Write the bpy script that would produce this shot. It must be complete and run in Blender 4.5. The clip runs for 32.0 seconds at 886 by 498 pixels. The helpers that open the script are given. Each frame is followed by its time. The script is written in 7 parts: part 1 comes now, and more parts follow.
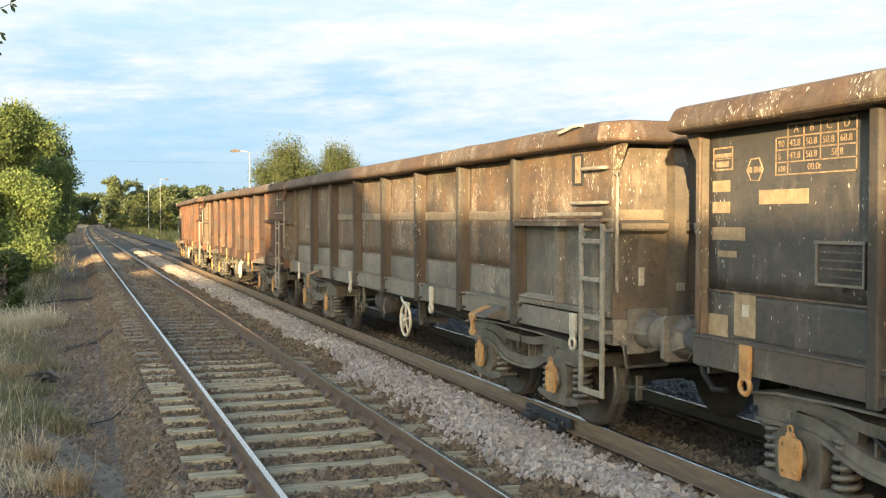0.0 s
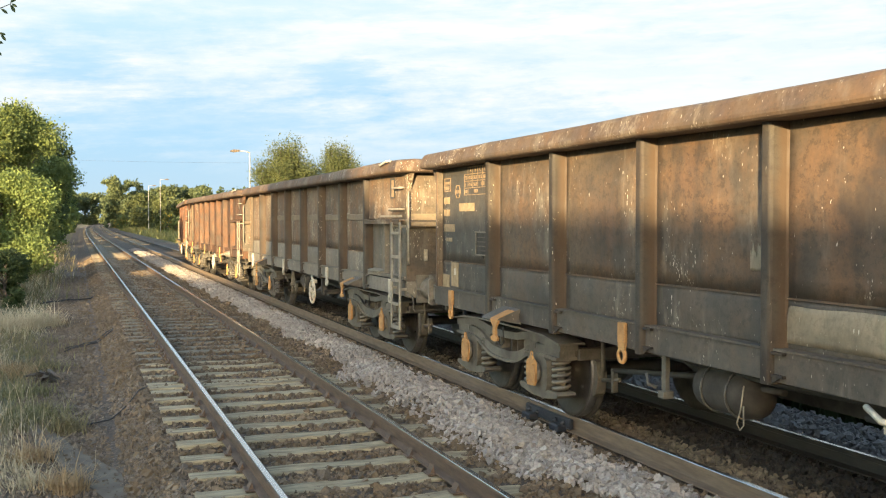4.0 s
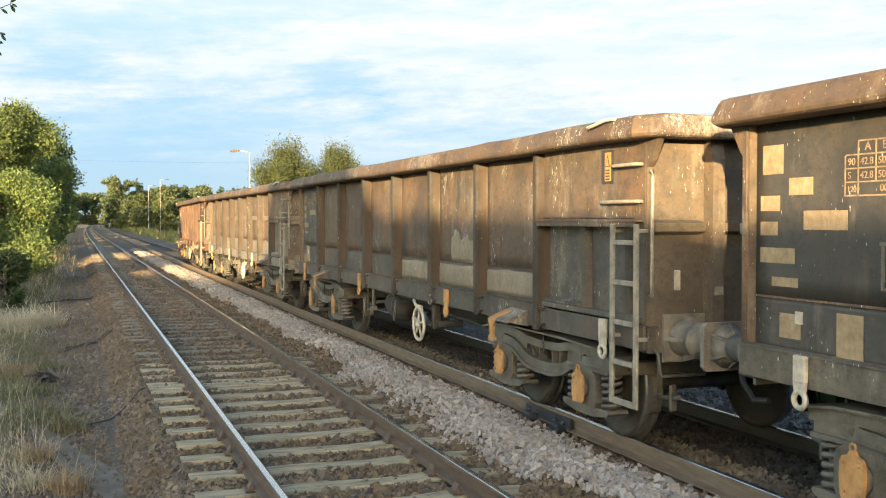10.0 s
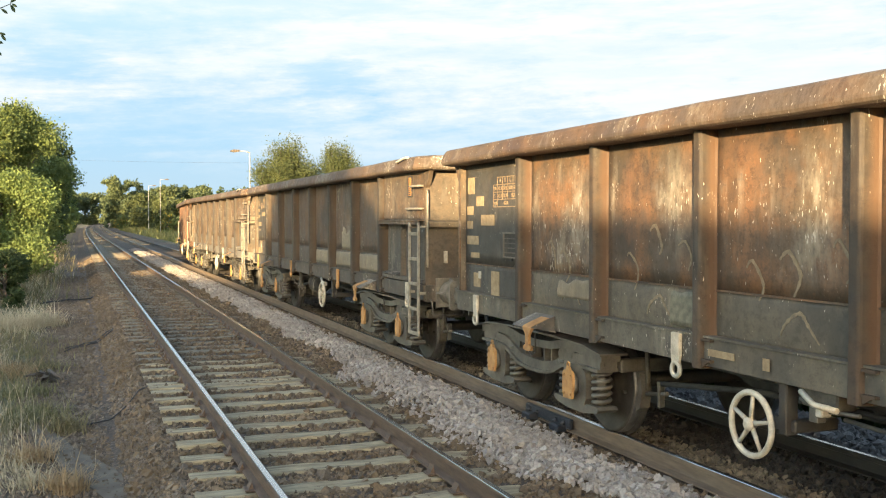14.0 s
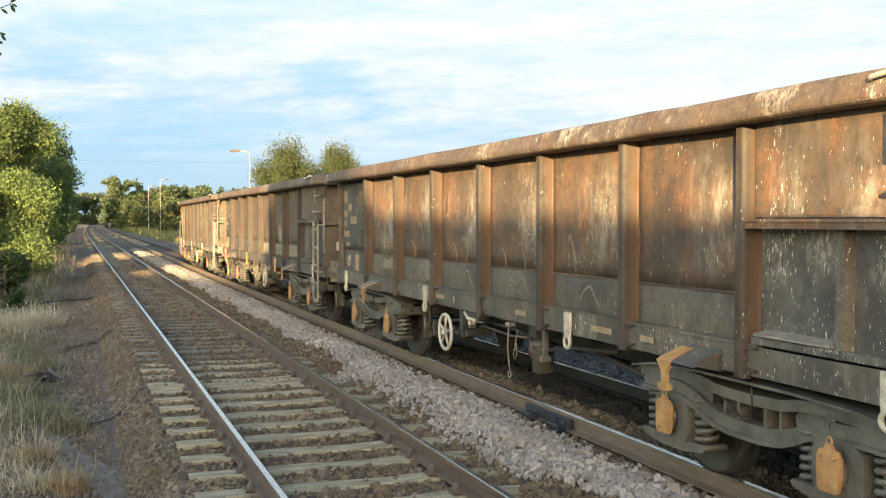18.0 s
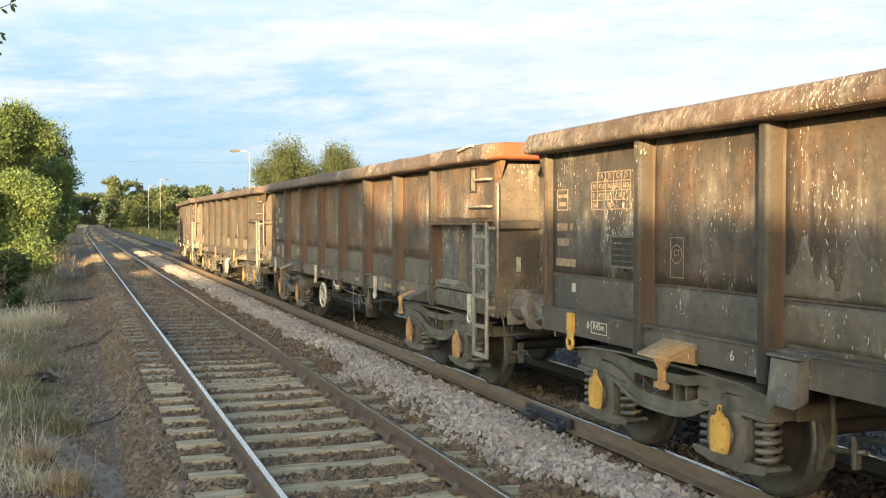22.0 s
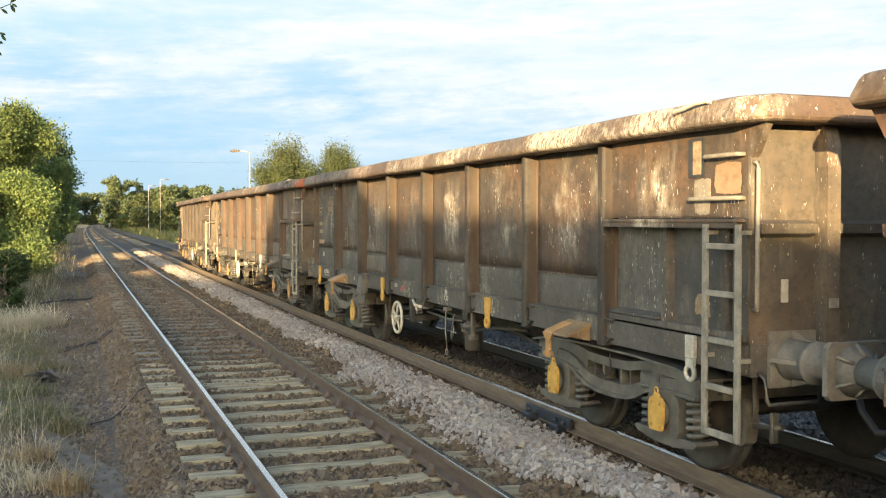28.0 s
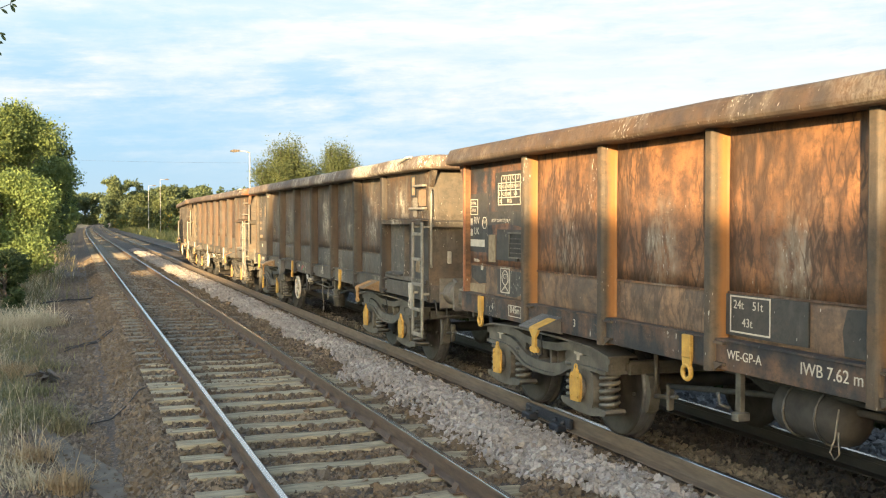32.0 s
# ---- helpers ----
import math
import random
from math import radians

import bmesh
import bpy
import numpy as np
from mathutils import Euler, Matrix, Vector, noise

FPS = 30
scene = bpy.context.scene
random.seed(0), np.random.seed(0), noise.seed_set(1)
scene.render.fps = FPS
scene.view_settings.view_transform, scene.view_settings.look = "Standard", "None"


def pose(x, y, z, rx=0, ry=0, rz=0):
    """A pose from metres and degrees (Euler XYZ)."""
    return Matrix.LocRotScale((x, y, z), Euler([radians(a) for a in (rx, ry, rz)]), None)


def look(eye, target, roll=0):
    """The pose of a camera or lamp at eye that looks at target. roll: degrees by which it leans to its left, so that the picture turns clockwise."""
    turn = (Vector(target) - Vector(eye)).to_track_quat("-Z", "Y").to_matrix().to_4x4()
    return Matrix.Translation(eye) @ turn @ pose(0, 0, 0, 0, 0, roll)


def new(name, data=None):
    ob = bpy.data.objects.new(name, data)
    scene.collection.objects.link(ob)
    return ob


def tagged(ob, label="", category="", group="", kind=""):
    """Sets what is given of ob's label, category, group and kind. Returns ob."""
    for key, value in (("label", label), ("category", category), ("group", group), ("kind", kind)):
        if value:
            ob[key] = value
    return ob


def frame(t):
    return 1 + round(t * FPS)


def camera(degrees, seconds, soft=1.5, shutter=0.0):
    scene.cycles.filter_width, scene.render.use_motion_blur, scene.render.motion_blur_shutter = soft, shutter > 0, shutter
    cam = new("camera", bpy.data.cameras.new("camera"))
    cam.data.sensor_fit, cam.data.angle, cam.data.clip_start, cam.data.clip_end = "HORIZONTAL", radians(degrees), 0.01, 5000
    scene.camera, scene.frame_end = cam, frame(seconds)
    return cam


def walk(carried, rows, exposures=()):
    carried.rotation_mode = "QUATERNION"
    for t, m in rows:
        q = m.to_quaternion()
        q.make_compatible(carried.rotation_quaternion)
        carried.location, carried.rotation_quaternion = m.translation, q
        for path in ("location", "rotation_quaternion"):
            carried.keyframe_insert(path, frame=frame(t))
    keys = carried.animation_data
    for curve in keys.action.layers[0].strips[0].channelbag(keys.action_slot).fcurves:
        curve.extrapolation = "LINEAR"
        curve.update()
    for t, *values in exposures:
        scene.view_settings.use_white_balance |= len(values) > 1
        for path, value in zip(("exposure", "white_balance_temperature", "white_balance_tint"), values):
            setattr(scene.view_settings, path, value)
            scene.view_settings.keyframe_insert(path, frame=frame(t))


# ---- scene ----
cam = camera(47.76, 32.0, soft=1.1)
HEIGHT = 1.96
YAW, TILT = radians(20.14), radians(1.65)
EYE = Vector((0, 0, HEIGHT))
AIM = EYE + Vector((math.sin(YAW) * math.cos(TILT), math.cos(YAW) * math.cos(TILT), -math.sin(TILT)))
walk(cam, [(0.0, look(EYE, AIM)), (32.0, look(EYE, AIM))])

# ---- sun and sky ----
SUN_AZ, SUN_EL = radians(32), radians(7.5)      # behind the camera and to its left, low evening sun
SUN_WAY = Vector((-math.sin(SUN_AZ) * math.cos(SUN_EL), -math.cos(SUN_AZ) * math.cos(SUN_EL), math.sin(SUN_EL)))
world = bpy.data.worlds.new("world")
scene.world = world
world.use_nodes = True
wn = world.node_tree.nodes
sky_node = wn.new("ShaderNodeTexSky")
sky_node.sky_type = "NISHITA"
sky_node.sun_disc = False
sky_node.sun_elevation = SUN_EL
sky_node.sun_rotation = math.atan2(SUN_WAY.x, SUN_WAY.y)
sky_node.air_density = 1.0
sky_node.dust_density = 1.35
sky_node.ozone_density = 1.2
world.node_tree.links.new(sky_node.outputs[0], wn["Background"].inputs[0])
wn["Background"].inputs[1].default_value = 0.15
sun_data = bpy.data.lights.new("sun", "SUN")
sun_data.energy = 3.5
sun_data.angle = radians(0.45)
sun_data.color = (1.0, 0.72, 0.385)
sun = new("sun", sun_data)
sun.matrix_world = look((0, 0, 30) , Vector((0, 0, 30)) - SUN_WAY)
scene.view_settings.exposure = 2.58

# ---- materials ----
class Net:
    """A small writer of node trees."""
    def __init__(self, name):
        self.m = bpy.data.materials.new(name)
        self.m.use_nodes = True
        self.t = self.m.node_tree
        self.bsdf = self.t.nodes["Principled BSDF"]

    def node(self, kind, **inputs):
        n = self.t.nodes.new(kind)
        for k, v in inputs.items():
            self.put(n.inputs[int(k[1:]) if k[0] == "i" and k[1:].isdigit() else k.replace("_", " ")], v)
        return n

    def put(self, socket, v):
        if isinstance(v, bpy.types.NodeSocket):
            self.t.links.new(v, socket)
        else:
            socket.default_value = v

    def coord(self, scale=(1, 1, 1), shift=True, which="Object"):
        c = self.t.nodes.new("ShaderNodeTexCoord").outputs[which]
        mp = self.node("ShaderNodeMapping", Vector=c, Scale=scale)
        if shift:
            r = self.t.nodes.new("ShaderNodeObjectInfo").outputs["Random"]
            mul = self.math("MULTIPLY", r, 37.0)
            comb = self.node("ShaderNodeCombineXYZ", X=mul, Y=mul, Z=mul)
            self.put(mp.inputs["Location"], comb.outputs[0])
        return mp.outputs[0]

    def noise(self, vec, scale, detail=4, rough=0.6):
        return self.node("ShaderNodeTexNoise", Vector=vec, Scale=scale, Detail=detail, Roughness=rough).outputs["Fac"]

    def ramp(self, fac, lo, hi, a=0.0, b=1.0):
        n = self.node("ShaderNodeMapRange", Value=fac)
        n.inputs["From Min"].default_value, n.inputs["From Max"].default_value = lo, hi
        n.inputs["To Min"].default_value, n.inputs["To Max"].default_value = a, b
        return n.outputs[0]

    def math(self, op, a, b=0.0):
        n = self.t.nodes.new("ShaderNodeMath")
        n.operation = op
        self.put(n.inputs[0], a)
        self.put(n.inputs[1], b)
        return n.outputs[0]

    def mix(self, fac, a, b):
        n = self.t.nodes.new("ShaderNodeMix")
        n.data_type = "RGBA"
        self.put(n.inputs[0], fac)
        for s, v in ((n.inputs[6], a), (n.inputs[7], b)):
            self.put(s, v if isinstance(v, bpy.types.NodeSocket) else (*v, 1.0))
        return n.outputs[2]

    def done(self, colour, rough=0.8, metal=0.0, bump=None, strength=0.3, distance=0.02):
        self.put(self.bsdf.inputs["Base Color"], colour if isinstance(colour, bpy.types.NodeSocket) else (*colour, 1.0))
        self.put(self.bsdf.inputs["Roughness"], rough)
        self.put(self.bsdf.inputs["Metallic"], metal)
        if bump is not None:
            b = self.node("ShaderNodeBump", Height=bump, Strength=strength, Distance=distance)
            self.t.links.new(b.outputs[0], self.bsdf.inputs["Normal"])
        return self.m


def plain(name, a, b, scale=8.0, rough=0.7, metal=0.0, bump=0.25, stretch=(1, 1, 1)):
    """Two tones of one surface, mottled at two scales."""
    n = Net(name)
    v = n.coord(stretch)
    big, fine = n.noise(v, scale, 5), n.noise(v, scale * 9, 3)
    f = n.math("ADD", n.math("MULTIPLY", big, 0.7), n.math("MULTIPLY", fine, 0.3))
    col = n.mix(n.ramp(f, 0.36, 0.64), a, b)
    return n.done(col, n.ramp(fine, 0.3, 0.7, max(rough - 0.12, 0.05), min(rough + 0.1, 1)), metal, f, bump)


def rusted(name, dark, mid, light, lime=0.5, streak=0.5, orange=0.5, rough=0.72, wrinkle=0.0, grey=0.35, black=0.0, smear=None, splat=0.0, tail=None, root=None, aft=None):
    """Weathered wagon steel: rust in patches, grey dirt, white splashes that run down.
    smear: (place in the bay, strength) of a pale patch, limed on most wagons; splat: heavy lime in clumps; tail: paint
    on the tail end;
    aft: the place along the wagon behind which the lime lies thick."""
    dark, mid, light = (tuple(0.90 * q + 0.10 * (0.35 * c[0] + 0.5 * c[1] + 0.15 * c[2]) for q in c) for c in (dark, mid, light))
    n = Net(name)
    v = n.coord()
    patch = n.noise(v, 1.1, 4, 0.55)
    blot = n.noise(v, 4.5, 4, 0.6)
    grain = n.noise(v, 42, 4, 0.7)
    runs = n.noise(n.coord((5, 5, 0.9)), 1.0, 3, 0.5)
    f = n.math("ADD", n.math("MULTIPLY", patch, 0.65), n.math("MULTIPLY", blot, 0.35))
    col = n.mix(n.ramp(f, 0.40, 0.58), dark, mid)
    glow = n.math("ADD", n.math("MULTIPLY", runs, 0.35), n.math("ADD", n.math("MULTIPLY", blot, 0.25), n.math("MULTIPLY", n.noise(n.coord((1, 1, 1.3)), 1.9, 4, 0.55), 0.40)))
    col = n.mix(n.math("MULTIPLY", n.ramp(glow, 0.46, 0.60), orange), col, light)
    dirt = n.ramp(n.noise(n.coord((1.5, 1.5, 0.8)), 1.3, 4), 0.42, 0.62)
    col = n.mix(n.math("MULTIPLY", dirt, grey), col, (0.072, 0.066, 0.052))
    if black:
        old = n.ramp(n.noise(n.coord((1, 1, 1)), 2.2, 3, 0.45), 0.50, 0.53)
        col = n.mix(n.math("MULTIPLY", old, black), col, (0.022, 0.023, 0.026))
    col = n.mix(n.ramp(grain, 0.35, 0.75, 0.0, 0.35), col, dark)
    flake = n.noise(n.coord((1, 1, 1.2)), 13, 7, 0.78)
    col = n.mix(n.math("MULTIPLY", n.ramp(flake, 0.50, 0.60), 0.50), col, tuple(0.75 * c for c in dark))
    col = n.mix(n.math("MULTIPLY", n.math("MULTIPLY", n.ramp(flake, 0.44, 0.36), n.ramp(patch, 0.42, 0.60)), 0.45), col, light)
    scrape = n.noise(n.coord((1, 1.1, 26)), 1.0, 5, 0.7)
    col = n.mix(n.math("MULTIPLY", n.math("MULTIPLY", n.ramp(scrape, 0.54, 0.66), n.ramp(patch, 0.5, 0.62)), 0.35), col, mid)
    # lime: drops drawn out downwards and faint runs, in clusters
    where = n.ramp(n.noise(n.coord((0.9, 0.9, 0.6)), 1.6, 4, 0.6), 0.49, 0.68)
    fine = n.noise(n.coord((60, 60, 20)), 1.0, 2, 0.5)
    drop = n.noise(n.coord((38, 38, 12)), 1.0, 2, 0.5)
    if aft is not None:
        along = n.node("ShaderNodeSeparateXYZ", Vector=n.coord(shift=False)).outputs[1]
        behind = n.math("MULTIPLY", n.ramp(n.math("ADD", along, n.math("MULTIPLY", patch, 1.6)), aft + 1.4, aft + 0.2), n.ramp(along, -6.35, -5.9))
    if smear:
        sep = n.node("ShaderNodeSeparateXYZ", Vector=n.coord(shift=False))
        y, z = sep.outputs[1], sep.outputs[2]
        u = n.math("ADD", n.math("DIVIDE", n.math("SUBTRACT", y, 0.07), 1.5515), 10.0)
        u = n.math("ADD", n.math("FRACT", u), n.math("MULTIPLY", n.math("SUBTRACT", blot, 0.5), 0.5))
        du = n.math("ABSOLUTE", n.math("DIVIDE", n.math("SUBTRACT", u, smear[0]), 0.16))
        dz = n.math("ABSOLUTE", n.math("DIVIDE", n.math("SUBTRACT", z, smear[2] if len(smear) > 2 else 2.02), 0.50))
        inside = n.math("MULTIPLY", n.ramp(du, 0.2, 1.2, 1.0, 0.0), n.ramp(dz, 0.3, 1.1, 1.0, 0.0))
        inside = n.math("MULTIPLY", inside, n.math("MULTIPLY", n.ramp(patch, 0.36, 0.50), smear[1]))
        if aft is not None:
            inside = n.math("MULTIPLY", inside, n.math("ADD", 0.3, n.math("MULTIPLY", behind, 0.7)))
        where = n.math("MAXIMUM", where, inside)
    white = n.ramp(n.math("SUBTRACT", fine, n.math("SUBTRACT", 0.80 - 0.05 * lime, n.math("MULTIPLY", where, 0.13))), 0.0, 0.04)
    white = n.math("MAXIMUM", white, n.ramp(n.math("SUBTRACT", drop, n.math("SUBTRACT", 0.765 - 0.03 * lime, n.math("MULTIPLY", where, 0.08))), 0.0, 0.04))
    wash = n.math("MULTIPLY", n.math("MULTIPLY", n.ramp(n.noise(n.coord((9, 9, 2.2)), 1.0, 5, 0.65), 0.48, 0.68), where), 0.5 * min(lime, 1.3))
    if smear:
        wash = n.math("MAXIMUM", wash, n.math("MULTIPLY", n.ramp(n.noise(n.coord((10, 10, 4)), 1.0, 5, 0.7), 0.38, 0.62), n.math("MULTIPLY", inside, 0.95)))
    col = n.mix(wash, col, (0.34, 0.295, 0.22))
    if splat:
        low = 0.47 if splat > 0.9 else 0.54
        clump = n.ramp(n.noise(n.coord((1, 1, 1)), 0.9, 4, 0.65), low, low + 0.10)
        flow = n.ramp(n.noise(n.coord((26, 26, 11)), 1.0, 7, 0.8), 0.42, 0.60)
        if aft is not None:
            clump = n.math("ADD", n.math("MULTIPLY", clump, 0.35), n.math("MULTIPLY", behind, n.math("ADD", 0.12, n.math("MULTIPLY", clump, 0.7))))
        thick = n.math("MINIMUM", n.math("MULTIPLY", n.math("MULTIPLY", clump, flow), splat), 0.95)
        col = n.mix(thick, col, (0.44, 0.39, 0.30))
    col = n.mix(n.math("MULTIPLY", white, 0.85), col, (0.50, 0.455, 0.37))
    h = n.math("ADD", n.math("MULTIPLY", blot, 0.6), n.math("MULTIPLY", grain, 0.4))
    if wrinkle:
        sep = n.node("ShaderNodeSeparateXYZ", Vector=n.coord())
        gone = n.ramp(n.noise(n.coord((1, 1, 0.6)), 1.3, 4), 0.42, 0.54)
        for lean, k in ((0.22, 7.0), (-0.16, 10.0)):
            slant = n.math("ADD", sep.outputs[1], n.math("MULTIPLY", sep.outputs[2], lean))
            q = n.node("ShaderNodeCombineXYZ", X=n.math("MULTIPLY", slant, k), Y=n.math("MULTIPLY", sep.outputs[2], 2.2), Z=k)
            fold = n.noise(q.outputs[0], 1.0, 3, 0.55)
            h = n.math("ADD", h, n.math("MULTIPLY", fold, 1.3 * wrinkle))
            # creases darkened and fold crests lightened in the colour, besides the relief
            line = n.ramp(n.math("ABSOLUTE", n.math("SUBTRACT", fold, 0.47)), 0.0, 0.055, 0.85 * min(wrinkle, 1), 0.0)
            col = n.mix(n.math("MULTIPLY", line, gone), col, tuple(0.7 * c for c in dark))
            col = n.mix(n.math("MULTIPLY", n.ramp(fold, 0.56, 0.68, 0.0, 0.30 * min(wrinkle, 1)), gone), col, light)
    if root:
        x = n.node("ShaderNodeSeparateXYZ", Vector=n.coord(shift=False)).outputs[0]
        x = n.math("ADD", x, n.math("MULTIPLY", n.math("SUBTRACT", blot, 0.5), 0.05))
        col = n.mix(n.ramp(x, -1.225, -1.175, 0.0, 0.85), col, root)
    if tail:
        end = n.node("ShaderNodeSeparateXYZ", Vector=n.coord(shift=False)).outputs[1]
        col = n.mix(n.ramp(n.math("ADD", end, n.math("MULTIPLY", blot, 0.1)), -6.66, -6.55, 0.95, 0.0), col, tail)
    return n.done(col, n.ramp(blot, 0.3, 0.7, rough - 0.12, rough + 0.14), 0.0, h, 0.35, 0.012)


# one set of body steel for each wagon, from the head of the train to its tail
BODY = [
    rusted("steel_rust_far", (0.030, 0.016, 0.008), (0.082, 0.030, 0.0095), (0.145, 0.045, 0.009), 0.25, orange=0.7, grey=0.15),
    rusted("steel_rust_warm", (0.030, 0.016, 0.008), (0.085, 0.032, 0.010), (0.150, 0.047, 0.009), 0.3, orange=0.8, grey=0.15),
    rusted("steel_rust_bleached", (0.034, 0.019, 0.010), (0.090, 0.038, 0.013), (0.155, 0.053, 0.011), 0.6, orange=0.6, grey=0.2),
    rusted("steel_limed", (0.056, 0.038, 0.022), (0.140, 0.088, 0.045), (0.20, 0.10, 0.038), 2.0, orange=0.6, grey=0.4, splat=0.3, smear=(0.3, 0.5)),
    rusted("steel_dark_brown", (0.03976, 0.02753, 0.01827), (0.106, 0.07007, 0.03813), (0.1679, 0.08675, 0.03574), 0.95, orange=0.65, grey=0.5, smear=(0.15, 0.35)),
    rusted("steel_orange_streaked", (0.04859, 0.03113, 0.01806), (0.1193, 0.07537, 0.03762), (0.2297, 0.09996, 0.0316), 1.25, orange=0.75, grey=0.5, wrinkle=0.10, smear=(0.28, 0.75)),
    rusted("steel_brown_black", (0.034, 0.023, 0.015), (0.083, 0.054, 0.029), (0.15, 0.072, 0.027), 1.15, orange=0.6, grey=0.55, smear=(0.5, 1.15), aft=0.2),
    # its smear paints pale scraped steel and the glints on it into the colour
    rusted("steel_orange_creased", (0.08296, 0.04212, 0.01936), (0.2098, 0.09173, 0.03168), (0.3709, 0.1544, 0.044), 0.5, orange=0.75, grey=0.2, wrinkle=1.15, black=0.3, smear=(0.5, 0.8, 1.65)),
]
RIM = [rusted("rim_rust", (0.0512, 0.02944, 0.01664), (0.096, 0.06144, 0.032), (0.1376, 0.07168, 0.03008), 1.5, orange=0.5, grey=0.4, splat=0.4),
       rusted("rim_limed", (0.0512, 0.02944, 0.01664), (0.0992, 0.06144, 0.03264), (0.1536, 0.07552, 0.03328), 1.6, orange=0.5, grey=0.3, splat=1.3, aft=-0.6),
       rusted("rim_orange", (0.13, 0.055, 0.025), (0.30, 0.11, 0.04), (0.38, 0.13, 0.04), 0.4, orange=0.8, grey=0.05),
       rusted("rim_limed_orange_end", (0.0512, 0.02944, 0.01664), (0.0992, 0.06144, 0.03264), (0.1536, 0.07552, 0.03328), 1.8, orange=0.5, grey=0.3, splat=0.85, aft=0.8, tail=(0.24, 0.058, 0.016)),
       rusted("rim_brown", (0.0459, 0.02635, 0.0136), (0.0918, 0.0544, 0.0255), (0.136, 0.0663, 0.02465), 0.9, orange=0.6, grey=0.35, splat=0.25)]
# lower sheets and sole bars: greyer tones than the sheets above them
LOWER = rusted("steel_grey_brown", (0.042, 0.037, 0.030), (0.082, 0.072, 0.056), (0.12, 0.082, 0.05), 0.9, orange=0.5, grey=0.3)
LOWER_PALE = rusted("steel_pale_grey", (0.090, 0.082, 0.066), (0.185, 0.170, 0.136), (0.215, 0.17, 0.115), 0.9, orange=0.5, grey=0.3)
LOWER_LIMED = rusted("steel_limed_grey", (0.042, 0.038, 0.031), (0.084, 0.075, 0.060), (0.12, 0.085, 0.052), 1.3, orange=0.5, grey=0.3, splat=0.22, aft=-0.6)
LOWER_OLIVE = rusted("steel_olive_grey", (0.053, 0.046, 0.034), (0.110, 0.096, 0.069), (0.165, 0.132, 0.082), 1.2, orange=0.65, grey=0.2)
END_STEEL = rusted("end_wall_steel", (0.060, 0.050, 0.037), (0.130, 0.102, 0.068), (0.185, 0.112, 0.054), 1.0, orange=0.5, grey=0.5)
BAY_GREY = rusted("limed_grey_steel", (0.044, 0.041, 0.035), (0.088, 0.082, 0.068), (0.13, 0.10, 0.066), 1.2, orange=0.5, grey=0.3, splat=0.2)
BAY_LIMED = rusted("limed_bay_steel", (0.044, 0.042, 0.035), (0.092, 0.087, 0.070), (0.14, 0.11, 0.07), 2.4, orange=0.5, grey=0.3, splat=0.55)
BAY_PALE = rusted("pale_bay_steel", (0.075, 0.068, 0.052), (0.16, 0.145, 0.112), (0.20, 0.155, 0.095), 1.6, orange=0.5, grey=0.3, splat=0.3)
SOLE_BLACK = rusted("black_sole_bar_rusting", (0.020, 0.021, 0.023), (0.034, 0.032, 0.031), (0.26, 0.13, 0.052), 0.3, orange=0.62, grey=0.1)
LOWER_ORANGE = rusted("steel_lower_orange", (0.085, 0.058, 0.036), (0.25, 0.145, 0.075), (0.40, 0.22, 0.095), 0.3, orange=0.7, grey=0.25, black=0.3, wrinkle=0.6)
BLACK_PAINT = rusted("old_black_paint", (0.031, 0.029, 0.025), (0.054, 0.049, 0.041), (0.11, 0.07, 0.04), 0.8, orange=0.2, grey=0.35, rough=0.6)
BLACK_ORANGE = rusted("black_paint_rusting", (0.02, 0.021, 0.024), (0.032, 0.031, 0.031), (0.30, 0.12, 0.04), 0.25, orange=0.9, grey=0.05, rough=0.6)
PATCH = rusted("repair_plate_beige", (0.15, 0.122, 0.078), (0.265, 0.22, 0.142), (0.30, 0.235, 0.14), 0.3, orange=0.3, grey=0.3, wrinkle=0.3)
PATCH_WORN = rusted("worn_beige_patch", (0.072, 0.058, 0.038), (0.145, 0.118, 0.076), (0.19, 0.14, 0.075), 1.2, orange=0.5, grey=0.45)
UNDER = plain("underframe_grime", (0.022, 0.020, 0.017), (0.058, 0.053, 0.044), 7, 0.85)
BOGIE = plain("bogie_brake_dust", (0.044, 0.040, 0.032), (0.140, 0.128, 0.102), 5, 0.5)
DUSTY = plain("dusty_buffer_steel", (0.085, 0.077, 0.062), (0.20, 0.182, 0.146), 6, 0.75)
POST_BROWN = rusted("post_brown", (0.05, 0.036, 0.022), (0.10, 0.066, 0.036), (0.16, 0.09, 0.036), 0.5, orange=0.5, grey=0.4, root=(0.25, 0.108, 0.024))
POST_DARK = rusted("post_dark_brown", (0.018, 0.014, 0.010), (0.036, 0.027, 0.018), (0.058, 0.034, 0.017), 0.5, orange=0.5, grey=0.5, root=(0.052, 0.032, 0.016))
POST_RUST = rusted("post_rust", (0.026, 0.019, 0.013), (0.056, 0.038, 0.022), (0.095, 0.050, 0.022), 0.5, orange=0.5, grey=0.5, root=(0.080, 0.043, 0.021))
WORN_GREY = rusted("worn_grey_paint", (0.05, 0.05, 0.048), (0.13, 0.13, 0.12), (0.20, 0.15, 0.09), 1.8, orange=0.3, grey=0.3, splat=0.8)
OCHRE_WORN = rusted("worn_ochre_paint", (0.20, 0.12, 0.045), (0.36, 0.22, 0.085), (0.28, 0.19, 0.10), 2.2, orange=0.4, grey=0.3, splat=0.9)
NOSE_DARK = rusted("dark_sooty_steel", (0.030, 0.026, 0.021), (0.062, 0.050, 0.037), (0.115, 0.068, 0.034), 1.3, orange=0.5, grey=0.4, smear=(0.75, 0.6))
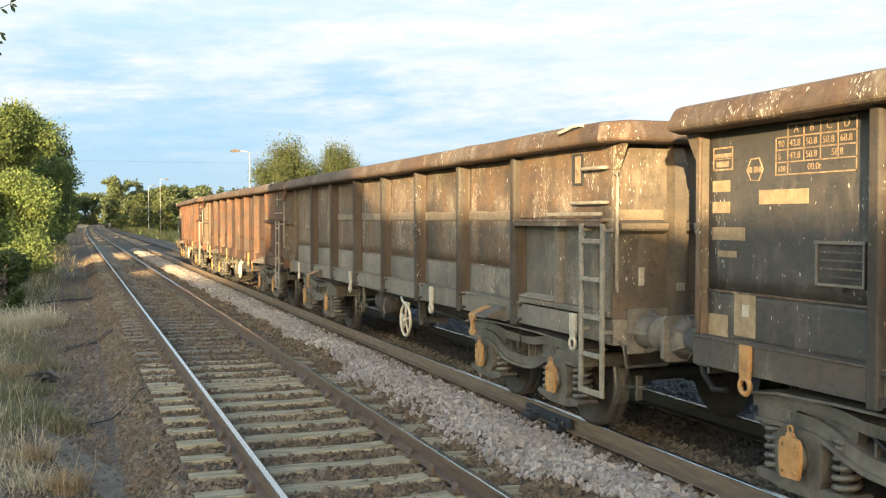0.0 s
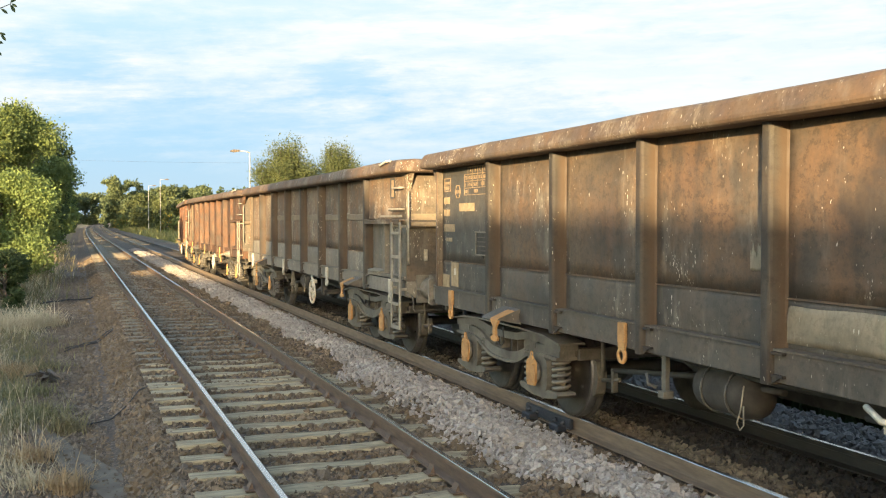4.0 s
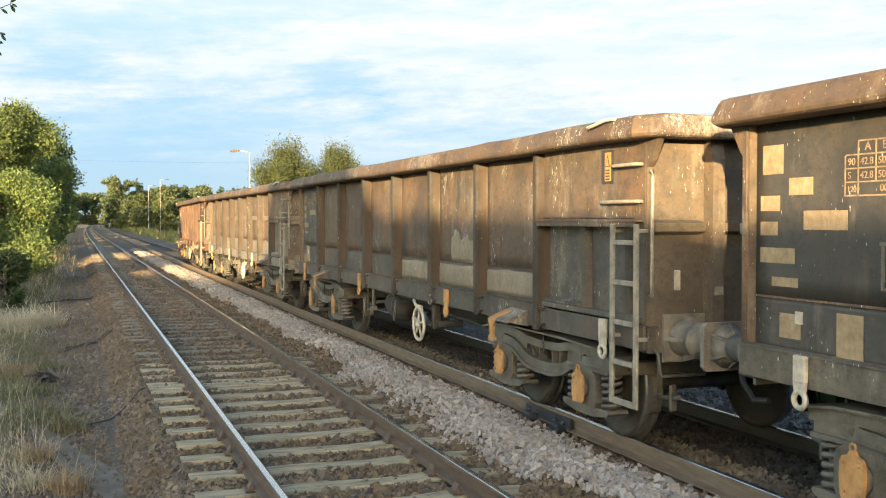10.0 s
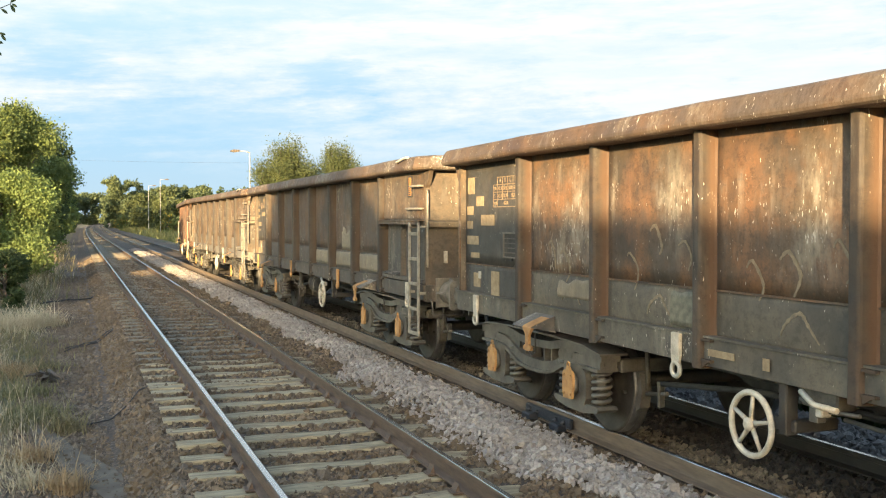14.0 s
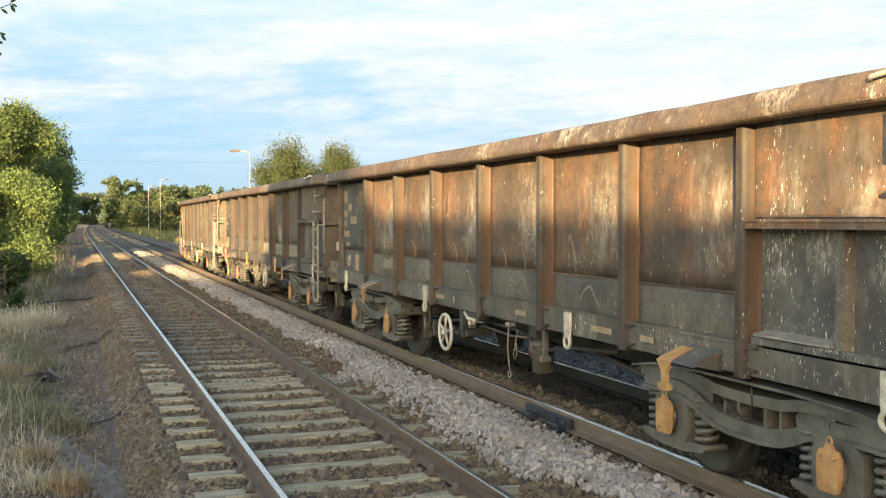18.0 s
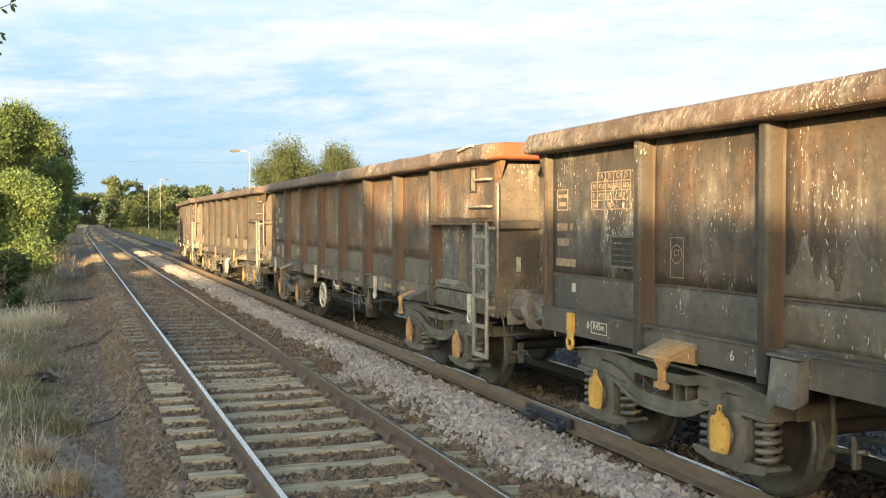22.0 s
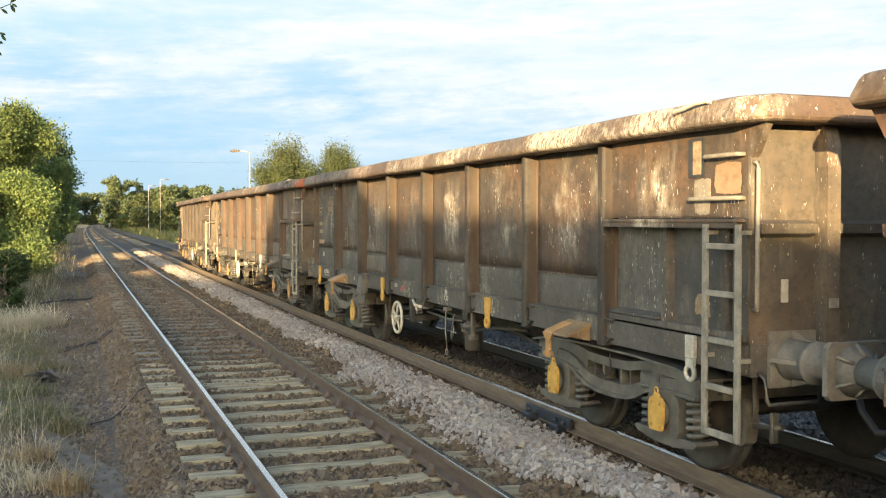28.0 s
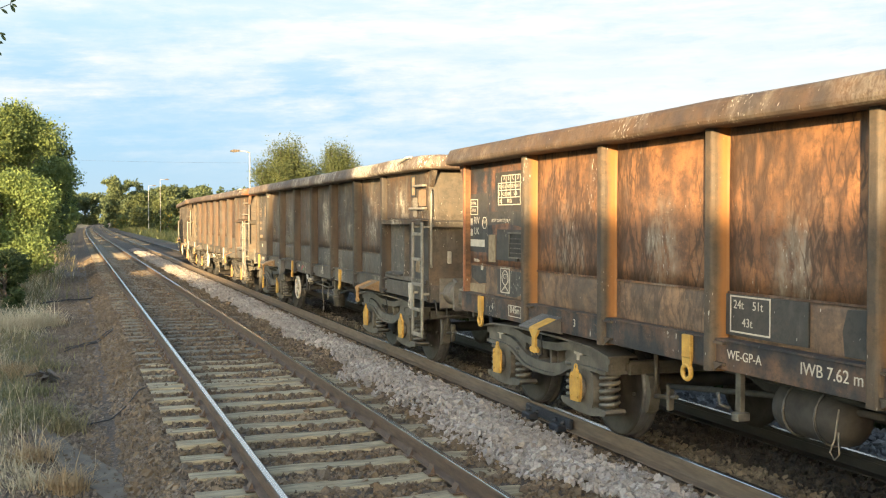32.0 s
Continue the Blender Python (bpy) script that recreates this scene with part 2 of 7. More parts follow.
YELLOW = plain("worn_yellow_paint", (0.36, 0.20, 0.038), (0.58, 0.345, 0.066), 9, 0.65)
OCHRE = plain("dusty_orange_paint", (0.25, 0.13, 0.047), (0.45, 0.25, 0.09), 9, 0.75)
HANDLE = plain("worn_white_paint", (0.28, 0.25, 0.19), (0.52, 0.47, 0.37), 14, 0.6)
LADDER = plain("dirty_pale_paint", (0.14, 0.125, 0.095), (0.29, 0.26, 0.20), 10, 0.65)
WHEEL = plain("wheel_steel", (0.026, 0.025, 0.022), (0.066, 0.062, 0.053), 8, 0.7, 0.1)
TREAD = plain("polished_tread", (0.09, 0.09, 0.088), (0.16, 0.16, 0.155), 20, 0.45, 0.6)
LETTER = plain("faded_lettering", (0.40, 0.36, 0.27), (0.55, 0.50, 0.40), 12, 0.7, bump=0.0)
LETTER_DIM = plain("dim_lettering", (0.13, 0.085, 0.05), (0.33, 0.24, 0.14), 22, 0.7, bump=0.0)
SIGN_YELLOW = plain("warning_yellow", (0.34, 0.15, 0.035), (0.46, 0.22, 0.065), 12, 0.5, bump=0.0)
SIGN_BLACK = plain("sign_black", (0.02, 0.02, 0.02), (0.035, 0.033, 0.03), 12, 0.5, bump=0.0)
RED = plain("faded_red_paint", (0.14, 0.05, 0.04), (0.27, 0.075, 0.06), 12, 0.6)
GREEN = plain("faded_green_paint", (0.05, 0.17, 0.09), (0.10, 0.24, 0.13), 12, 0.6)


# ---- mesh helpers ----
def box(bm, x0, x1, y0, y1, z0, z1, bevel=0.0):
    vs = [bm.verts.new((x, y, z)) for x in (x0, x1) for y in (y0, y1) for z in (z0, z1)]
    fs = [bm.faces.new([vs[i] for i in q]) for q in ((0, 1, 3, 2), (4, 6, 7, 5), (0, 4, 5, 1), (2, 3, 7, 6), (0, 2, 6, 4), (1, 5, 7, 3))]
    if bevel:
        bmesh.ops.bevel(bm, geom=list({e for f in fs for e in f.edges}), offset=bevel, segments=1, affect="EDGES")


def prism(bm, outline, lo, hi, axis="x", smooth=False):
    """An outline of two coordinates, drawn out along an axis. Axis x: outline is (y, z); y: (x, z); z: (x, y)."""
    put = {"x": lambda a, b, c: (c, a, b), "y": lambda a, b, c: (a, c, b), "z": lambda a, b, c: (a, b, c)}[axis]
    p = [bm.verts.new(put(a, b, lo)) for a, b in outline]
    q = [bm.verts.new(put(a, b, hi)) for a, b in outline]
    n = len(p)
    bm.faces.new(p), bm.faces.new(q[::-1])
    for i in range(n):
        bm.faces.new((p[i], q[i], q[(i + 1) % n], p[(i + 1) % n])).smooth = smooth


def ring(bm, p, way, r, n, up=None):
    way = Vector(way).normalized()
    u = way.cross(up or (Vector((0, 0, 1)) if abs(way.z) < 0.9 else Vector((1, 0, 0)))).normalized()
    v = way.cross(u)
    return [bm.verts.new(Vector(p) + r * (math.cos(2 * math.pi * i / n) * u + math.sin(2 * math.pi * i / n) * v)) for i in range(n)]


def skin(bm, rings, close=False, caps=True):
    n = len(rings[0])
    pairs = list(zip(rings, rings[1:])) + ([(rings[-1], rings[0])] if close else [])
    for a, b in pairs:
        for i in range(n):
            bm.faces.new((a[i], a[(i + 1) % n], b[(i + 1) % n], b[i])).smooth = True
    if caps and not close:
        bm.faces.new(rings[0][::-1]), bm.faces.new(rings[-1])


def tube(bm, points, r, n=8):
    points = [Vector(p) for p in points]
    rings = []
    for i, p in enumerate(points):
        way = (points[min(i + 1, len(points) - 1)] - points[max(i - 1, 0)])
        rings.append(ring(bm, p, way, r[i] if isinstance(r, (list, tuple)) else r, n))
    skin(bm, rings)


def lathe(bm, profile, axis_from, way, n=20):
    """profile: (distance along the axis, radius)."""
    way = Vector(way).normalized()
    skin(bm, [ring(bm, Vector(axis_from) + way * d, way, max(r, 0.002), n) for d, r in profile])


def torus(bm, c, way, R, r, n=24, k=6):
    way = Vector(way).normalized()
    u = way.cross(Vector((0, 0, 1)) if abs(way.z) < 0.9 else Vector((1, 0, 0))).normalized()
    v = way.cross(u)
    rings = []
    for i in range(n):
        a = 2 * math.pi * i / n
        d = math.cos(a) * u + math.sin(a) * v
        rings.append([bm.verts.new(Vector(c) + d * (R + r * math.cos(2 * math.pi * j / k)) + way * r * math.sin(2 * math.pi * j / k)) for j in range(k)])
    skin(bm, rings, close=True)


MESHES = {}


def part(name, make, material, parent, label="", at=None, key=None):
    """One mesh object under a thing or under a part. make: a bmesh, or what fills one; meshes with a key are shared."""
    k = (key, material.name) if key else None
    me = MESHES.get(k) if k else None
    if me is None:
        if isinstance(make, bmesh.types.BMesh):
            bm = make
        else:
            bm = bmesh.new()
            make(bm)
        bmesh.ops.recalc_face_normals(bm, faces=bm.faces)
        me = bpy.data.meshes.new(name)
        bm.to_mesh(me)
        bm.free()
        me.materials.append(material)
        if k:
            MESHES[k] = me
    ob = new(name, me)
    if parent is not None:
        ob.parent = parent
    if at is not None:
        ob.matrix_basis = at
    if label:
        ob["label"] = label
    return ob


def thing(name, label, category, at=None, group="", kind=""):
    e = new(name)
    if at is not None:
        e.matrix_basis = at
    return tagged(e, label, category, group, kind)


def soup(name, verts, faces, material, smooth=False):
    me = bpy.data.meshes.new(name)
    me.from_pydata(verts.tolist() if hasattr(verts, "tolist") else verts, [], faces.tolist() if hasattr(faces, "tolist") else faces)
    me.materials.append(material)
    if smooth:
        me.polygons.foreach_set("use_smooth", [True] * len(me.polygons))
    me.update()
    return me


# ---- lettering ----
def letters(text, size):
    cu = bpy.data.curves.new("letters", "FONT")
    cu.body, cu.size, cu.extrude = text, size, 0.0015
    cu.align_x, cu.align_y = "LEFT", "BOTTOM"
    ob = bpy.data.objects.new("letters", cu)
    scene.collection.objects.link(ob)
    me = bpy.data.meshes.new_from_object(ob.evaluated_get(bpy.context.evaluated_depsgraph_get()))
    bpy.data.objects.remove(ob)
    return me


# the words that stand on the wagons, made while the scene is still empty
for size, words in ((0.072, "A B C D"), (0.085, "ICD 24t 51t 43t"), (0.06, "90 42.8 50.8 58.8 68.8 S 00.0t"), (0.052, "90 42.8 50.8 58.8 68.8 S"), (0.05, "120 30.8"), (0.075, "OFF ON CT"), (0.10, "8 1 3 6 R45m"), (0.115, "R45m RIV UK"), (0.09, "WE-GP-A"), (0.055, "14.46m")):
    for word in words.split():
        MESHES["text", word, size] = letters(word, size)
MESHES["text", "BODY CAPACITY 50 M", 0.05] = letters("BODY CAPACITY 50 M", 0.05)
MESHES["text", "IWB 7.62 m", 0.11] = letters("IWB 7.62 m", 0.11)

# ---- ground and line materials ----
def ground_mat():
    n = Net("verge_soil_and_turf")
    v = n.coord(shift=False)
    big, mid, fine = n.noise(v, 0.25, 4), n.noise(v, 2.2, 5), n.noise(v, 26, 4, 0.7)
    col = n.mix(n.ramp(mid, 0.4, 0.6), (0.075, 0.056, 0.036), (0.17, 0.135, 0.082))
    col = n.mix(n.ramp(big, 0.45, 0.6), col, (0.075, 0.085, 0.03))
    col = n.mix(n.ramp(fine, 0.4, 0.7, 0, 0.6), col, (0.05, 0.04, 0.028))
    return n.done(col, 0.95, 0, n.math("ADD", mid, fine), 0.6, 0.05)


def bed_mat(name, a, b, c):
    n = Net(name)
    v = n.coord(shift=False)
    cell = n.node("ShaderNodeTexVoronoi", Vector=v, Scale=24.0)
    tint = n.node("ShaderNodeSeparateColor", Color=cell.outputs["Color"])
    col = n.mix(tint.outputs[0], a, b)
    col = n.mix(n.ramp(n.noise(v, 1.1, 5), 0.42, 0.62), col, c)
    col = n.mix(n.ramp(n.noise(v, 5.0, 5, 0.7), 0.35, 0.7, 0.0, 0.75), col, tuple(0.45 * q for q in c))
    col = n.mix(n.ramp(n.noise(n.coord((1, 0.15, 1), False), 2.3, 3), 0.5, 0.7, 0.0, 0.6), col, b)
    col = n.mix(n.ramp(cell.outputs["Distance"], 0.25, 0.6, 0, 0.7), col, (0.03, 0.024, 0.018))
    return n.done(col, 0.95, 0, cell.outputs["Distance"], -0.9, 0.04)


def stone_mat(name, a, b, c):
    n = Net(name)
    r = n.t.nodes.new("ShaderNodeNewGeometry").outputs["Random Per Island"]
    v = n.coord(shift=False)
    col = n.mix(r, a, b)
    col = n.mix(n.ramp(n.noise(v, 0.9, 4), 0.42, 0.64), col, c)
    col = n.mix(n.ramp(n.noise(v, 60, 3), 0.4, 0.7, 0, 0.4), col, tuple(0.55 * q for q in a))
    return n.done(col, 0.92, 0, n.noise(v, 90, 3), 0.25, 0.01)


def leaf_mat(name, a, b, c, rough=0.75):
    n = Net(name)
    r = n.t.nodes.new("ShaderNodeNewGeometry").outputs["Random Per Island"]
    v = n.coord(shift=False)
    col = n.mix(r, a, b)
    col = n.mix(n.ramp(n.noise(v, 0.8, 3), 0.40, 0.62), col, c)
    n.done(col, rough)
    tr = n.node("ShaderNodeBsdfTranslucent", Color=col)
    mx = n.node("ShaderNodeMixShader", Fac=0.3)
    n.put(mx.inputs[1], n.bsdf.outputs[0])
    n.put(mx.inputs[2], tr.outputs[0])
    n.t.links.new(mx.outputs[0], n.t.nodes["Material Output"].inputs[0])
    return n.m


GROUND = ground_mat()
BED = bed_mat("old_ballast_bed", (0.090, 0.063, 0.043), (0.170, 0.124, 0.088), (0.078, 0.051, 0.034))
STONE_OLD = stone_mat("brown_ballast", (0.083, 0.060, 0.037), (0.235, 0.176, 0.113), (0.118, 0.083, 0.047))
STONE_PALE = stone_mat("fresh_ballast", (0.21, 0.185, 0.16), (0.40, 0.365, 0.325), (0.27, 0.235, 0.20))
STONE_OIL = stone_mat("oily_ballast", (0.095, 0.076, 0.052), (0.27, 0.218, 0.15), (0.135, 0.107, 0.072))
# far half between the rails: shade below the train put into the stones' colour
STONE_SHADED = stone_mat("shaded_far_ballast", (0.018, 0.015, 0.011), (0.060, 0.049, 0.035), (0.026, 0.021, 0.015))
STONE_GREY = stone_mat("grey_cess_ballast", (0.088, 0.070, 0.052), (0.205, 0.166, 0.124), (0.120, 0.090, 0.060))
STONE_BLUE = stone_mat("blue_grey_ballast", (0.075, 0.072, 0.070), (0.20, 0.194, 0.19), (0.115, 0.110, 0.106))
SLEEPER = plain("weathered_sleeper", (0.14, 0.108, 0.062), (0.39, 0.325, 0.20), 5, 0.9, stretch=(0.6, 3, 1))
SLEEPER_GREY = plain("dusty_brown_sleeper", (0.105, 0.088, 0.062), (0.20, 0.175, 0.125), 5, 0.9, stretch=(0.6, 3, 1))
SLEEPER_DARK = plain("dark_brown_sleeper", (0.03, 0.025, 0.019), (0.075, 0.06, 0.042), 5, 0.9, stretch=(0.6, 3, 1))
RAIL = plain("rusty_rail", (0.062, 0.041, 0.027), (0.122, 0.079, 0.050), 6, 0.8, stretch=(4, 0.6, 4))
RAIL_DULL = plain("brown_rail", (0.095, 0.070, 0.047), (0.165, 0.125, 0.085), 6, 0.8, stretch=(4, 0.6, 4))
# darker copy of the brown rail, its colour holds the shade under the wagons
RAIL_SHADED = plain("shaded_rail", (0.016, 0.014, 0.011), (0.034, 0.029, 0.023), 6, 0.6, stretch=(4, 0.6, 4))
POLISH = plain("polished_rail_head", (0.42, 0.42, 0.44), (0.58, 0.58, 0.60), 14, 0.2, 0.95, 0.02, (8, 0.3, 8))
JOINT = plain("greasy_fishplate", (0.012, 0.015, 0.022), (0.035, 0.04, 0.05), 10, 0.45)
CONCRETE = plain("worn_grey_slab", (0.074, 0.060, 0.043), (0.140, 0.115, 0.084), 5, 0.92)
CABLE = plain("black_cable", (0.015, 0.014, 0.013), (0.035, 0.032, 0.03), 12, 0.6)
BRICK = plain("plain_brick_wall", (0.20, 0.10, 0.065), (0.30, 0.16, 0.11), 4, 0.9)
POST_PAINT = plain("galvanised_post", (0.22, 0.22, 0.20), (0.34, 0.33, 0.31), 5, 0.6)
BARK = plain("bark", (0.05, 0.04, 0.03), (0.12, 0.095, 0.07), 8, 0.9, stretch=(3, 3, 0.6))


def bend(y):
    """The line's slow turn to the right, far off."""
    return max(0.0, y - 110.0) ** 2 / 22000.0


# ---- ground ----
def ground_z(x, y):
    x -= bend(y)
    pts = ((-400, 2.0), (-60, 0.6), (-12, 0.1), (-3.5, -0.28), (-1.2, -0.40), (0.35, -0.42), (0.72, -0.205), (3.3, -0.205),
           (3.75, -0.14), (4.3, -0.15), (4.55, -0.20), (6.3, -0.20), (6.7, -0.16), (7.5, -0.22), (8.4, -0.45), (12, -0.45), (16, 0.4), (30, 1.2), (400, 2.5))
    z = pts[-1][1]
    for (a, za), (b, zb) in zip(pts, pts[1:]):
        if x <= b:
            s = (x - a) / (b - a)
            z = za + (zb - za) * s
            break
    if x > 8.2 and y < 50:      # overgrown bank added beside the train, it blocks low sky light
        z += 0.45 * min(1.0, (x - 8.2) / 3.0) * min(1.0, (50 - y) / 10.0)
    if x > 6.5 and y > 42:       # the branch's bed spreads to the right
        w = min(1.0, (y - 42) / 8.0)
        edge = 7.6 + max(0.0, y - 35.5) ** 2 / 360.0 + 1.5
        if x < edge:
            z = z * (1 - w) - 0.2 * w
    return z + 0.012 * math.sin(3.1 * x + 1.7 * y) * (1 if x < 0.3 or x > 8 else 0.2)


xs = sorted(set([-900, -400, -200, -100, -60, -30, -18, -12, -8, -6, -4.5, -3.5, -2.8] + [round(-2.2 + 0.22 * i, 3) for i in range(52)]
                + [9.6, 10.5, 12, 14, 16, 20, 26, 35, 60, 100, 200, 400, 900, 1500]))
ys = sorted(set([-300, -100, -50, -25, -12, -6] + [round(-2 + 0.5 * i, 3) for i in range(90)] + [44 + 2 * i for i in range(30)]
                + [106 + 8 * i for i in range(20)] + [280, 330, 400, 500, 700, 1000, 1500, 2500, 4000]))
bm = bmesh.new()
grid = [[bm.verts.new((x + bend(y) if abs(x) < 30 else x, y, ground_z(x + bend(y), y))) for y in ys] for x in xs]
for i in range(len(xs) - 1):
    for j in range(len(ys) - 1):
        f = bm.faces.new((grid[i][j], grid[i + 1][j], grid[i + 1][j + 1], grid[i][j + 1]))
        f.smooth = True
        f.material_index = 1 if -0.7 <= xs[i] and xs[i + 1] <= 8.2 and ys[j] > -30 else 0
ground = part("ground", bm, GROUND, None)
ground.data.materials.append(BED)
tagged(ground, "dry grassy verge and brown ballast bed beside the railway", "ground", kind="structure")

# ---- rails ----
RAIL_SHAPE = ((-0.07, -0.159), (0.07, -0.159), (0.07, -0.147), (0.012, -0.128), (0.010, -0.045), (0.035, -0.034), (0.035, -0.004), (0.028, 0.0),
              (-0.028, 0.0), (-0.035, -0.004), (-0.035, -0.034), (-0.010, -0.045), (-0.012, -0.128), (-0.07, -0.147))
CENTRE, TRAIN = 2.115, 5.43
CURVE_Y, CURVE_R = 35.5, 180.0


def straight(off):
    def at(s):
        return Vector((off + bend(s), s, 0)), Vector((1, 0, 0))
    return at


def branch_at(s):
    """The centre line that the train follows: straight, then turning off to the right."""
    th = max(0.0, s - CURVE_Y) / CURVE_R
    return (Vector((TRAIN + CURVE_R * (1 - math.cos(th)), min(s, CURVE_Y) + CURVE_R * math.sin(th), 0)), th)


def branch(off):
    def at(s):
        p, th = branch_at(s)
        side = Vector((math.cos(th), -math.sin(th), 0))
        return p + side * off, side
    return at


def sweep(bm, shape, at, stations):
    rings = []
    for s in stations:
        p, side = at(s)
        rings.append([bm.verts.new(p + side * a + Vector((0, 0, b))) for a, b in shape])
    n = len(shape)
    for a, b in zip(rings, rings[1:]):
        for i in range(n):
            bm.faces.new((a[i], a[(i + 1) % n], b[(i + 1) % n], b[i]))
    bm.faces.new(rings[0]), bm.faces.new(rings[-1][::-1])


far_run = [-30, 0, 20, 60, 110] + [120 + 15 * i for i in range(30)]
curve_run = [35.5 + 2.5 * i for i in range(46)]
TOP_SHAPE = ((-0.024, 0.0005), (0.024, 0.0005), (0.022, 0.004), (-0.022, 0.004))


def rail(parent, name, at, stations, material=RAIL, label=""):
    bm = bmesh.new()
    sweep(bm, RAIL_SHAPE, at, stations)
    ob = part(name, bm, material, parent, label)
    bm = bmesh.new()
    sweep(bm, TOP_SHAPE, at, stations)
    part("running_surface", bm, POLISH, ob, "polished steel running surface")
    return ob


main_track = thing("railway_track", "plain railway track with pale weathered sleepers and polished rails", "railway track", kind="structure")
rail(main_track, "rail", straight(CENTRE - 0.7525), far_run)
rail(main_track, "rail", straight(CENTRE + 0.7525), far_run)
train_track = thing("railway_track", "brown railway track under the freight train", "railway track", kind="structure")
rail(train_track, "rail", straight(TRAIN - 0.7525), far_run, RAIL_DULL)
rail(train_track, "rail", straight(TRAIN + 0.7525), far_run, RAIL_SHADED, "rail coloured near-black for the shade under the train")
branch_track = thing("railway_track", "brown railway track turning off to one side beyond the points", "railway track", kind="structure")
rail(branch_track, "rail", branch(-0.7525), [q for q in curve_run if q > 40], RAIL_DULL)
rail(branch_track, "rail", branch(0.7525), [q for q in curve_run if q > 40], RAIL_DULL)

# sleepers, each a piece of its track
def sleeper_mesh(bm):
    rnd = random.Random(5)
    pts = []
    for i in range(9):
        x = -1.26 + 2.52 * i / 8
        j = [rnd.uniform(-0.008, 0.008) for _ in range(3)]
        pts.append([(x, -0.125 + j[0], -0.30), (x, -0.125 + j[0], -0.185 + j[2]), (x, -0.11, -0.170 + j[2]), (x, 0.11, -0.170 + j[1]), (x, 0.125 + j[1], -0.185 + j[1]), (x, 0.125 + j[1], -0.30)])
    rings = [[bm.verts.new(p) for p in row] for row in pts]
    for a, b in zip(rings, rings[1:]):
        for i in range(6):
            bm.faces.new((a[i], a[(i + 1) % 6], b[(i + 1) % 6], b[i]))
    bm.faces.new(rings[0]), bm.faces.new(rings[-1][::-1])


def chair_mesh(bm):
    box(bm, -0.13, 0.13, -0.07, 0.07, -0.17, -0.150, 0.006)
    for s in (-1, 1):
        prism(bm, ((s * 0.065, -0.15), (s * 0.105, -0.15), (s * 0.075, -0.09)), -0.05, 0.05, "y")


rnd = random.Random(11)
SPACING = 0.632
y = 9.17 - SPACING * 8
k = 0
while y < 92:
    z = rnd.uniform(-0.014, 0.004) - (0.006 if y > 15 else 0)
    ob = part("sleeper", sleeper_mesh, SLEEPER if y < 15.5 else SLEEPER_GREY, main_track, at=pose(CENTRE + rnd.uniform(-0.02, 0.02), y, z, 0, 0, rnd.uniform(-0.5, 0.5)), key="sleeper")
    if y < 26:
        for s in (-0.7525, 0.7525):
            part("chair", chair_mesh, RAIL, ob, at=Matrix.Translation((s, 0, 0.012)), key="chair")
    if k == 14:
        part("sleeper", sleeper_mesh, SLEEPER, main_track, at=pose(CENTRE, y + 0.30, z + 0.008), key="sleeper")
    y += SPACING + rnd.uniform(-0.02, 0.02)
    k += 1
y = 3.2
while y < 60:
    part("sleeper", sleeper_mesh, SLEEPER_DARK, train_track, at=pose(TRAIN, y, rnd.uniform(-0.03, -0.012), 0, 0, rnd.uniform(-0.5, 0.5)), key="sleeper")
    y += SPACING + rnd.uniform(-0.02, 0.02)
s = 44.0
while s < 140:
    p, th = branch_at(s)
    part("sleeper", sleeper_mesh, SLEEPER_DARK, branch_track, at=pose(p.x, p.y, -0.02, 0, 0, -math.degrees(th)), key="sleeper")
    s += 0.66
y = 92.0
bm = bmesh.new()
while y < 330:
    for c in (CENTRE, TRAIN):
        box(bm, c + bend(y) - 1.25, c + bend(y) + 1.25, y - 0.12, y + 0.12, -0.3, -0.17)
    y += 0.65
tagged(part("sleeper", bm, SLEEPER_GREY, main_track, "far sleepers"), kind="stuff")

# fishplated joint in the rail nearest the train
def plate_mesh(bm):
    box(bm, -0.075, -0.03, -0.52, 0.52, -0.135, -0.03, 0.01)
    for q in (-0.4, -0.22, 0.22, 0.4):
        lathe(bm, ((0, 0.026), (0.02, 0.026), (0.022, 0.014), (0.05, 0.014)), (-0.075, q, -0.082), (-1, 0, 0), 6)
    for q in (-0.33, 0.33):
        box(bm, -0.17, -0.05, q - 0.10, q + 0.10, -0.172, -0.10, 0.012)


part("fishplate", plate_mesh, JOINT, train_track, "greasy black bolted joint plate", Matrix.Translation((TRAIN - 0.7525, 9.4, 0)))
part("fishplate", plate_mesh, JOINT, train_track, "greasy black bolted joint plate", Matrix.Translation((TRAIN + 0.7525, 9.4, 0)) @ Matrix.Rotation(math.pi, 4, "Z"))


# ---- ballast stones ----
ICO_V = np.array([(x, y, z) for x in (-0.62, 0.62) for y in (-0.62, 0.62) for z in (-0.62, 0.62)])
ICO_F = np.array([(0, 1, 3), (0, 3, 2), (4, 6, 7), (4, 7, 5), (0, 4, 5), (0, 5, 1), (2, 3, 7), (2, 7, 6), (0, 2, 6), (0, 6, 4), (1, 5, 7), (1, 7, 3)])
rng = np.random.default_rng(3)


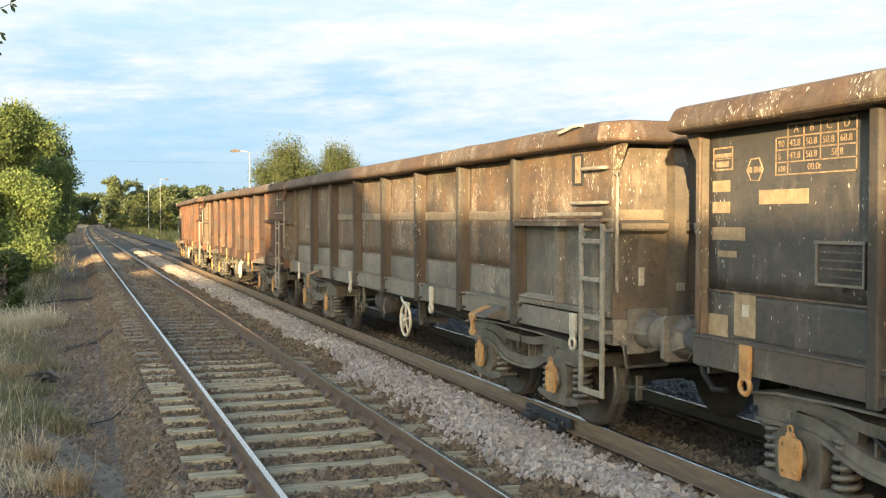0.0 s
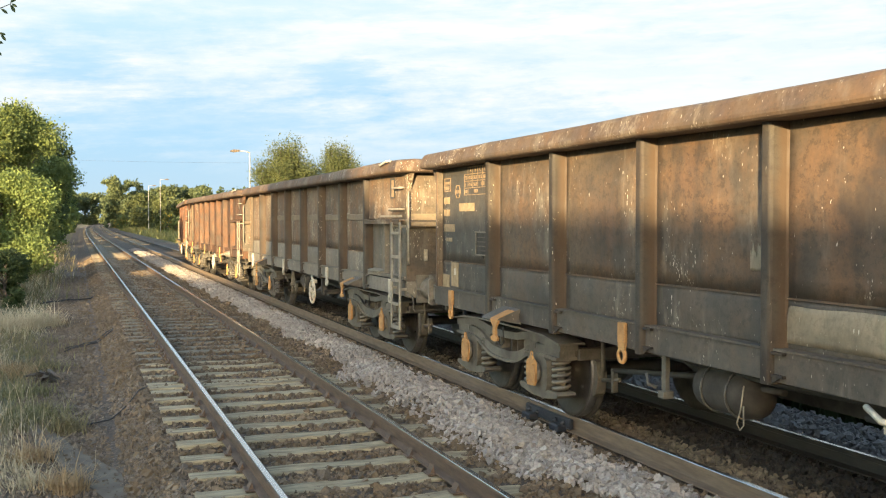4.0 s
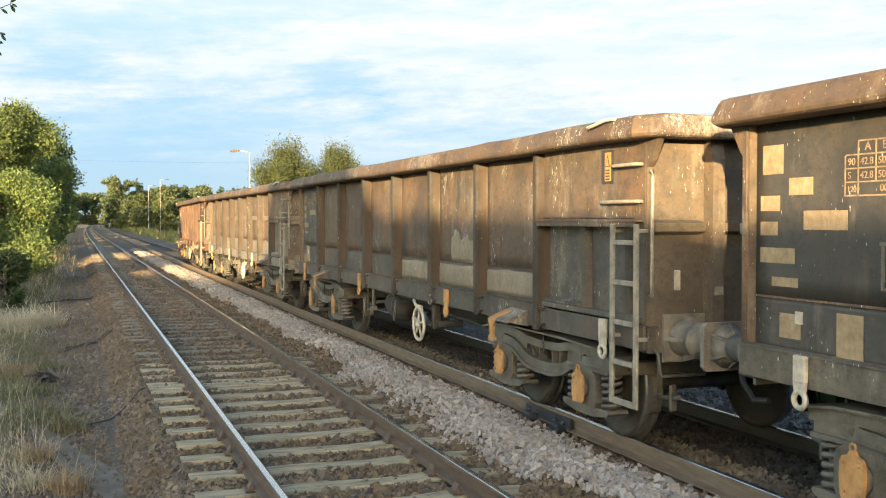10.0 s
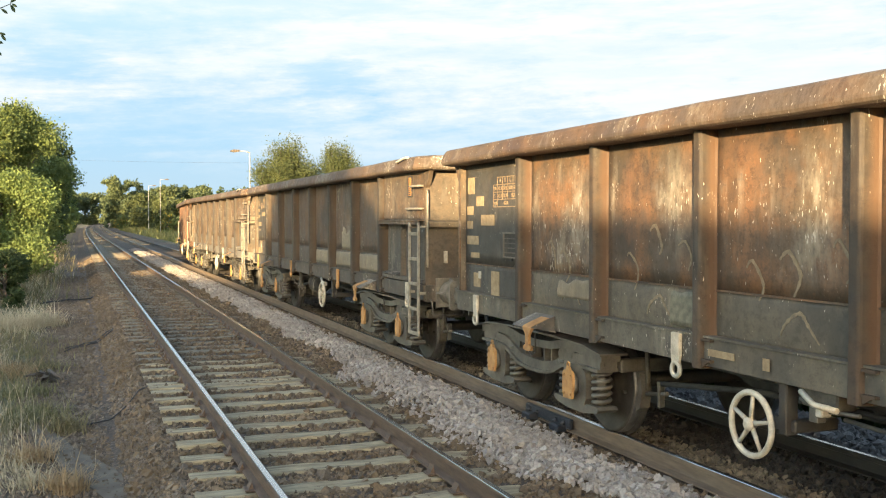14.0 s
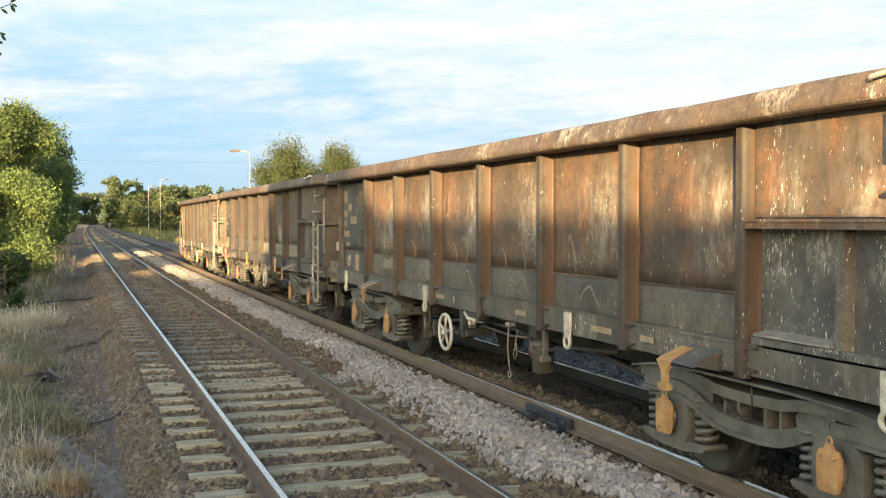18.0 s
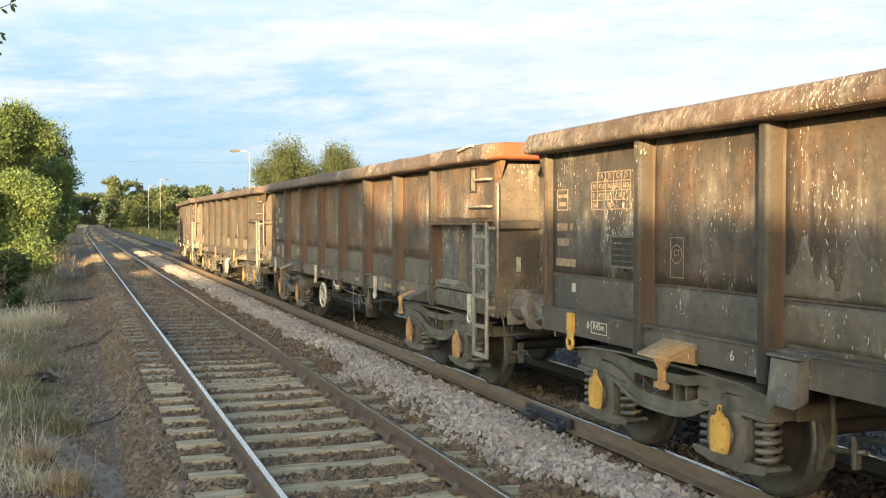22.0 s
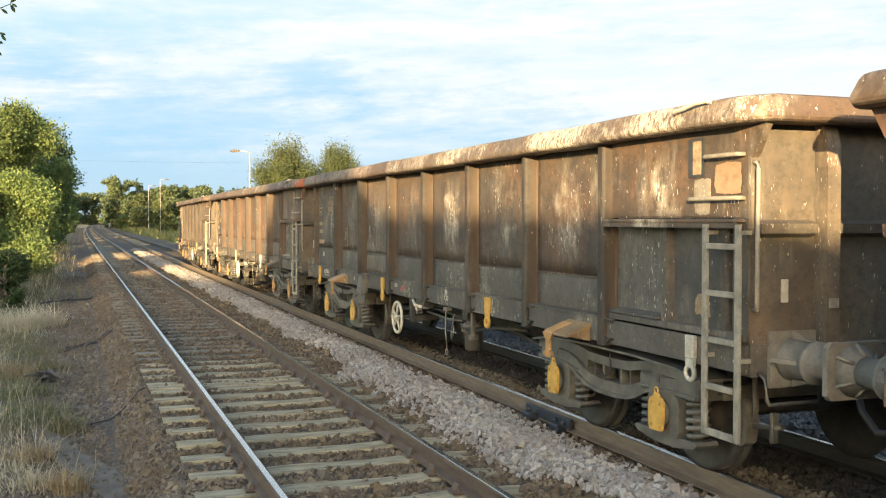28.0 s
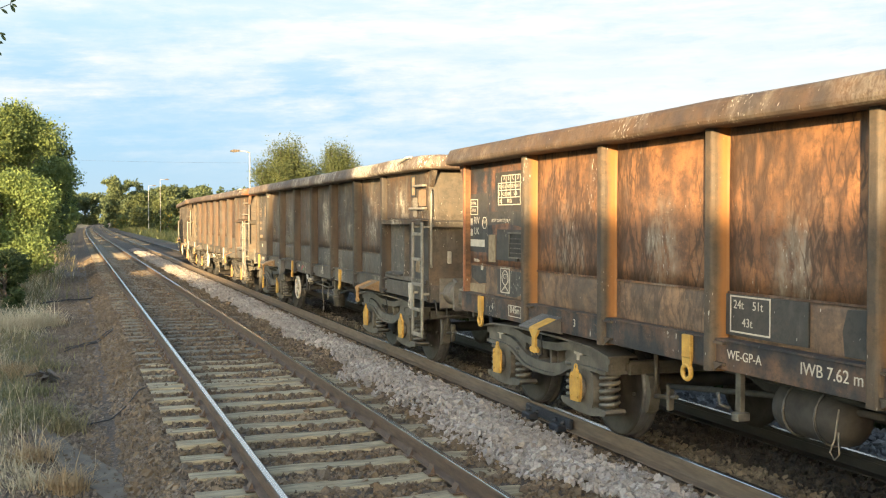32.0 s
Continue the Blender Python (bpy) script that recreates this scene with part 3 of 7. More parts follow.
def stones(name, material, n, place, size, label):
    """n broken stones laid by place(rng, n) -> x, y, z of the bed."""
    x, y, z = place(rng, n)
    n = len(x)
    v = ICO_V[None] + rng.uniform(-0.34, 0.34, (n, len(ICO_V), 3))
    v = v * rng.uniform(0.6, 1.25, (n, 1, 3))
    a = rng.normal(size=(n, 4))
    a /= np.linalg.norm(a, axis=1)[:, None]
    w, i, j, k = a.T
    rot = np.stack([np.stack([1 - 2 * (j * j + k * k), 2 * (i * j - k * w), 2 * (i * k + j * w)], -1),
                    np.stack([2 * (i * j + k * w), 1 - 2 * (i * i + k * k), 2 * (j * k - i * w)], -1),
                    np.stack([2 * (i * k - j * w), 2 * (j * k + i * w), 1 - 2 * (i * i + j * j)], -1)], 1)
    v = np.einsum("nij,nkj->nki", rot, v)
    s = size * rng.lognormal(0, 0.32, n)
    v = v * s[:, None, None] + np.stack([x, y, z + s * 0.25], -1)[:, None]
    faces = (ICO_F[None] + (np.arange(n) * len(ICO_V))[:, None, None]).reshape(-1, 3)
    ob = new(name, soup(name, v.reshape(-1, 3), faces, material))
    return tagged(ob, label, "ballast", kind="stuff")


def near_first(rng, n, y0, y1):
    """More stones nearer the camera."""
    u = rng.uniform(0, 1, n)
    p = 0.35
    return (y0 ** p + u * (y1 ** p - y0 ** p)) ** (1 / p)


def lay(x0, x1, y0, y1, skip_sleepers=True, lift=0.0):
    def place(rng, n):
        y = near_first(rng, n, y0, y1)
        x = rng.uniform(x0, x1, n)
        z = np.array([ground_z(a, b) for a, b in zip(x, y)]) + lift
        return x, y, z
    return place


def ridge(rng, n):
    y = near_first(rng, n, 4.5, 75)
    edge = 0.13 * np.sin(1.3 * y) + 0.10 * np.sin(3.7 * y + 1) + 0.06 * np.sin(9 * y)
    x = 3.95 + 0.235 * rng.normal(size=n) + edge * 0.6
    left = np.interp(y, [4.5, 6.3, 7.5, 9, 12.6, 13.4, 14.2, 20, 40], [3.72, 3.66, 3.5, 3.38, 3.34, 3.42, 3.66, 3.62, 3.5])
    keep = (x > left + edge * 0.5) & (x < 4.60 - 0.10 * (y > 11))
    x, y = x[keep], y[keep]
    z = np.array([ground_z(a, b) for a, b in zip(x, y)])
    return x, y, z + 0.05 * np.exp(-((x - 3.85) / 0.3) ** 2) + rng.uniform(-0.01, 0.03, len(x))


def between(rng, n):
    """Stones between the sleepers and round their ends."""
    y = near_first(rng, n, 4.3, 60)
    x = rng.uniform(0.0, 3.45, n)
    ph = ((y - 9.17) / SPACING + 0.5) % 1 - 0.5
    keep = ((np.abs(ph) > 0.21) | (x < 0.80) | (x > 3.42) | (rng.uniform(0, 1, n) < 0.05)) & (np.abs(np.abs(x - CENTRE) - 0.7525) > 0.07) & (x > 0.6 * rng.uniform(0, 1, n))
    x, y = x[keep], y[keep]
    return x, y, np.array([ground_z(a, b) for a, b in zip(x, y)]) + 0.008 * (y > 14)


stones("fresh_ballast", STONE_PALE, 42000, ridge, 0.0225, "ridge of fresh pale grey ballast stones between the tracks")
stones("old_ballast", STONE_OLD, 52000, between, 0.0215, "old brown ballast stones between weathered sleepers")
stones("six_foot_ballast", STONE_OLD, 20000, lay(3.3, 4.62, 4.3, 50), 0.0205, "old brown ballast stones beside the fresh ridge")
stones("cess_ballast", STONE_GREY, 30000, lay(-0.75, 0.9, 4.3, 45), 0.018, "small grey-brown stones on the path beside the track")
stones("train_ballast", STONE_OIL, 10000, lay(4.75, 5.5, 3.0, 40, lift=0.01), 0.021, "oily brown ballast stones between the rails")
stones("oily_ballast", STONE_SHADED, 9000, lay(5.4, 6.15, 3.0, 40, lift=0.01), 0.021, "ballast stones between the rails, coloured dark for the shade under the train")
stones("far_side_ballast", STONE_BLUE, 16000, lay(6.25, 7.9, 3.0, 40, lift=0.03), 0.028, "coarse blue-grey ballast stones on the far side of the train")
stones("slab_gravel", STONE_GREY, 240, lambda rng, n: (lambda y: (np.interp(y, [8.2, 10.0, 12.4], [0.55, 0.12, -0.46]) + rng.normal(size=n) * 0.13, y, np.full(n, -0.385)))(rng.uniform(8.2, 12.4, n)), 0.013, "loose stones lying on the slab")

# ---- sky backdrop with drifting cloud ----
def sky_mat():
    n = Net("evening_sky_with_cloud")
    uv = n.t.nodes.new("ShaderNodeTexCoord").outputs["UV"]
    sep = n.node("ShaderNodeSeparateXYZ", Vector=uv)
    az, el = sep.outputs[0], sep.outputs[1]          # degrees from the line's direction, degrees above the horizon
    def field(sx, sy, seed, detail, rough, skew=0.0):
        tilt = n.math("ADD", el, n.math("MULTIPLY", az, skew))
        v = n.node("ShaderNodeCombineXYZ", X=n.math("MULTIPLY", az, sx), Y=n.math("MULTIPLY", tilt, sy), Z=seed)
        return n.noise(v.outputs[0], 1.0, detail, rough)
    blue = n.mix(n.ramp(el, 0.0, 4.5), (0.48, 0.63, 0.73), (0.41, 0.64, 0.82))
    blue = n.mix(n.ramp(el, 7.5, 12.0), blue, (0.57, 0.76, 0.835))
    right = n.ramp(az, 4.0, 42.0)
    veil = n.math("ADD", n.math("MULTIPLY", n.ramp(el, 2.0, 8.0), 0.38), n.math("MULTIPLY", right, n.ramp(el, 7.0, 13.0, 0.50, 0.05)))
    broad = field(0.055, 0.26, 3.0, 5, 0.55, -0.04)
    wisp = field(0.20, 1.15, 8.0, 8, 0.66, -0.05)
    fluff = field(0.45, 1.0, 21.0, 7, 0.65)
    dens = n.math("ADD", n.math("MULTIPLY", broad, 0.46), n.math("ADD", n.math("MULTIPLY", wisp, 0.34), n.math("MULTIPLY", fluff, 0.20)))
    low = n.ramp(el, 1.5, 6.0)
    cover = n.math("MULTIPLY", n.ramp(n.math("ADD", dens, n.math("MULTIPLY", veil, 0.30)), 0.50, 0.68), low)
    for a0, e0, sa, se, depth in ((0.8, 8.2, 2.6, 0.8, 0.9), (14.6, 8.1, 2.2, 0.9, 0.8), (23.0, 9.3, 3.4, 0.6, 0.45), (6.0, 5.4, 8.0, 1.4, 0.55), (33.0, 9.6, 4.0, 0.5, 0.25)):
        da = n.math("POWER", n.math("MULTIPLY", n.math("SUBTRACT", az, a0), 1 / sa), 2.0)
        de = n.math("POWER", n.math("MULTIPLY", n.math("SUBTRACT", el, e0), 1 / se), 2.0)
        gap = n.math("MULTIPLY", n.ramp(n.math("ADD", n.math("ADD", da, de), n.math("MULTIPLY", n.math("SUBTRACT", wisp, 0.5), 4.0)), 0.2, 1.6, 1.0, 0.0), depth)
        cover = n.math("MULTIPLY", cover, n.math("SUBTRACT", 1.0, gap))
    shade = n.ramp(field(0.12, 0.8, 40.0, 7, 0.65), 0.42, 0.60)
    cloud = n.mix(n.math("MULTIPLY", shade, n.ramp(el, 4.0, 12.0, 0.1, 0.75)), (0.86, 0.87, 0.85), (0.63, 0.775, 0.82))
    col = n.mix(n.math("MULTIPLY", cover, 0.92), blue, cloud)
    em = n.node("ShaderNodeEmission", Color=col, Strength=0.204)
    n.t.links.new(em.outputs[0], n.t.nodes["Material Output"].inputs[0])
    return n.m


bm = bmesh.new()
uvl = bm.loops.layers.uv.new("UVMap")
R_SKY = 4200.0
cols = []
for i in range(41):
    a = -24 + 3.0 * i
    col = []
    for j in range(15):
        e = -2 + 3.0 * j
        v = bm.verts.new((R_SKY * math.sin(radians(a)), R_SKY * math.cos(radians(a)), HEIGHT + R_SKY * math.tan(radians(e))))
        col.append((v, a, e))
    cols.append(col)
for a, b in zip(cols, cols[1:]):
    for j in range(14):
        quad = (a[j], b[j], b[j + 1], a[j + 1])
        f = bm.faces.new([q[0] for q in quad])
        f.smooth = True
        for lp, q in zip(f.loops, quad):
            lp[uvl].uv = (q[1], q[2])
me = bpy.data.meshes.new("sky_backdrop")
bm.to_mesh(me)
bm.free()
me.materials.append(sky_mat())
sky_sheet = tagged(new("backdrop", me), "pale blue evening sky with thin white streaky cloud", "sky", kind="structure")

# ---- unseen wall added behind the camera, its top shaped to shade the line ----
SHADE_TOP = ((18, 3.8), (11, 4.45), (3, 4.95), (-6.4, 5.4), (-8.4, 6.0), (-9.3, 7.3), (-10.2, 8.5), (-15.6, 8.45), (-16.8, 7.7), (-18.0, 7.06), (-42, 6.95))
bm = bmesh.new()
way = Vector((SUN_WAY.x, SUN_WAY.y, 0)).normalized()
faces_sun = []
for y, z in SHADE_TOP:      # slid along the sun's rays into a plane that faces the sun
    p = Vector((-16, y, z))
    k = 25.5 - (p.x * way.x + p.y * way.y)
    faces_sun.append(p + k * (way + Vector((0, 0, math.tan(SUN_EL)))))
rows = []
for p in faces_sun:
    q = p + 0.4 * way
    rows.append([bm.verts.new(v) for v in (p, q, (q.x, q.y, -0.5), (p.x, p.y, -0.5))])
for a_, b_ in zip(rows, rows[1:]):
    for i in range(4):
        bm.faces.new((a_[i], a_[(i + 1) % 4], b_[(i + 1) % 4], b_[i]))
bm.faces.new(rows[0]), bm.faces.new(rows[-1][::-1])
tagged(part("wall_west", bm, BRICK, None), "plain brick wall added out of view to shade the line", "wall", kind="structure")

# ---- plants ----
LEAF_LIME = leaf_mat("lime_green_leaves", (0.090, 0.140, 0.034), (0.185, 0.238, 0.070), (0.125, 0.170, 0.047))
LEAF_MID = leaf_mat("mid_green_leaves", (0.06131, 0.09625, 0.0242), (0.1335, 0.1711, 0.0462), (0.09395, 0.1284, 0.033))
LEAF_DARK = leaf_mat("dark_green_leaves", (0.02112, 0.04032, 0.01344), (0.0528, 0.0768, 0.02112), (0.0336, 0.0576, 0.01536))
LEAF_OLIVE = leaf_mat("olive_leaves", (0.06758, 0.09374, 0.02592), (0.1394, 0.1697, 0.048), (0.09293, 0.1161, 0.03072))
LEAF_FIELD = leaf_mat("field_tree_leaves", (0.04, 0.0576, 0.0176), (0.088, 0.104, 0.032), (0.06, 0.076, 0.0224))
LEAF_FAR = leaf_mat("far_wood_leaves", (0.05, 0.075, 0.03), (0.10, 0.125, 0.05), (0.06, 0.085, 0.04))
BLOOM = leaf_mat("yellow_gorse_flowers", (0.34, 0.20, 0.02), (0.46, 0.29, 0.03), (0.32, 0.20, 0.03))
STRAW = leaf_mat("dry_straw", (0.36, 0.30, 0.19), (0.60, 0.52, 0.36), (0.43, 0.36, 0.23))
STRAW_RED = leaf_mat("rusty_dry_grass", (0.28, 0.19, 0.10), (0.44, 0.32, 0.18), (0.33, 0.23, 0.12))
STRAW_GREEN = leaf_mat("ripening_grass", (0.14, 0.15, 0.045), (0.26, 0.25, 0.09), (0.19, 0.18, 0.06))
GRASS = leaf_mat("green_grass", (0.10, 0.098, 0.042), (0.225, 0.205, 0.098), (0.18, 0.15, 0.075))


def leaves(clumps, n, size, seed, hollow=0.35):
    """Leaf blades in a crown made of clumps: (x, y, z, rx, ry, rz). Each blade is folded along its rib."""
    g = np.random.default_rng(seed)
    c = np.array(clumps, float)
    vol = (c[:, 3] * c[:, 4] * c[:, 5]) ** (2 / 3)
    which = g.choice(len(c), n, p=vol / vol.sum())
    d = g.normal(size=(n, 3))
    d /= np.linalg.norm(d, axis=1)[:, None]
    # twigs: leaves gather along short sprays
    lump = 1 + 0.16 * np.sin(5 * d[:, 0] + which) * np.sin(6 * d[:, 1] + 2 * which) + 0.12 * np.sin(11 * d[:, 2] + 3 * which)
    r = (hollow + (1 - hollow) * g.uniform(0, 1, n) ** 0.6) * lump * g.uniform(0.9, 1.1, n)
    stray = g.uniform(0, 1, n) < 0.06          # loose sprays that break the outline
    r = np.where(stray, g.uniform(1.02, 1.25, n), r)
    p = c[which, :3] + d * r[:, None] * c[which, 3:]
    p[:, 2] += np.where(stray, 0.25 * c[which, 5] * g.uniform(0, 1, n), 0.0)
    a = g.normal(size=(n, 3))
    a[:, 2] -= 0.3
    a /= np.linalg.norm(a, axis=1)[:, None]
    nrm = d * 0.7 + g.normal(size=(n, 3)) * 0.6 + np.array([0, 0, 0.4])
    b = np.cross(nrm, a)
    b /= np.linalg.norm(b, axis=1)[:, None] + 1e-9
    up = np.cross(a, b)
    s = size * g.lognormal(0, 0.3, n)[:, None]
    v = np.stack([p, p + a * s * 0.5 + b * s * 0.34 + up * s * 0.10, p + a * s, p + a * s * 0.5 - b * s * 0.34 + up * s * 0.10], 1).reshape(-1, 3)
    q = np.arange(n)[:, None] * 4
    f = np.concatenate([q + [0, 1, 2], q + [0, 2, 3]], 0)
    return v, f


def crown_clumps(seed, h, spread, base, n, lean=(0, 0)):
    """Clumps of an uneven crown over the origin."""
    r = random.Random(seed)
    out = []
    for i in range(n):
        t = r.random() ** 0.8
        z = base + (h - base) * t
        w = spread * (0.35 + 0.75 * math.sin(math.pi * min(0.98, 0.18 + 0.75 * t)))
        a = r.uniform(0, 2 * math.pi)
        d = w * r.uniform(0.25, 0.8)
        k = spread * r.uniform(0.17, 0.36)
        out.append((d * math.cos(a) + lean[0] * t, d * math.sin(a) + lean[1] * t, min(z, h - k * 0.8), k, k, k * r.uniform(0.7, 1.0)))
    return out


def tree(label, x, y, h, spread, leaf, n, size, seed, base=1.2, clumps=14, category="tree", name="tree", group=""):
    z = ground_z(x, y)
    t = thing(name, label, category, pose(x, y, z - 0.05), group)
    r = random.Random(seed)
    cl = crown_clumps(seed, h, spread, base, clumps)
    bm = bmesh.new()
    top = h * 0.75
    tube(bm, [(0.05 * math.sin(2 * q), 0.04 * math.cos(3 * q), top * q / 5) for q in range(6)], [0.05 * h ** 0.9 * (0.35 - 0.055 * q) + 0.02 for q in range(6)], 8)
    part("trunk", bm, BARK, t)
    for c in r.sample(cl, min(len(cl), 9)):
        bm = bmesh.new()
        z0 = min(top * 0.9, max(0.2, c[2] * r.uniform(0.35, 0.7)))
        mid = Vector((c[0] * 0.45, c[1] * 0.45, (z0 + c[2]) / 2 + 0.1))
        tube(bm, [(0, 0, z0), mid, c[:3]], [0.022 * h ** 0.7, 0.014 * h ** 0.7, 0.008], 6)
        part("limb", bm, BARK, t)
    v, f = leaves(cl, n, size, seed)
    ob = new("crown", soup("crown", v, f, leaf))
    ob.parent = t
    return t


# left of the line: low dark bush, a lime-green bush over it, tall trees behind
tree("low dark green bramble bush at the foot of the hedge", -1.8, 29.4, 1.6, 0.85, LEAF_DARK, 12000, 0.065, 1, 0.1, 16, "bush", "bush")
tree("low dark green bramble bush at the foot of the hedge", -3.2, 30.4, 1.7, 1.2, LEAF_DARK, 12000, 0.075, 2, 0.1, 16, "bush", "bush")
tree("lime-green leafy bush in evening sun", -2.6, 40.0, 4.1, 2.2, LEAF_LIME, 52000, 0.085, 3, 0.3, 56, "bush", "bush")
tree("lime-green leafy bush in evening sun", -4.6, 38.5, 3.7, 2.1, LEAF_LIME, 42000, 0.088, 4, 0.3, 48, "bush", "bush")
tree("lime-green leafy bush in evening sun", -2.4, 47.0, 3.4, 1.4, LEAF_LIME, 18000, 0.10, 14, 0.4, 20, "bush", "bush")
tree("tall mid-green broadleaf tree in the hedge", -4.0, 60.0, 8.6, 3.5, LEAF_MID, 52000, 0.125, 5, 0.8, 46)
tree("tall mid-green broadleaf tree in the hedge", -7.3, 58.0, 9.6, 3.8, LEAF_OLIVE, 50000, 0.13, 6, 0.8, 46)
tree("tall dark green broadleaf tree at the line side", -3.4, 70.0, 9.0, 3.4, LEAF_MID, 42000, 0.135, 7, 0.5, 44)
tree("tall dark green broadleaf tree at the line side", -2.7, 84.0, 8.4, 3.0, LEAF_DARK, 26000, 0.19, 8, 0.3, 40)
tree("tall dark green broadleaf tree at the line side", -2.6, 98.0, 7.4, 2.6, LEAF_DARK, 16000, 0.22, 9, 0.5, 20)
for q in range(16):
    tree("dark green broadleaf tree in the far hedge", -2.5 - 0.08 * q + bend(110 + 13 * q), 110.0 + 13 * q, 7.2 + 0.8 * (q % 3) + 0.1 * q, 3.0, LEAF_DARK if q % 2 else LEAF_MID, 6500, 0.36, 60 + q, 0.2, 20, group="hedge trees")
# trees added out of view, only to cast shade over the far ground
for q, (x, y) in enumerate(((-12.0, 62.0), (-11.0, 72.0), (-10.0, 83.0), (-9.6, 95.0))):
    tree("tall mid-green broadleaf tree in the hedge", x, y, 9.0, 3.2, LEAF_MID, 9000, 0.3, 90 + q, 0.5, 26)
# right of the line, behind the train
def plumed(label, x, y, h, spread, leaf, n, size, seed):
    """A loose crown of upright plumes on forked limbs."""
    z = ground_z(x, y)
    t = thing("tree", label, "tree", pose(x, y, z - 0.05))
    r = random.Random(seed)
    bm = bmesh.new()
    tube(bm, ((0, 0, 0), (0.05, 0.02, h * 0.25), (0.0, 0.06, h * 0.45)), [0.16, 0.13, 0.10], 8)
    part("trunk", bm, BARK, t)
    cl = []
    for k in range(15):
        a = 2 * math.pi * (k + r.uniform(-0.3, 0.3)) / 15
        out = spread * (0.25 if k % 3 == 0 else r.uniform(0.5, 0.9))
        top = h * ((0.97 if k % 3 == 0 else 0.80) + r.uniform(-0.10, 0.03))
        foot = Vector((0, 0, h * r.uniform(0.22, 0.42)))
        tip = Vector((out * math.cos(a), out * math.sin(a), top))
        bm = bmesh.new()
        tube(bm, (foot, foot.lerp(tip, 0.5) + Vector((0.15 * out * math.cos(a), 0.15 * out * math.sin(a), -0.2)), tip), [0.07, 0.045, 0.012], 6)
        part("limb", bm, BARK, t)
        for q in range(7):
            u = 0.30 + 0.68 * q / 6
            c = foot.lerp(tip, u)
            k_ = spread * r.uniform(0.22, 0.34) * (1.12 - 0.15 * u)
            cl.append((c.x + r.uniform(-0.2, 0.2), c.y + r.uniform(-0.2, 0.2), c.z, k_, k_, k_ * r.uniform(1.1, 1.7)))
    v, f = leaves(cl, n, size, seed, 0.2)
    ob = new("crown", soup("crown", v, f, leaf))
    ob.parent = t


plumed("round-topped mid-green tree beyond the train", 12.0, 60.0, 6.9, 2.3, LEAF_FIELD, 60000, 0.09, 10)
plumed("loose-topped mid-green tree beyond the train", 15.2, 60.5, 6.35, 2.1, LEAF_FIELD, 44000, 0.09, 11)
def gorse(x, y, h, spread, seed):
    t = tree("gorse bush with yellow flowers on the grass bank", x, y, h, spread, LEAF_OLIVE, 4000, 0.2, seed, 0.2, 12, "bush", "bush")
    v, f = leaves(crown_clumps(seed, h, spread * 1.02, 0.3, 7), 520, 0.17, seed + 50)
    part_ob = new("blossom", soup("blossom", v, f, BLOOM))
    part_ob.parent = t


gorse(11.6, 140.0, 3.0, 1.5, 12)
gorse(13.4, 146.0, 2.4, 1.4, 15)
gorse(8.6, 215.0, 2.9, 2.2, 13)

# far woods along the right side and closing the line
def woods(name, label, spots, leaf, n, size, seed):
    cl = []
    r = random.Random(seed)
    for x, y, h, s in spots:
        z = ground_z(x, y)
        for c in crown_clumps(r.random(), h, s, 0.4, 12):
            cl.append((c[0] + x, c[1] + y, c[2] + z, c[3], c[4], c[5]))
    v, f = leaves(cl, n, size, seed, 0.7)
    return tagged(new(name, soup(name, v, f, leaf)), label, "woods", kind="stuff")


r = random.Random(77)
woods("far_hedge", "sunlit bushes along the far side of the line", [(13 + bend(q) * 0.8 + r.uniform(-1.5, 3), q, r.uniform(4.5, 7.0), r.uniform(2.8, 4.0)) for q in range(165, 400, 6)], LEAF_FIELD, 60000, 0.42, 31)
woods("far_hedge", "dark unbroken hedge of trees along the line side", [(-5.5 + bend(q) + r.uniform(-0.8, 0.8), q, r.uniform(7.0, 9.0), r.uniform(2.2, 2.9)) for q in range(100, 330, 4)], LEAF_DARK, 42000, 0.42, 35)
woods("far_woods", "dark rounded far woods on the skyline", [(9 + 1.15 * q + r.uniform(-1, 1), 300 + r.uniform(-12, 22), (13.5 if q < 7 else 11.0) + r.uniform(-1.2, 1.0), r.uniform(3.4, 4.6)) for q in range(0, 24)], LEAF_FAR, 50000, 0.6, 32)
woods("far_woods", "dark far woods beyond the train", [(34 + q * 4.2, 330 + r.uniform(-15, 15), r.uniform(11, 13), r.uniform(5, 7)) for q in range(0, 24)], LEAF_DARK, 36000, 0.8, 33)
woods("far_woods", "far woods closing the line", [(-22 + 2.6 * q + r.uniform(-1, 1), 520 + r.uniform(-25, 25), r.uniform(13, 16), r.uniform(5, 7)) for q in range(0, 24)], LEAF_FAR, 36000, 1.0, 34)

# overhanging twig close to the lens
twig = thing("twig", "thin dark leafy twig hanging into view", "twig")
bm = bmesh.new()
tube(bm, ((-0.42, 3.0, 2.60), (-0.30, 3.0, 2.548), (-0.19, 3.0, 2.538), (-0.163, 3.0, 2.552), (-0.158, 3.0, 2.575)), [0.004, 0.003, 0.0015, 0.001, 0.001], 5)
part("stem", bm, BARK, twig)
bm = bmesh.new()
tube(bm, ((-0.40, 3.0, 2.594), (-0.30, 3.0, 2.52), (-0.20, 3.0, 2.472), (-0.186, 3.0, 2.468)), [0.003, 0.002, 0.0012, 0.001], 5)
tube(bm, ((-0.30, 3.0, 2.52), (-0.22, 3.0, 2.43), (-0.195, 3.0, 2.42)), [0.002, 0.0012, 0.001], 5)
part("stem", bm, BARK, twig)
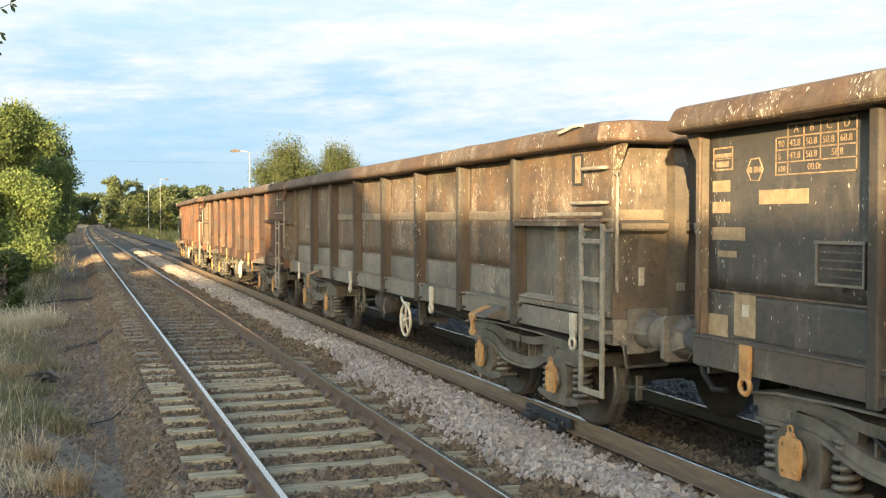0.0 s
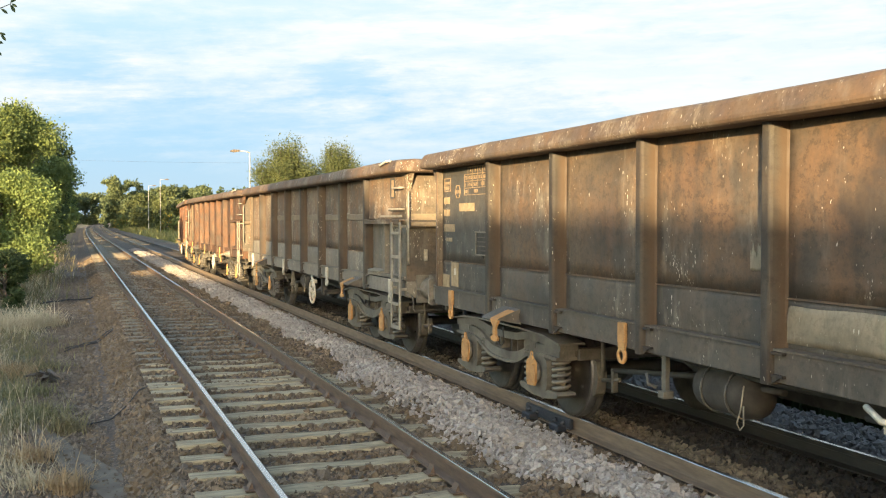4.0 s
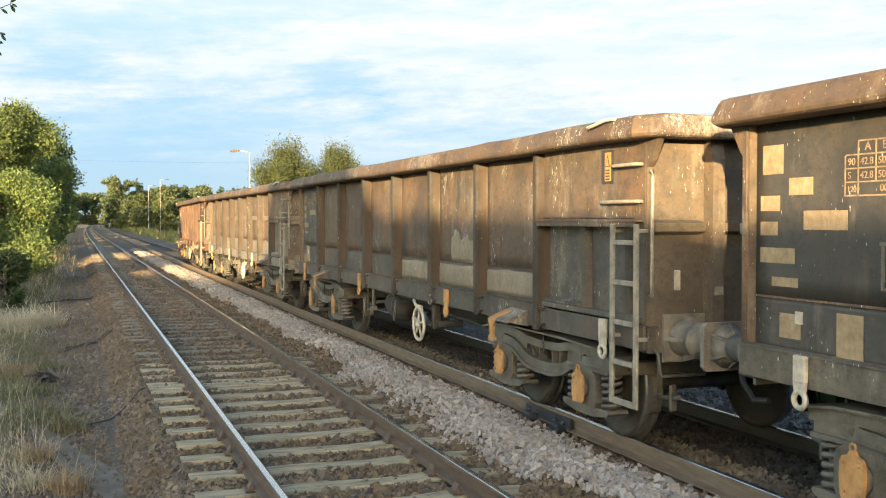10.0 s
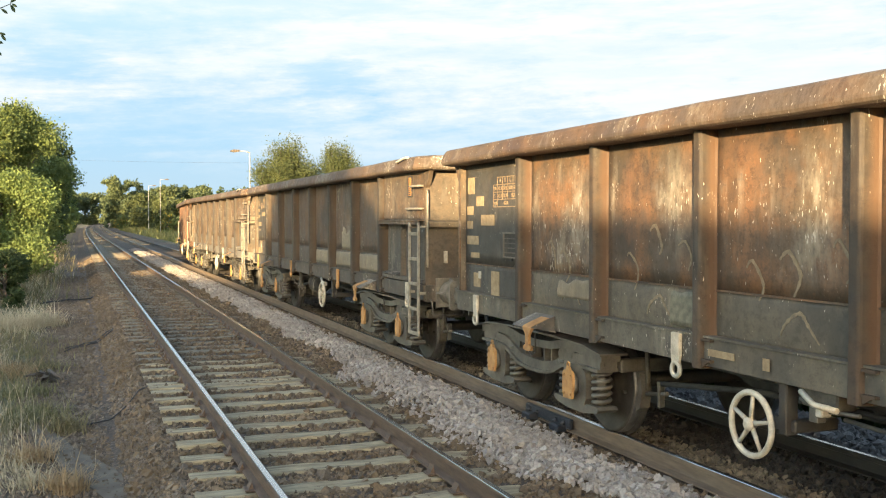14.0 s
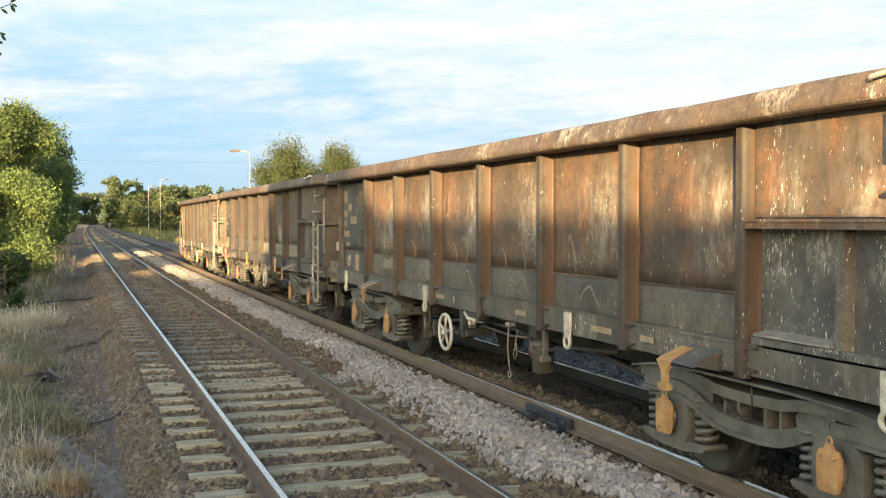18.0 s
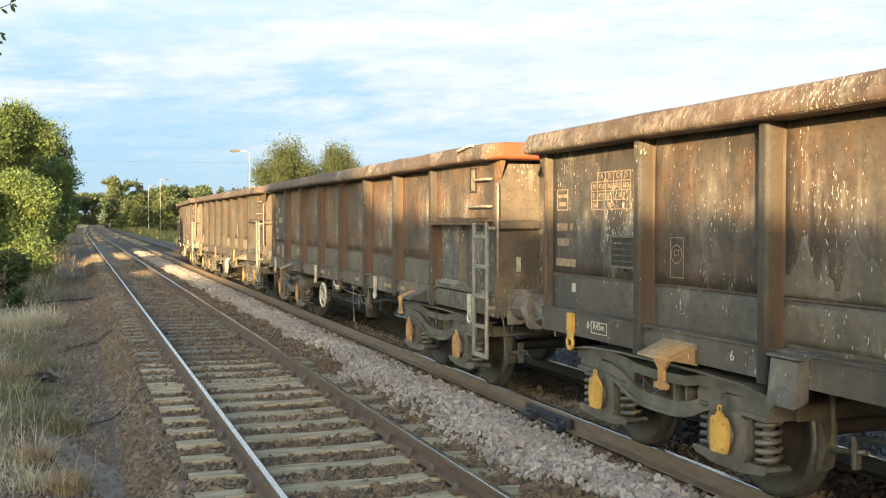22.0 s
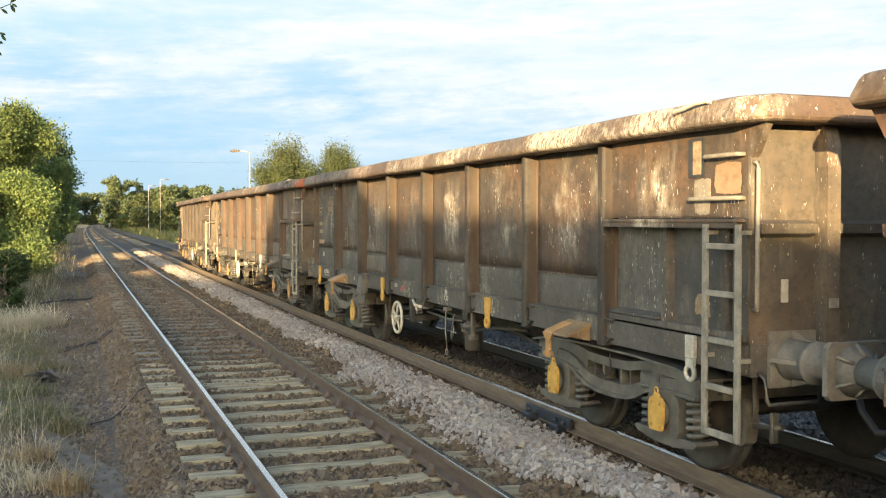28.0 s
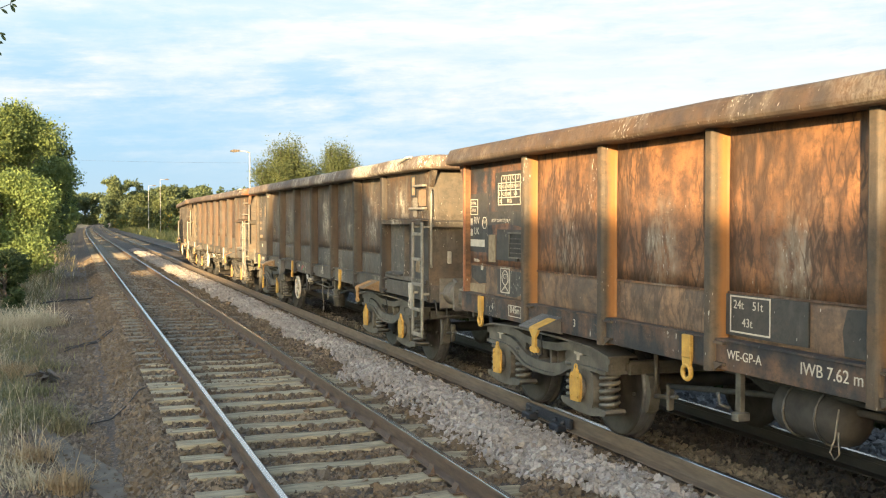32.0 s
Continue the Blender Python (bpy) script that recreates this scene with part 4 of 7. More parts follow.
for x, z, a, k in ((-0.187, 2.538, -36, 0.022), (-0.163, 2.552, -62, 0.026), (-0.160, 2.554, -32, 0.018), (-0.192, 2.472, -15, 0.018), (-0.188, 2.468, -52, 0.022), (-0.20, 2.450, -20, 0.02), (-0.20, 2.424, -45, 0.02), (-0.162, 2.556, 40, 0.02)):
    bm = bmesh.new()
    prism(bm, [(q * k / 0.045, r_ * k / 0.045) for q, r_ in ((0, 0), (0.012, 0.008), (0.030, 0.009), (0.045, 0), (0.030, -0.008), (0.012, -0.006))], 0, 0.0008, "y")
    part("leaf", bm, LEAF_DARK, twig, at=pose(x, 3.0, z, 0, -a, 0))


# ---- grasses ----
def grass(name, label, material, n, place, height, width, seed, lean=0.5):
    g = np.random.default_rng(seed)
    x, y = place(g, n)
    n = len(x)
    z = np.array([ground_z(a, b) for a, b in zip(x, y)])
    hgt = height * g.lognormal(0, 0.35, n)
    a = g.uniform(0, 2 * np.pi, n)
    d = np.stack([np.cos(a), np.sin(a), np.zeros(n)], -1)
    side = np.stack([-np.sin(a), np.cos(a), np.zeros(n)], -1) * (width * g.uniform(0.6, 1.3, n))[:, None]
    p = np.stack([x, y, z - 0.01], -1)
    k = (lean * g.uniform(0.2, 1.2, n) * hgt)[:, None]
    up = np.stack([np.zeros(n), np.zeros(n), hgt], -1)
    mid = p + up * 0.6 + d * k * 0.35
    tip = p + up * 0.95 + d * k
    v = np.stack([p - side, p + side, mid + side * 0.7, mid - side * 0.7, tip], 1).reshape(-1, 3)
    q = np.arange(n)[:, None] * 5
    f = np.concatenate([q + [0, 1, 2], q + [0, 2, 3], q + [3, 2, 4]], 0)
    return tagged(new(name, soup(name, v, f, material)), label, "grass", kind="stuff")


def tufts(centres, spread):
    c = np.array(centres, float)
    def place(g, n):
        i = g.integers(0, len(c), n)
        s = spread * c[i, 2]
        return c[i, 0] + g.normal(size=n) * s, c[i, 1] + g.normal(size=n) * s * 1.4
    return place


def band(x0, x1, y0, y1, edge=0.2):
    def place(g, n):
        y = near_first(g, n, y0, y1)
        lim = x1 + edge * (np.sin(0.9 * y) + 0.6 * np.sin(2.3 * y + 1) + 0.4 * np.sin(5.1 * y))
        x = x0 + (lim - x0) * g.uniform(0, 1, n) ** 0.7
        keep = np.sin(1.1 * x + 0.7 * y) + 0.8 * np.sin(2.1 * x - 1.3 * y) + g.normal(size=n) * 0.8 > -0.6
        return x[keep], y[keep]
    return place


VERGE = [(-0.8, 24.0, 0.9), (-1.4, 23.0, 1.1), (-1.9, 24.5, 1.2), (-1.5, 17.0, 0.8)]
rv = random.Random(8)
FAR_VERGE = [(-1.9 - rv.random() ** 1.5 * 1.8, rv.uniform(31, 105), rv.uniform(0.7, 1.5)) for _ in range(44)]
grass("dry_grass", "short dry straw-coloured grass on the verge", STRAW, 6500, band(-5, -0.66, 8.0, 50, 0.15), 0.11, 0.0048, 51, 1.6)
grass("green_grass", "short dusty green grass on the verge", GRASS, 6500, band(-5, -0.78, 9.0, 50, 0.15), 0.12, 0.0055, 52, 1.5)
grass("dry_grass", "tufts of pale straw beside the path", STRAW, 3400, tufts(VERGE, 0.26), 0.27, 0.0062, 53, 1.3)
grass("dry_grass", "rust-coloured dry grass tufts beside the slab", STRAW_RED, 1800, tufts([(-0.11, 9.25, 0.28), (-0.42, 10.6, 0.32), (-0.75, 24.3, 1.0), (-0.9, 16.5, 0.7)], 0.3), 0.15, 0.0055, 54, 1.5)
grass("green_grass", "green grass clump beside the cess path", GRASS, 3600, tufts([(-0.8, 19.0, 1.3), (-1.2, 20.5, 1.5), (-0.6, 17.0, 0.9), (-0.45, 12.9, 0.7), (-0.12, 11.9, 0.35), (-0.75, 12.3, 0.8), (-0.7, 14.6, 0.8), (-1.7, 21.5, 1.6), (-1.2, 16.0, 1.0)], 0.26), 0.145, 0.0072, 55, 1.2)
grass("dry_grass", "short pale straw at the edge of the slab", STRAW, 1500, tufts([(-0.62, 10.1, 0.6), (-0.95, 10.7, 0.8), (-0.42, 9.5, 0.4), (-1.3, 13.0, 0.9), (-0.95, 12.0, 0.7)], 0.26), 0.10, 0.005, 61, 1.5)
grass("dry_grass", "a few long seeding straw stems", STRAW, 130, tufts([(-0.5, 9.8, 1.2), (-0.9, 12.0, 1.5), (-1.0, 10.6, 1.2)], 0.3), 0.55, 0.0022, 57, 0.9)
grass("dry_grass", "rough straw along the foot of the hedge", STRAW, 9000, tufts(FAR_VERGE, 0.5), 0.35, 0.012, 58, 1.2)
grass("green_grass", "rough green growth along the foot of the hedge", GRASS, 12000, tufts(FAR_VERGE, 0.6), 0.45, 0.014, 59, 1.0)
# growth added behind the train, dense to keep low sky light from under it
grass("bank_growth", "dark rough growth added on the bank behind the train", LEAF_DARK, 15000, lambda g, n: (g.uniform(8.2, 10.5, n), g.uniform(-2.0, 45, n)), 0.95, 0.045, 60, 0.8)
grass("bank_grass", "pale green grass on the far bank", STRAW_GREEN, 40000, lambda g, n: (g.uniform(8.8, 24, n), g.uniform(80, 230, n)), 0.55, 0.035, 56, 0.9)

# ---- slab, cables, stump ----
slab = thing("concrete_slab", "cracked grey concrete slab sunk in the verge", "slab")
rs = random.Random(3)
prof = ((0.74, 8.2), (0.54, 9.05), (0.31, 9.88), (-0.05, 11.01), (-0.36, 12.3), (-0.62, 12.63), (-0.44, 11.5), (-0.23, 10.5), (-0.07, 9.83), (0.12, 9.2), (0.36, 8.2))
bm = bmesh.new()
edge = []
for (xa, ya), (xb, yb) in zip(prof, prof[1:] + prof[:1]):
    edge += [(xa + (xb - xa) * q / 5 + rs.uniform(-0.012, 0.012), ya + (yb - ya) * q / 5) for q in range(5)]
prism(bm, edge, -0.46, -0.385, "z")
part("slab", bm, CONCRETE, slab)


def lie(name, label, pts, r, material):
    t = thing(name, label, "cable")
    bm = bmesh.new()
    full = []
    for (xa, ya), (xb, yb) in zip(pts, pts[1:]):
        for q in range(6):
            u = q / 6
            full.append((xa + (xb - xa) * u, ya + (yb - ya) * u))
    full.append(pts[-1])
    tube(bm, [(x, y, ground_z(x, y) + r + 0.03 + 0.012 * math.sin(9 * x + 5 * y)) for x, y in full], r, 6)
    part("sheath", bm, material, t)
    return t


lie("cable", "black cable lying across the cess path", ((-0.21, 19.0), (0.13, 19.7), (0.42, 20.3), (0.66, 20.6)), 0.013, CABLE)
lie("cable", "black cable lying across the cess path", ((-0.20, 19.3), (0.25, 20.3), (0.55, 20.9), (0.68, 20.95)), 0.011, CABLE)
lie("cable", "black cable lying across the cess path", ((-0.1, 12.1), (0.1, 12.1), (0.38, 12.25), (0.66, 12.8), (0.84, 13.35)), 0.010, CABLE)
lie("cable", "black cable lying across the cess path", ((-1.0, 30.2), (-0.2, 31.0), (0.5, 31.6)), 0.02, CABLE)
stump = thing("stump", "small dark rotting stump in the grass", "stump", pose(-0.45, 15.5, ground_z(-0.45, 15.5)))
bm = bmesh.new()
for q in range(9):
    r_ = random.Random(q)
    tube(bm, ((r_.uniform(-0.25, 0.25), r_.uniform(-0.3, 0.3), -0.03), (r_.uniform(-0.1, 0.1), r_.uniform(-0.2, 0.2), r_.uniform(0.08, 0.2)), (r_.uniform(-0.3, 0.3), r_.uniform(-0.3, 0.3), r_.uniform(0.02, 0.2))), [0.05, 0.035, 0.015], 6)
part("root", bm, BARK, stump)


# ---- lamp posts, wire ----
def lamp_post(x, y, h, arm):
    t = thing("street_lamp", "pale slender lamp post with a short arm and flat lantern", "street lamp", pose(x, y, ground_z(x, y)), "lamp posts beyond the line")
    bm = bmesh.new()
    tube(bm, ((0, 0, 0), (0, 0, 1.2), (0, 0, 1.25), (0, 0, h - 0.1), (0, 0, h)), [0.06, 0.055, 0.038, 0.03, 0.026], 10)
    part("post", bm, POST_PAINT, t)
    bm = bmesh.new()
    tube(bm, ((0, 0, h - 0.02), (-0.25 * arm, 0, h + 0.05), (-0.62 * arm, 0, h + 0.06)), 0.03, 6)
    part("arm", bm, POST_PAINT, t)
    bm = bmesh.new()
    prism(bm, ((-0.6 * arm, h + 0.12), (-0.62 * arm, h + 0.02), (-0.9 * arm, h - 0.03), (-1.12 * arm, h + 0.0), (-1.14 * arm, h + 0.07), (-0.95 * arm, h + 0.14)), -0.11, 0.11, "y")
    part("lantern", bm, BARK, t)


lamp_post(9.75, 60.0, 6.2, 1)
lamp_post(10.72, 140.0, 7.6, -1)
lamp_post(10.5, 160.0, 7.4, -1)
wire = thing("overhead_wire", "thin overhead wire crossing the line far off", "wire")
bm = bmesh.new()
tube(bm, [(-12 + 4 * q, 150, 10.35 + 0.008 * (q - 5) ** 2) for q in range(14)], 0.008, 5)
part("strand", bm, CABLE, wire)
for x_ in (-12.0, 40.0):
    bm = bmesh.new()
    tube(bm, ((x_, 150, -0.5), (x_, 150, 11.0)), [0.14, 0.10], 8)
    part("pole", bm, BARK, wire)

def on_side(off, y, z):
    """A pose on the wagon's camera side: letters read from there, the text running towards the tail."""
    return Matrix.Translation((off, y, z)) @ Matrix(((0, 0, -1, 0), (-1, 0, 0, 0), (0, 1, 0, 0), (0, 0, 0, 1)))


def write(parent, text, size, off, y, z, material=None):
    k = ("text", text, size)
    m = material or LETTER
    if (k, m.name) not in MESHES:
        me = (MESHES[k] if k in MESHES else letters(text, size)).copy()
        me.materials.clear()
        me.materials.append(m)
        MESHES[k, m.name] = me
    ob = new("lettering", MESHES[k, m.name])
    ob.parent = parent
    ob.matrix_basis = on_side(off, y, z)
    ob["label"] = "painted lettering " + text
    return ob


def bars(bm, off, rows):
    for y0, y1, z0, z1 in rows:
        box(bm, off - 0.003, off, min(y0, y1), max(y0, y1), z0, z1)


def frame_lines(bm, off, y0, y1, z0, z1, w=0.012):
    box(bm, off - 0.003, off, y0, y1, z0, z0 + w), box(bm, off - 0.003, off, y0, y1, z1 - w, z1)
    box(bm, off - 0.003, off, y0, y0 + w, z0 + w, z1 - w), box(bm, off - 0.003, off, y1 - w, y1, z0 + w, z1 - w)


# ---- the wagon ----
LENGTH, PIVOT, AXLE = 14.237, 4.54, 0.89
END, PANEL, POST_OFF, SOLE = 6.51, 1.13, 1.265, 1.22
FLOOR_Z, SEAM, TOP = 0.92, 1.45, 2.62
BAY, BAY_OFF = 1.5515, 0.07      # the posts stand a little towards the nose


def bay_y(k):
    return k * BAY + BAY_OFF


def belly(u, v, bulge, seed):
    """How far a side sheet stands out at u, v of its bay."""
    r = random.Random(seed)
    ph = [r.uniform(0, 6.28) for _ in range(4)]
    hump = bulge * math.sin(math.pi * u) * math.sin(math.pi * v)
    return hump * (1 + 0.35 * (math.sin(7 * u + ph[0]) * math.sin(6 * v + ph[1]) + 0.6 * math.sin(13 * u + ph[2]) * math.sin(11 * v + ph[3])))


def panel_mesh(y0, y1, z0, z1, bulge, seed):
    """A side sheet that bellies out unevenly, with thickness."""
    def make(bm):
        nu, nv = 9, 9
        def p(i, j):
            u, v = i / nu, j / nv
            return bm.verts.new((-(PANEL + belly(u, v, bulge, seed)), y0 + (y1 - y0) * u, z0 + (z1 - z0) * v))
        front = [[p(i, j) for j in range(nv + 1)] for i in range(nu + 1)]
        for i in range(nu):
            for j in range(nv):
                bm.faces.new((front[i][j], front[i + 1][j], front[i + 1][j + 1], front[i][j + 1])).smooth = True
        back = [bm.verts.new((-PANEL + 0.05, a, b)) for a, b in ((y0, z0), (y1, z0), (y1, z1), (y0, z1))]
        bm.faces.new(back)
        edges = ([front[i][0] for i in range(nu + 1)], [front[nu][j] for j in range(nv + 1)], [front[nu - i][nv] for i in range(nu + 1)], [front[0][nv - j] for j in range(nv + 1)])
        for q, row in enumerate(edges):
            bm.faces.new([*row, back[(q + 1) % 4], back[q]])
    return make


def post_mesh(bm):
    d = POST_OFF - PANEL
    # pressed channel with splayed flanks
    prism(bm, ((-PANEL, -0.078), (-PANEL - 0.02, -0.068), (-POST_OFF + 0.026, -0.052), (-POST_OFF + 0.012, -0.046), (-POST_OFF + 0.003, -0.036), (-POST_OFF, -0.024), (-POST_OFF, 0.026), (-POST_OFF + 0.004, 0.036), (-POST_OFF + 0.014, 0.044), (-PANEL, 0.047)), FLOOR_Z - 0.02, TOP, "z")
    # foot: two gusset plates and a pocket below
    box(bm, -POST_OFF + 0.012, -SOLE, -0.17, -0.06, 1.10, 1.118)
    box(bm, -POST_OFF + 0.012, -SOLE, -0.17, -0.06, 0.955, 0.972)
    prism(bm, ((-0.06, 0.972), (-0.17, 0.972), (-0.06, 0.91)), -POST_OFF + 0.02, -POST_OFF + 0.032, "x")


def rim_mesh(bm):
    # profile: outward, z
    prof = ((1.30, 2.597), (1.355, 2.60), (1.376, 2.612), (1.385, 2.632), (1.384, 2.655), (1.352, 2.745), (1.335, 2.77), (1.30, 2.784), (1.14, 2.785), (1.11, 2.60))
    c = 0.16
    e = END - PANEL   # the end's outward offset from the side's
    def loop(o, z):
        w, l = o, o + e
        return [(-w, l - c, z), (-w + c, l, z), (w - c, l, z), (w, l - c, z), (w, -l + c, z), (w - c, -l, z), (-w + c, -l, z), (-w, -l + c, z)]
    # long edges in short steps, so that they can wander a little
    rnd2 = random.Random(4)
    rings = []
    base = [loop(o, z) for o, z in prof]
    corners = len(base[0])
    path = []
    for i in range(corners):
        n = 26 if i in (3, 7) else (5 if i in (1, 5) else 1)
        for k in range(n):
            path.append((i, k / n))
    for i, t in path:
        wob = Vector((rnd2.uniform(-1, 1) * 0.006, 0, rnd2.uniform(-1, 1) * 0.006))
        ring_pts = []
        for q in range(len(prof)):
            a, b = Vector(base[q][i]), Vector(base[q][(i + 1) % corners])
            ring_pts.append(bm.verts.new(a.lerp(b, t) + wob))
        rings.append(ring_pts)
    n = len(prof)
    for a, b in zip(rings, rings[1:] + rings[:1]):
        for i in range(n):
            bm.faces.new((a[i], a[(i + 1) % n], b[(i + 1) % n], b[i])).smooth = False


def end_wall_mesh(bm):
    box(bm, -1.19, 1.19, -0.06, 0, 1.12, 2.62)
    # horizontal pressing
    for z in (1.90,):
        prism(bm, ((-0.002, z - 0.06), (0.075, z - 0.03), (0.085, z + 0.035), (-0.002, z + 0.06)), -1.16, -0.70, "x")
        prism(bm, ((-0.002, z - 0.06), (0.075, z - 0.03), (0.085, z + 0.035), (-0.002, z + 0.06)), -0.52, 0.52, "x")
        prism(bm, ((-0.002, z - 0.06), (0.075, z - 0.03), (0.085, z + 0.035), (-0.002, z + 0.06)), 0.70, 1.16, "x")


def end_post_mesh(bm):
    prism(bm, ((-0.002, 0.95), (0.13, 0.95), (0.13, 2.45), (0.09, 2.60), (-0.002, 2.60)), -0.055, 0.055, "x")


def corner_gusset_mesh(bm):
    prism(bm, ((0.0, 2.60), (0.17, 2.60), (0.06, 2.42), (0.0, 2.36)), -0.03, 0.03, "x")


def ladder_mesh(bm):
    for s in (-0.185, 0.185):
        box(bm, -0.012, 0.012, s - 0.028, s + 0.028, 0.0, 1.47, 0.004)
    box(bm, -0.012, 0.012, -0.157, 0.157, 0.0, 0.05, 0.004)


def rung_mesh(bm):
    box(bm, -0.02, 0.02, -0.157, 0.157, -0.02, 0.02, 0.005)


def hook_mesh(bm):
    """A tow hook: a plate with an eye at its foot."""
    box(bm, -0.035, 0.0, -0.055, 0.055, 0.02, 0.19, 0.006)
    prism(bm, ((-0.055, 0.02), (0.055, 0.02), (0.045, -0.05), (-0.045, -0.05)), -0.03, -0.008, "x")
    torus(bm, (-0.02, 0, -0.085), (1, 0, 0), 0.052, 0.019, 16, 6)


def wedge_mesh(bm):
    """The lifting bracket over a bogie: a sloping plate on the sole bar."""
    prism(bm, ((-1.20, 1.07), (-1.46, 0.965), (-1.47, 0.95), (-1.455, 0.94), (-1.20, 1.03)), -0.21, 0.21, "y")
    prism(bm, ((-1.20, 1.03), (-1.43, 0.95), (-1.20, 0.90)), -0.19, -0.17, "y")
    prism(bm, ((-1.20, 1.03), (-1.43, 0.95), (-1.20, 0.90)), 0.17, 0.19, "y")


def claw_mesh(bm):
    prism(bm, ((-0.10, 0.955), (0.10, 0.955), (0.035, 0.88), (0.032, 0.80), (0.085, 0.775), (0.075, 0.745), (0.0, 0.735), (-0.075, 0.745), (-0.085, 0.775), (-0.032, 0.80), (-0.035, 0.88)), -1.475, -1.45, "x")


def buffer_mesh(bm):
    """A squared casting with ribs that carries a short round shank."""
    prism(bm, ((-0.19, -0.19), (0.19, -0.19), (0.19, 0.19), (-0.19, 0.19)), 0.0, 0.03, "y")
    lathe(bm, ((0.03, 0.15), (0.05, 0.135), (0.24, 0.125), (0.25, 0.145), (0.28, 0.145), (0.285, 0.10), (0.50, 0.095)), (0, 0, 0), (0, 1, 0), 20)
    for s_ in (-1, 1):
        prism(bm, ((0.03, s_ * 0.13), (0.03, s_ * 0.19), (0.22, s_ * 0.135)), -0.015, 0.015, "x")
        bm.verts.ensure_lookup_table()
        prism(bm, ((s_ * 0.12, 0.03), (s_ * 0.19, 0.03), (s_ * 0.13, 0.22)), -0.015, 0.015, "z")


def buffer_plate_mesh(bm):
    """The squared head with ribs on its back."""
    prism(bm, ((-0.22, -0.15), (-0.19, -0.18), (0.19, -0.18), (0.22, -0.15), (0.22, 0.15), (0.19, 0.18), (-0.19, 0.18), (-0.22, 0.15)), 0.565, 0.60, "y")
    lathe(bm, ((0.48, 0.10), (0.52, 0.115), (0.565, 0.17)), (0, 0, 0), (0, 1, 0), 16)
    for a in (35, 145, 215, 325, 90, 270):
        c, s_ = math.cos(radians(a)), math.sin(radians(a))
        tube(bm, ((c * 0.10, 0.49, s_ * 0.10), (c * 0.19, 0.568, s_ * 0.165)), 0.014, 5)


def wheel_mesh(bm):
    for s in (-1, 1):
        lathe(bm, ((0, 0.10), (0.03, 0.11), (0.045, 0.22), (0.03, 0.36), (0.0, 0.415), (-0.005, 0.45), (0.09, 0.458), (0.10, 0.486), (0.13, 0.486), (0.135, 0.41), (0.10, 0.35), (0.115, 0.2), (0.15, 0.10)), (s * 0.80, 0, 0), (-s, 0, 0), 36)
        # bolts that show the turning
        for k in range(5):
            a = 2 * math.pi * k / 5
            lathe(bm, ((0, 0.018), (0.03, 0.018)), (s * 0.775, 0.26 * math.cos(a), 0.26 * math.sin(a)), (s, 0, 0), 6)
    lathe(bm, ((-0.95, 0.07), (0.95, 0.07)), (0, 0, 0), (1, 0, 0), 14)


def tread_mesh(s):
    def make(bm):
        skin(bm, [ring(bm, (s * (0.80 - d), 0, 0), (-s, 0, 0), r, 36) for d, r in ((-0.005, 0.457), (-0.003, 0.4605), (0.08, 0.4625))], caps=False)
    return make


def frame_outline():
    """Cast side frame: level top, fish belly between the axles, arched over each axle box."""
    top = [(-1.30, 0.66), (-1.27, 0.73), (-1.05, 0.80), (-0.70, 0.845), (-0.4, 0.86), (0.4, 0.86), (0.70, 0.845), (1.05, 0.80), (1.27, 0.73), (1.30, 0.66)]
    low = [(1.18, 0.64), (0.92, 0.655), (0.68, 0.63), (0.54, 0.55), (0.42, 0.43), (0.28, 0.36), (0.0, 0.335), (-0.28, 0.36), (-0.42, 0.43), (-0.54, 0.55), (-0.68, 0.63), (-0.92, 0.655), (-1.18, 0.64)]
    return top + low


def side_frame_mesh(bm):
    """Web with three cast openings, framed by flanges."""
    top = [(-1.36, 0.755), (-1.05, 0.785), (-0.70, 0.80), (-0.52, 0.785), (-0.35, 0.755), (-0.1, 0.745), (0.1, 0.745), (0.35, 0.755), (0.52, 0.785), (0.70, 0.80), (1.05, 0.785), (1.36, 0.755)]
    low = [(-1.32, 0.69), (-1.0, 0.695), (-0.76, 0.68), (-0.62, 0.645), (-0.48, 0.585), (-0.34, 0.545), (-0.16, 0.527), (0.16, 0.527), (0.34, 0.545), (0.48, 0.585), (0.62, 0.645), (0.76, 0.68), (1.0, 0.695), (1.32, 0.69)]
    def strip(pts, w, x0, x1):
        p = [Vector(q) for q in pts]
        up, down = [], []
        for k, q in enumerate(p):
            d = (p[min(k + 1, len(p) - 1)] - p[max(k - 1, 0)]).normalized()
            nrm = Vector((-d.y, d.x)) * w / 2
            up.append(q + nrm)
            down.append(q - nrm)
        prism(bm, [tuple(q) for q in up] + [tuple(q) for q in down[::-1]], x0, x1, "x")
    strip(top, 0.075, -1.15, -0.96)
    strip([(y, z - 0.052) for y, z in low], 0.03, -1.17, -0.95)
    strip(low, 0.10, -1.14, -0.97)
    # solid shoulders over the springs, thin ribs across the long opening
    for q in (-1, 1):
        prism(bm, ((q * 0.46, 0.60), (q * 0.60, 0.64), (q * 0.78, 0.67), (q * 1.33, 0.67), (q * 1.35, 0.77), (q * 0.72, 0.82), (q * 0.50, 0.79), (q * 0.44, 0.70)), -1.105, -1.03, "x")
        prism(bm, ((q * 0.13, 0.56), (q * 0.16, 0.56), (q * 0.16, 0.75), (q * 0.13, 0.75)), -1.11, -1.00, "x")
        prism(bm, ((q * 0.29, 0.57), (q * 0.31, 0.57), (q * 0.31, 0.75), (q * 0.29, 0.75)), -1.11, -1.00, "x")


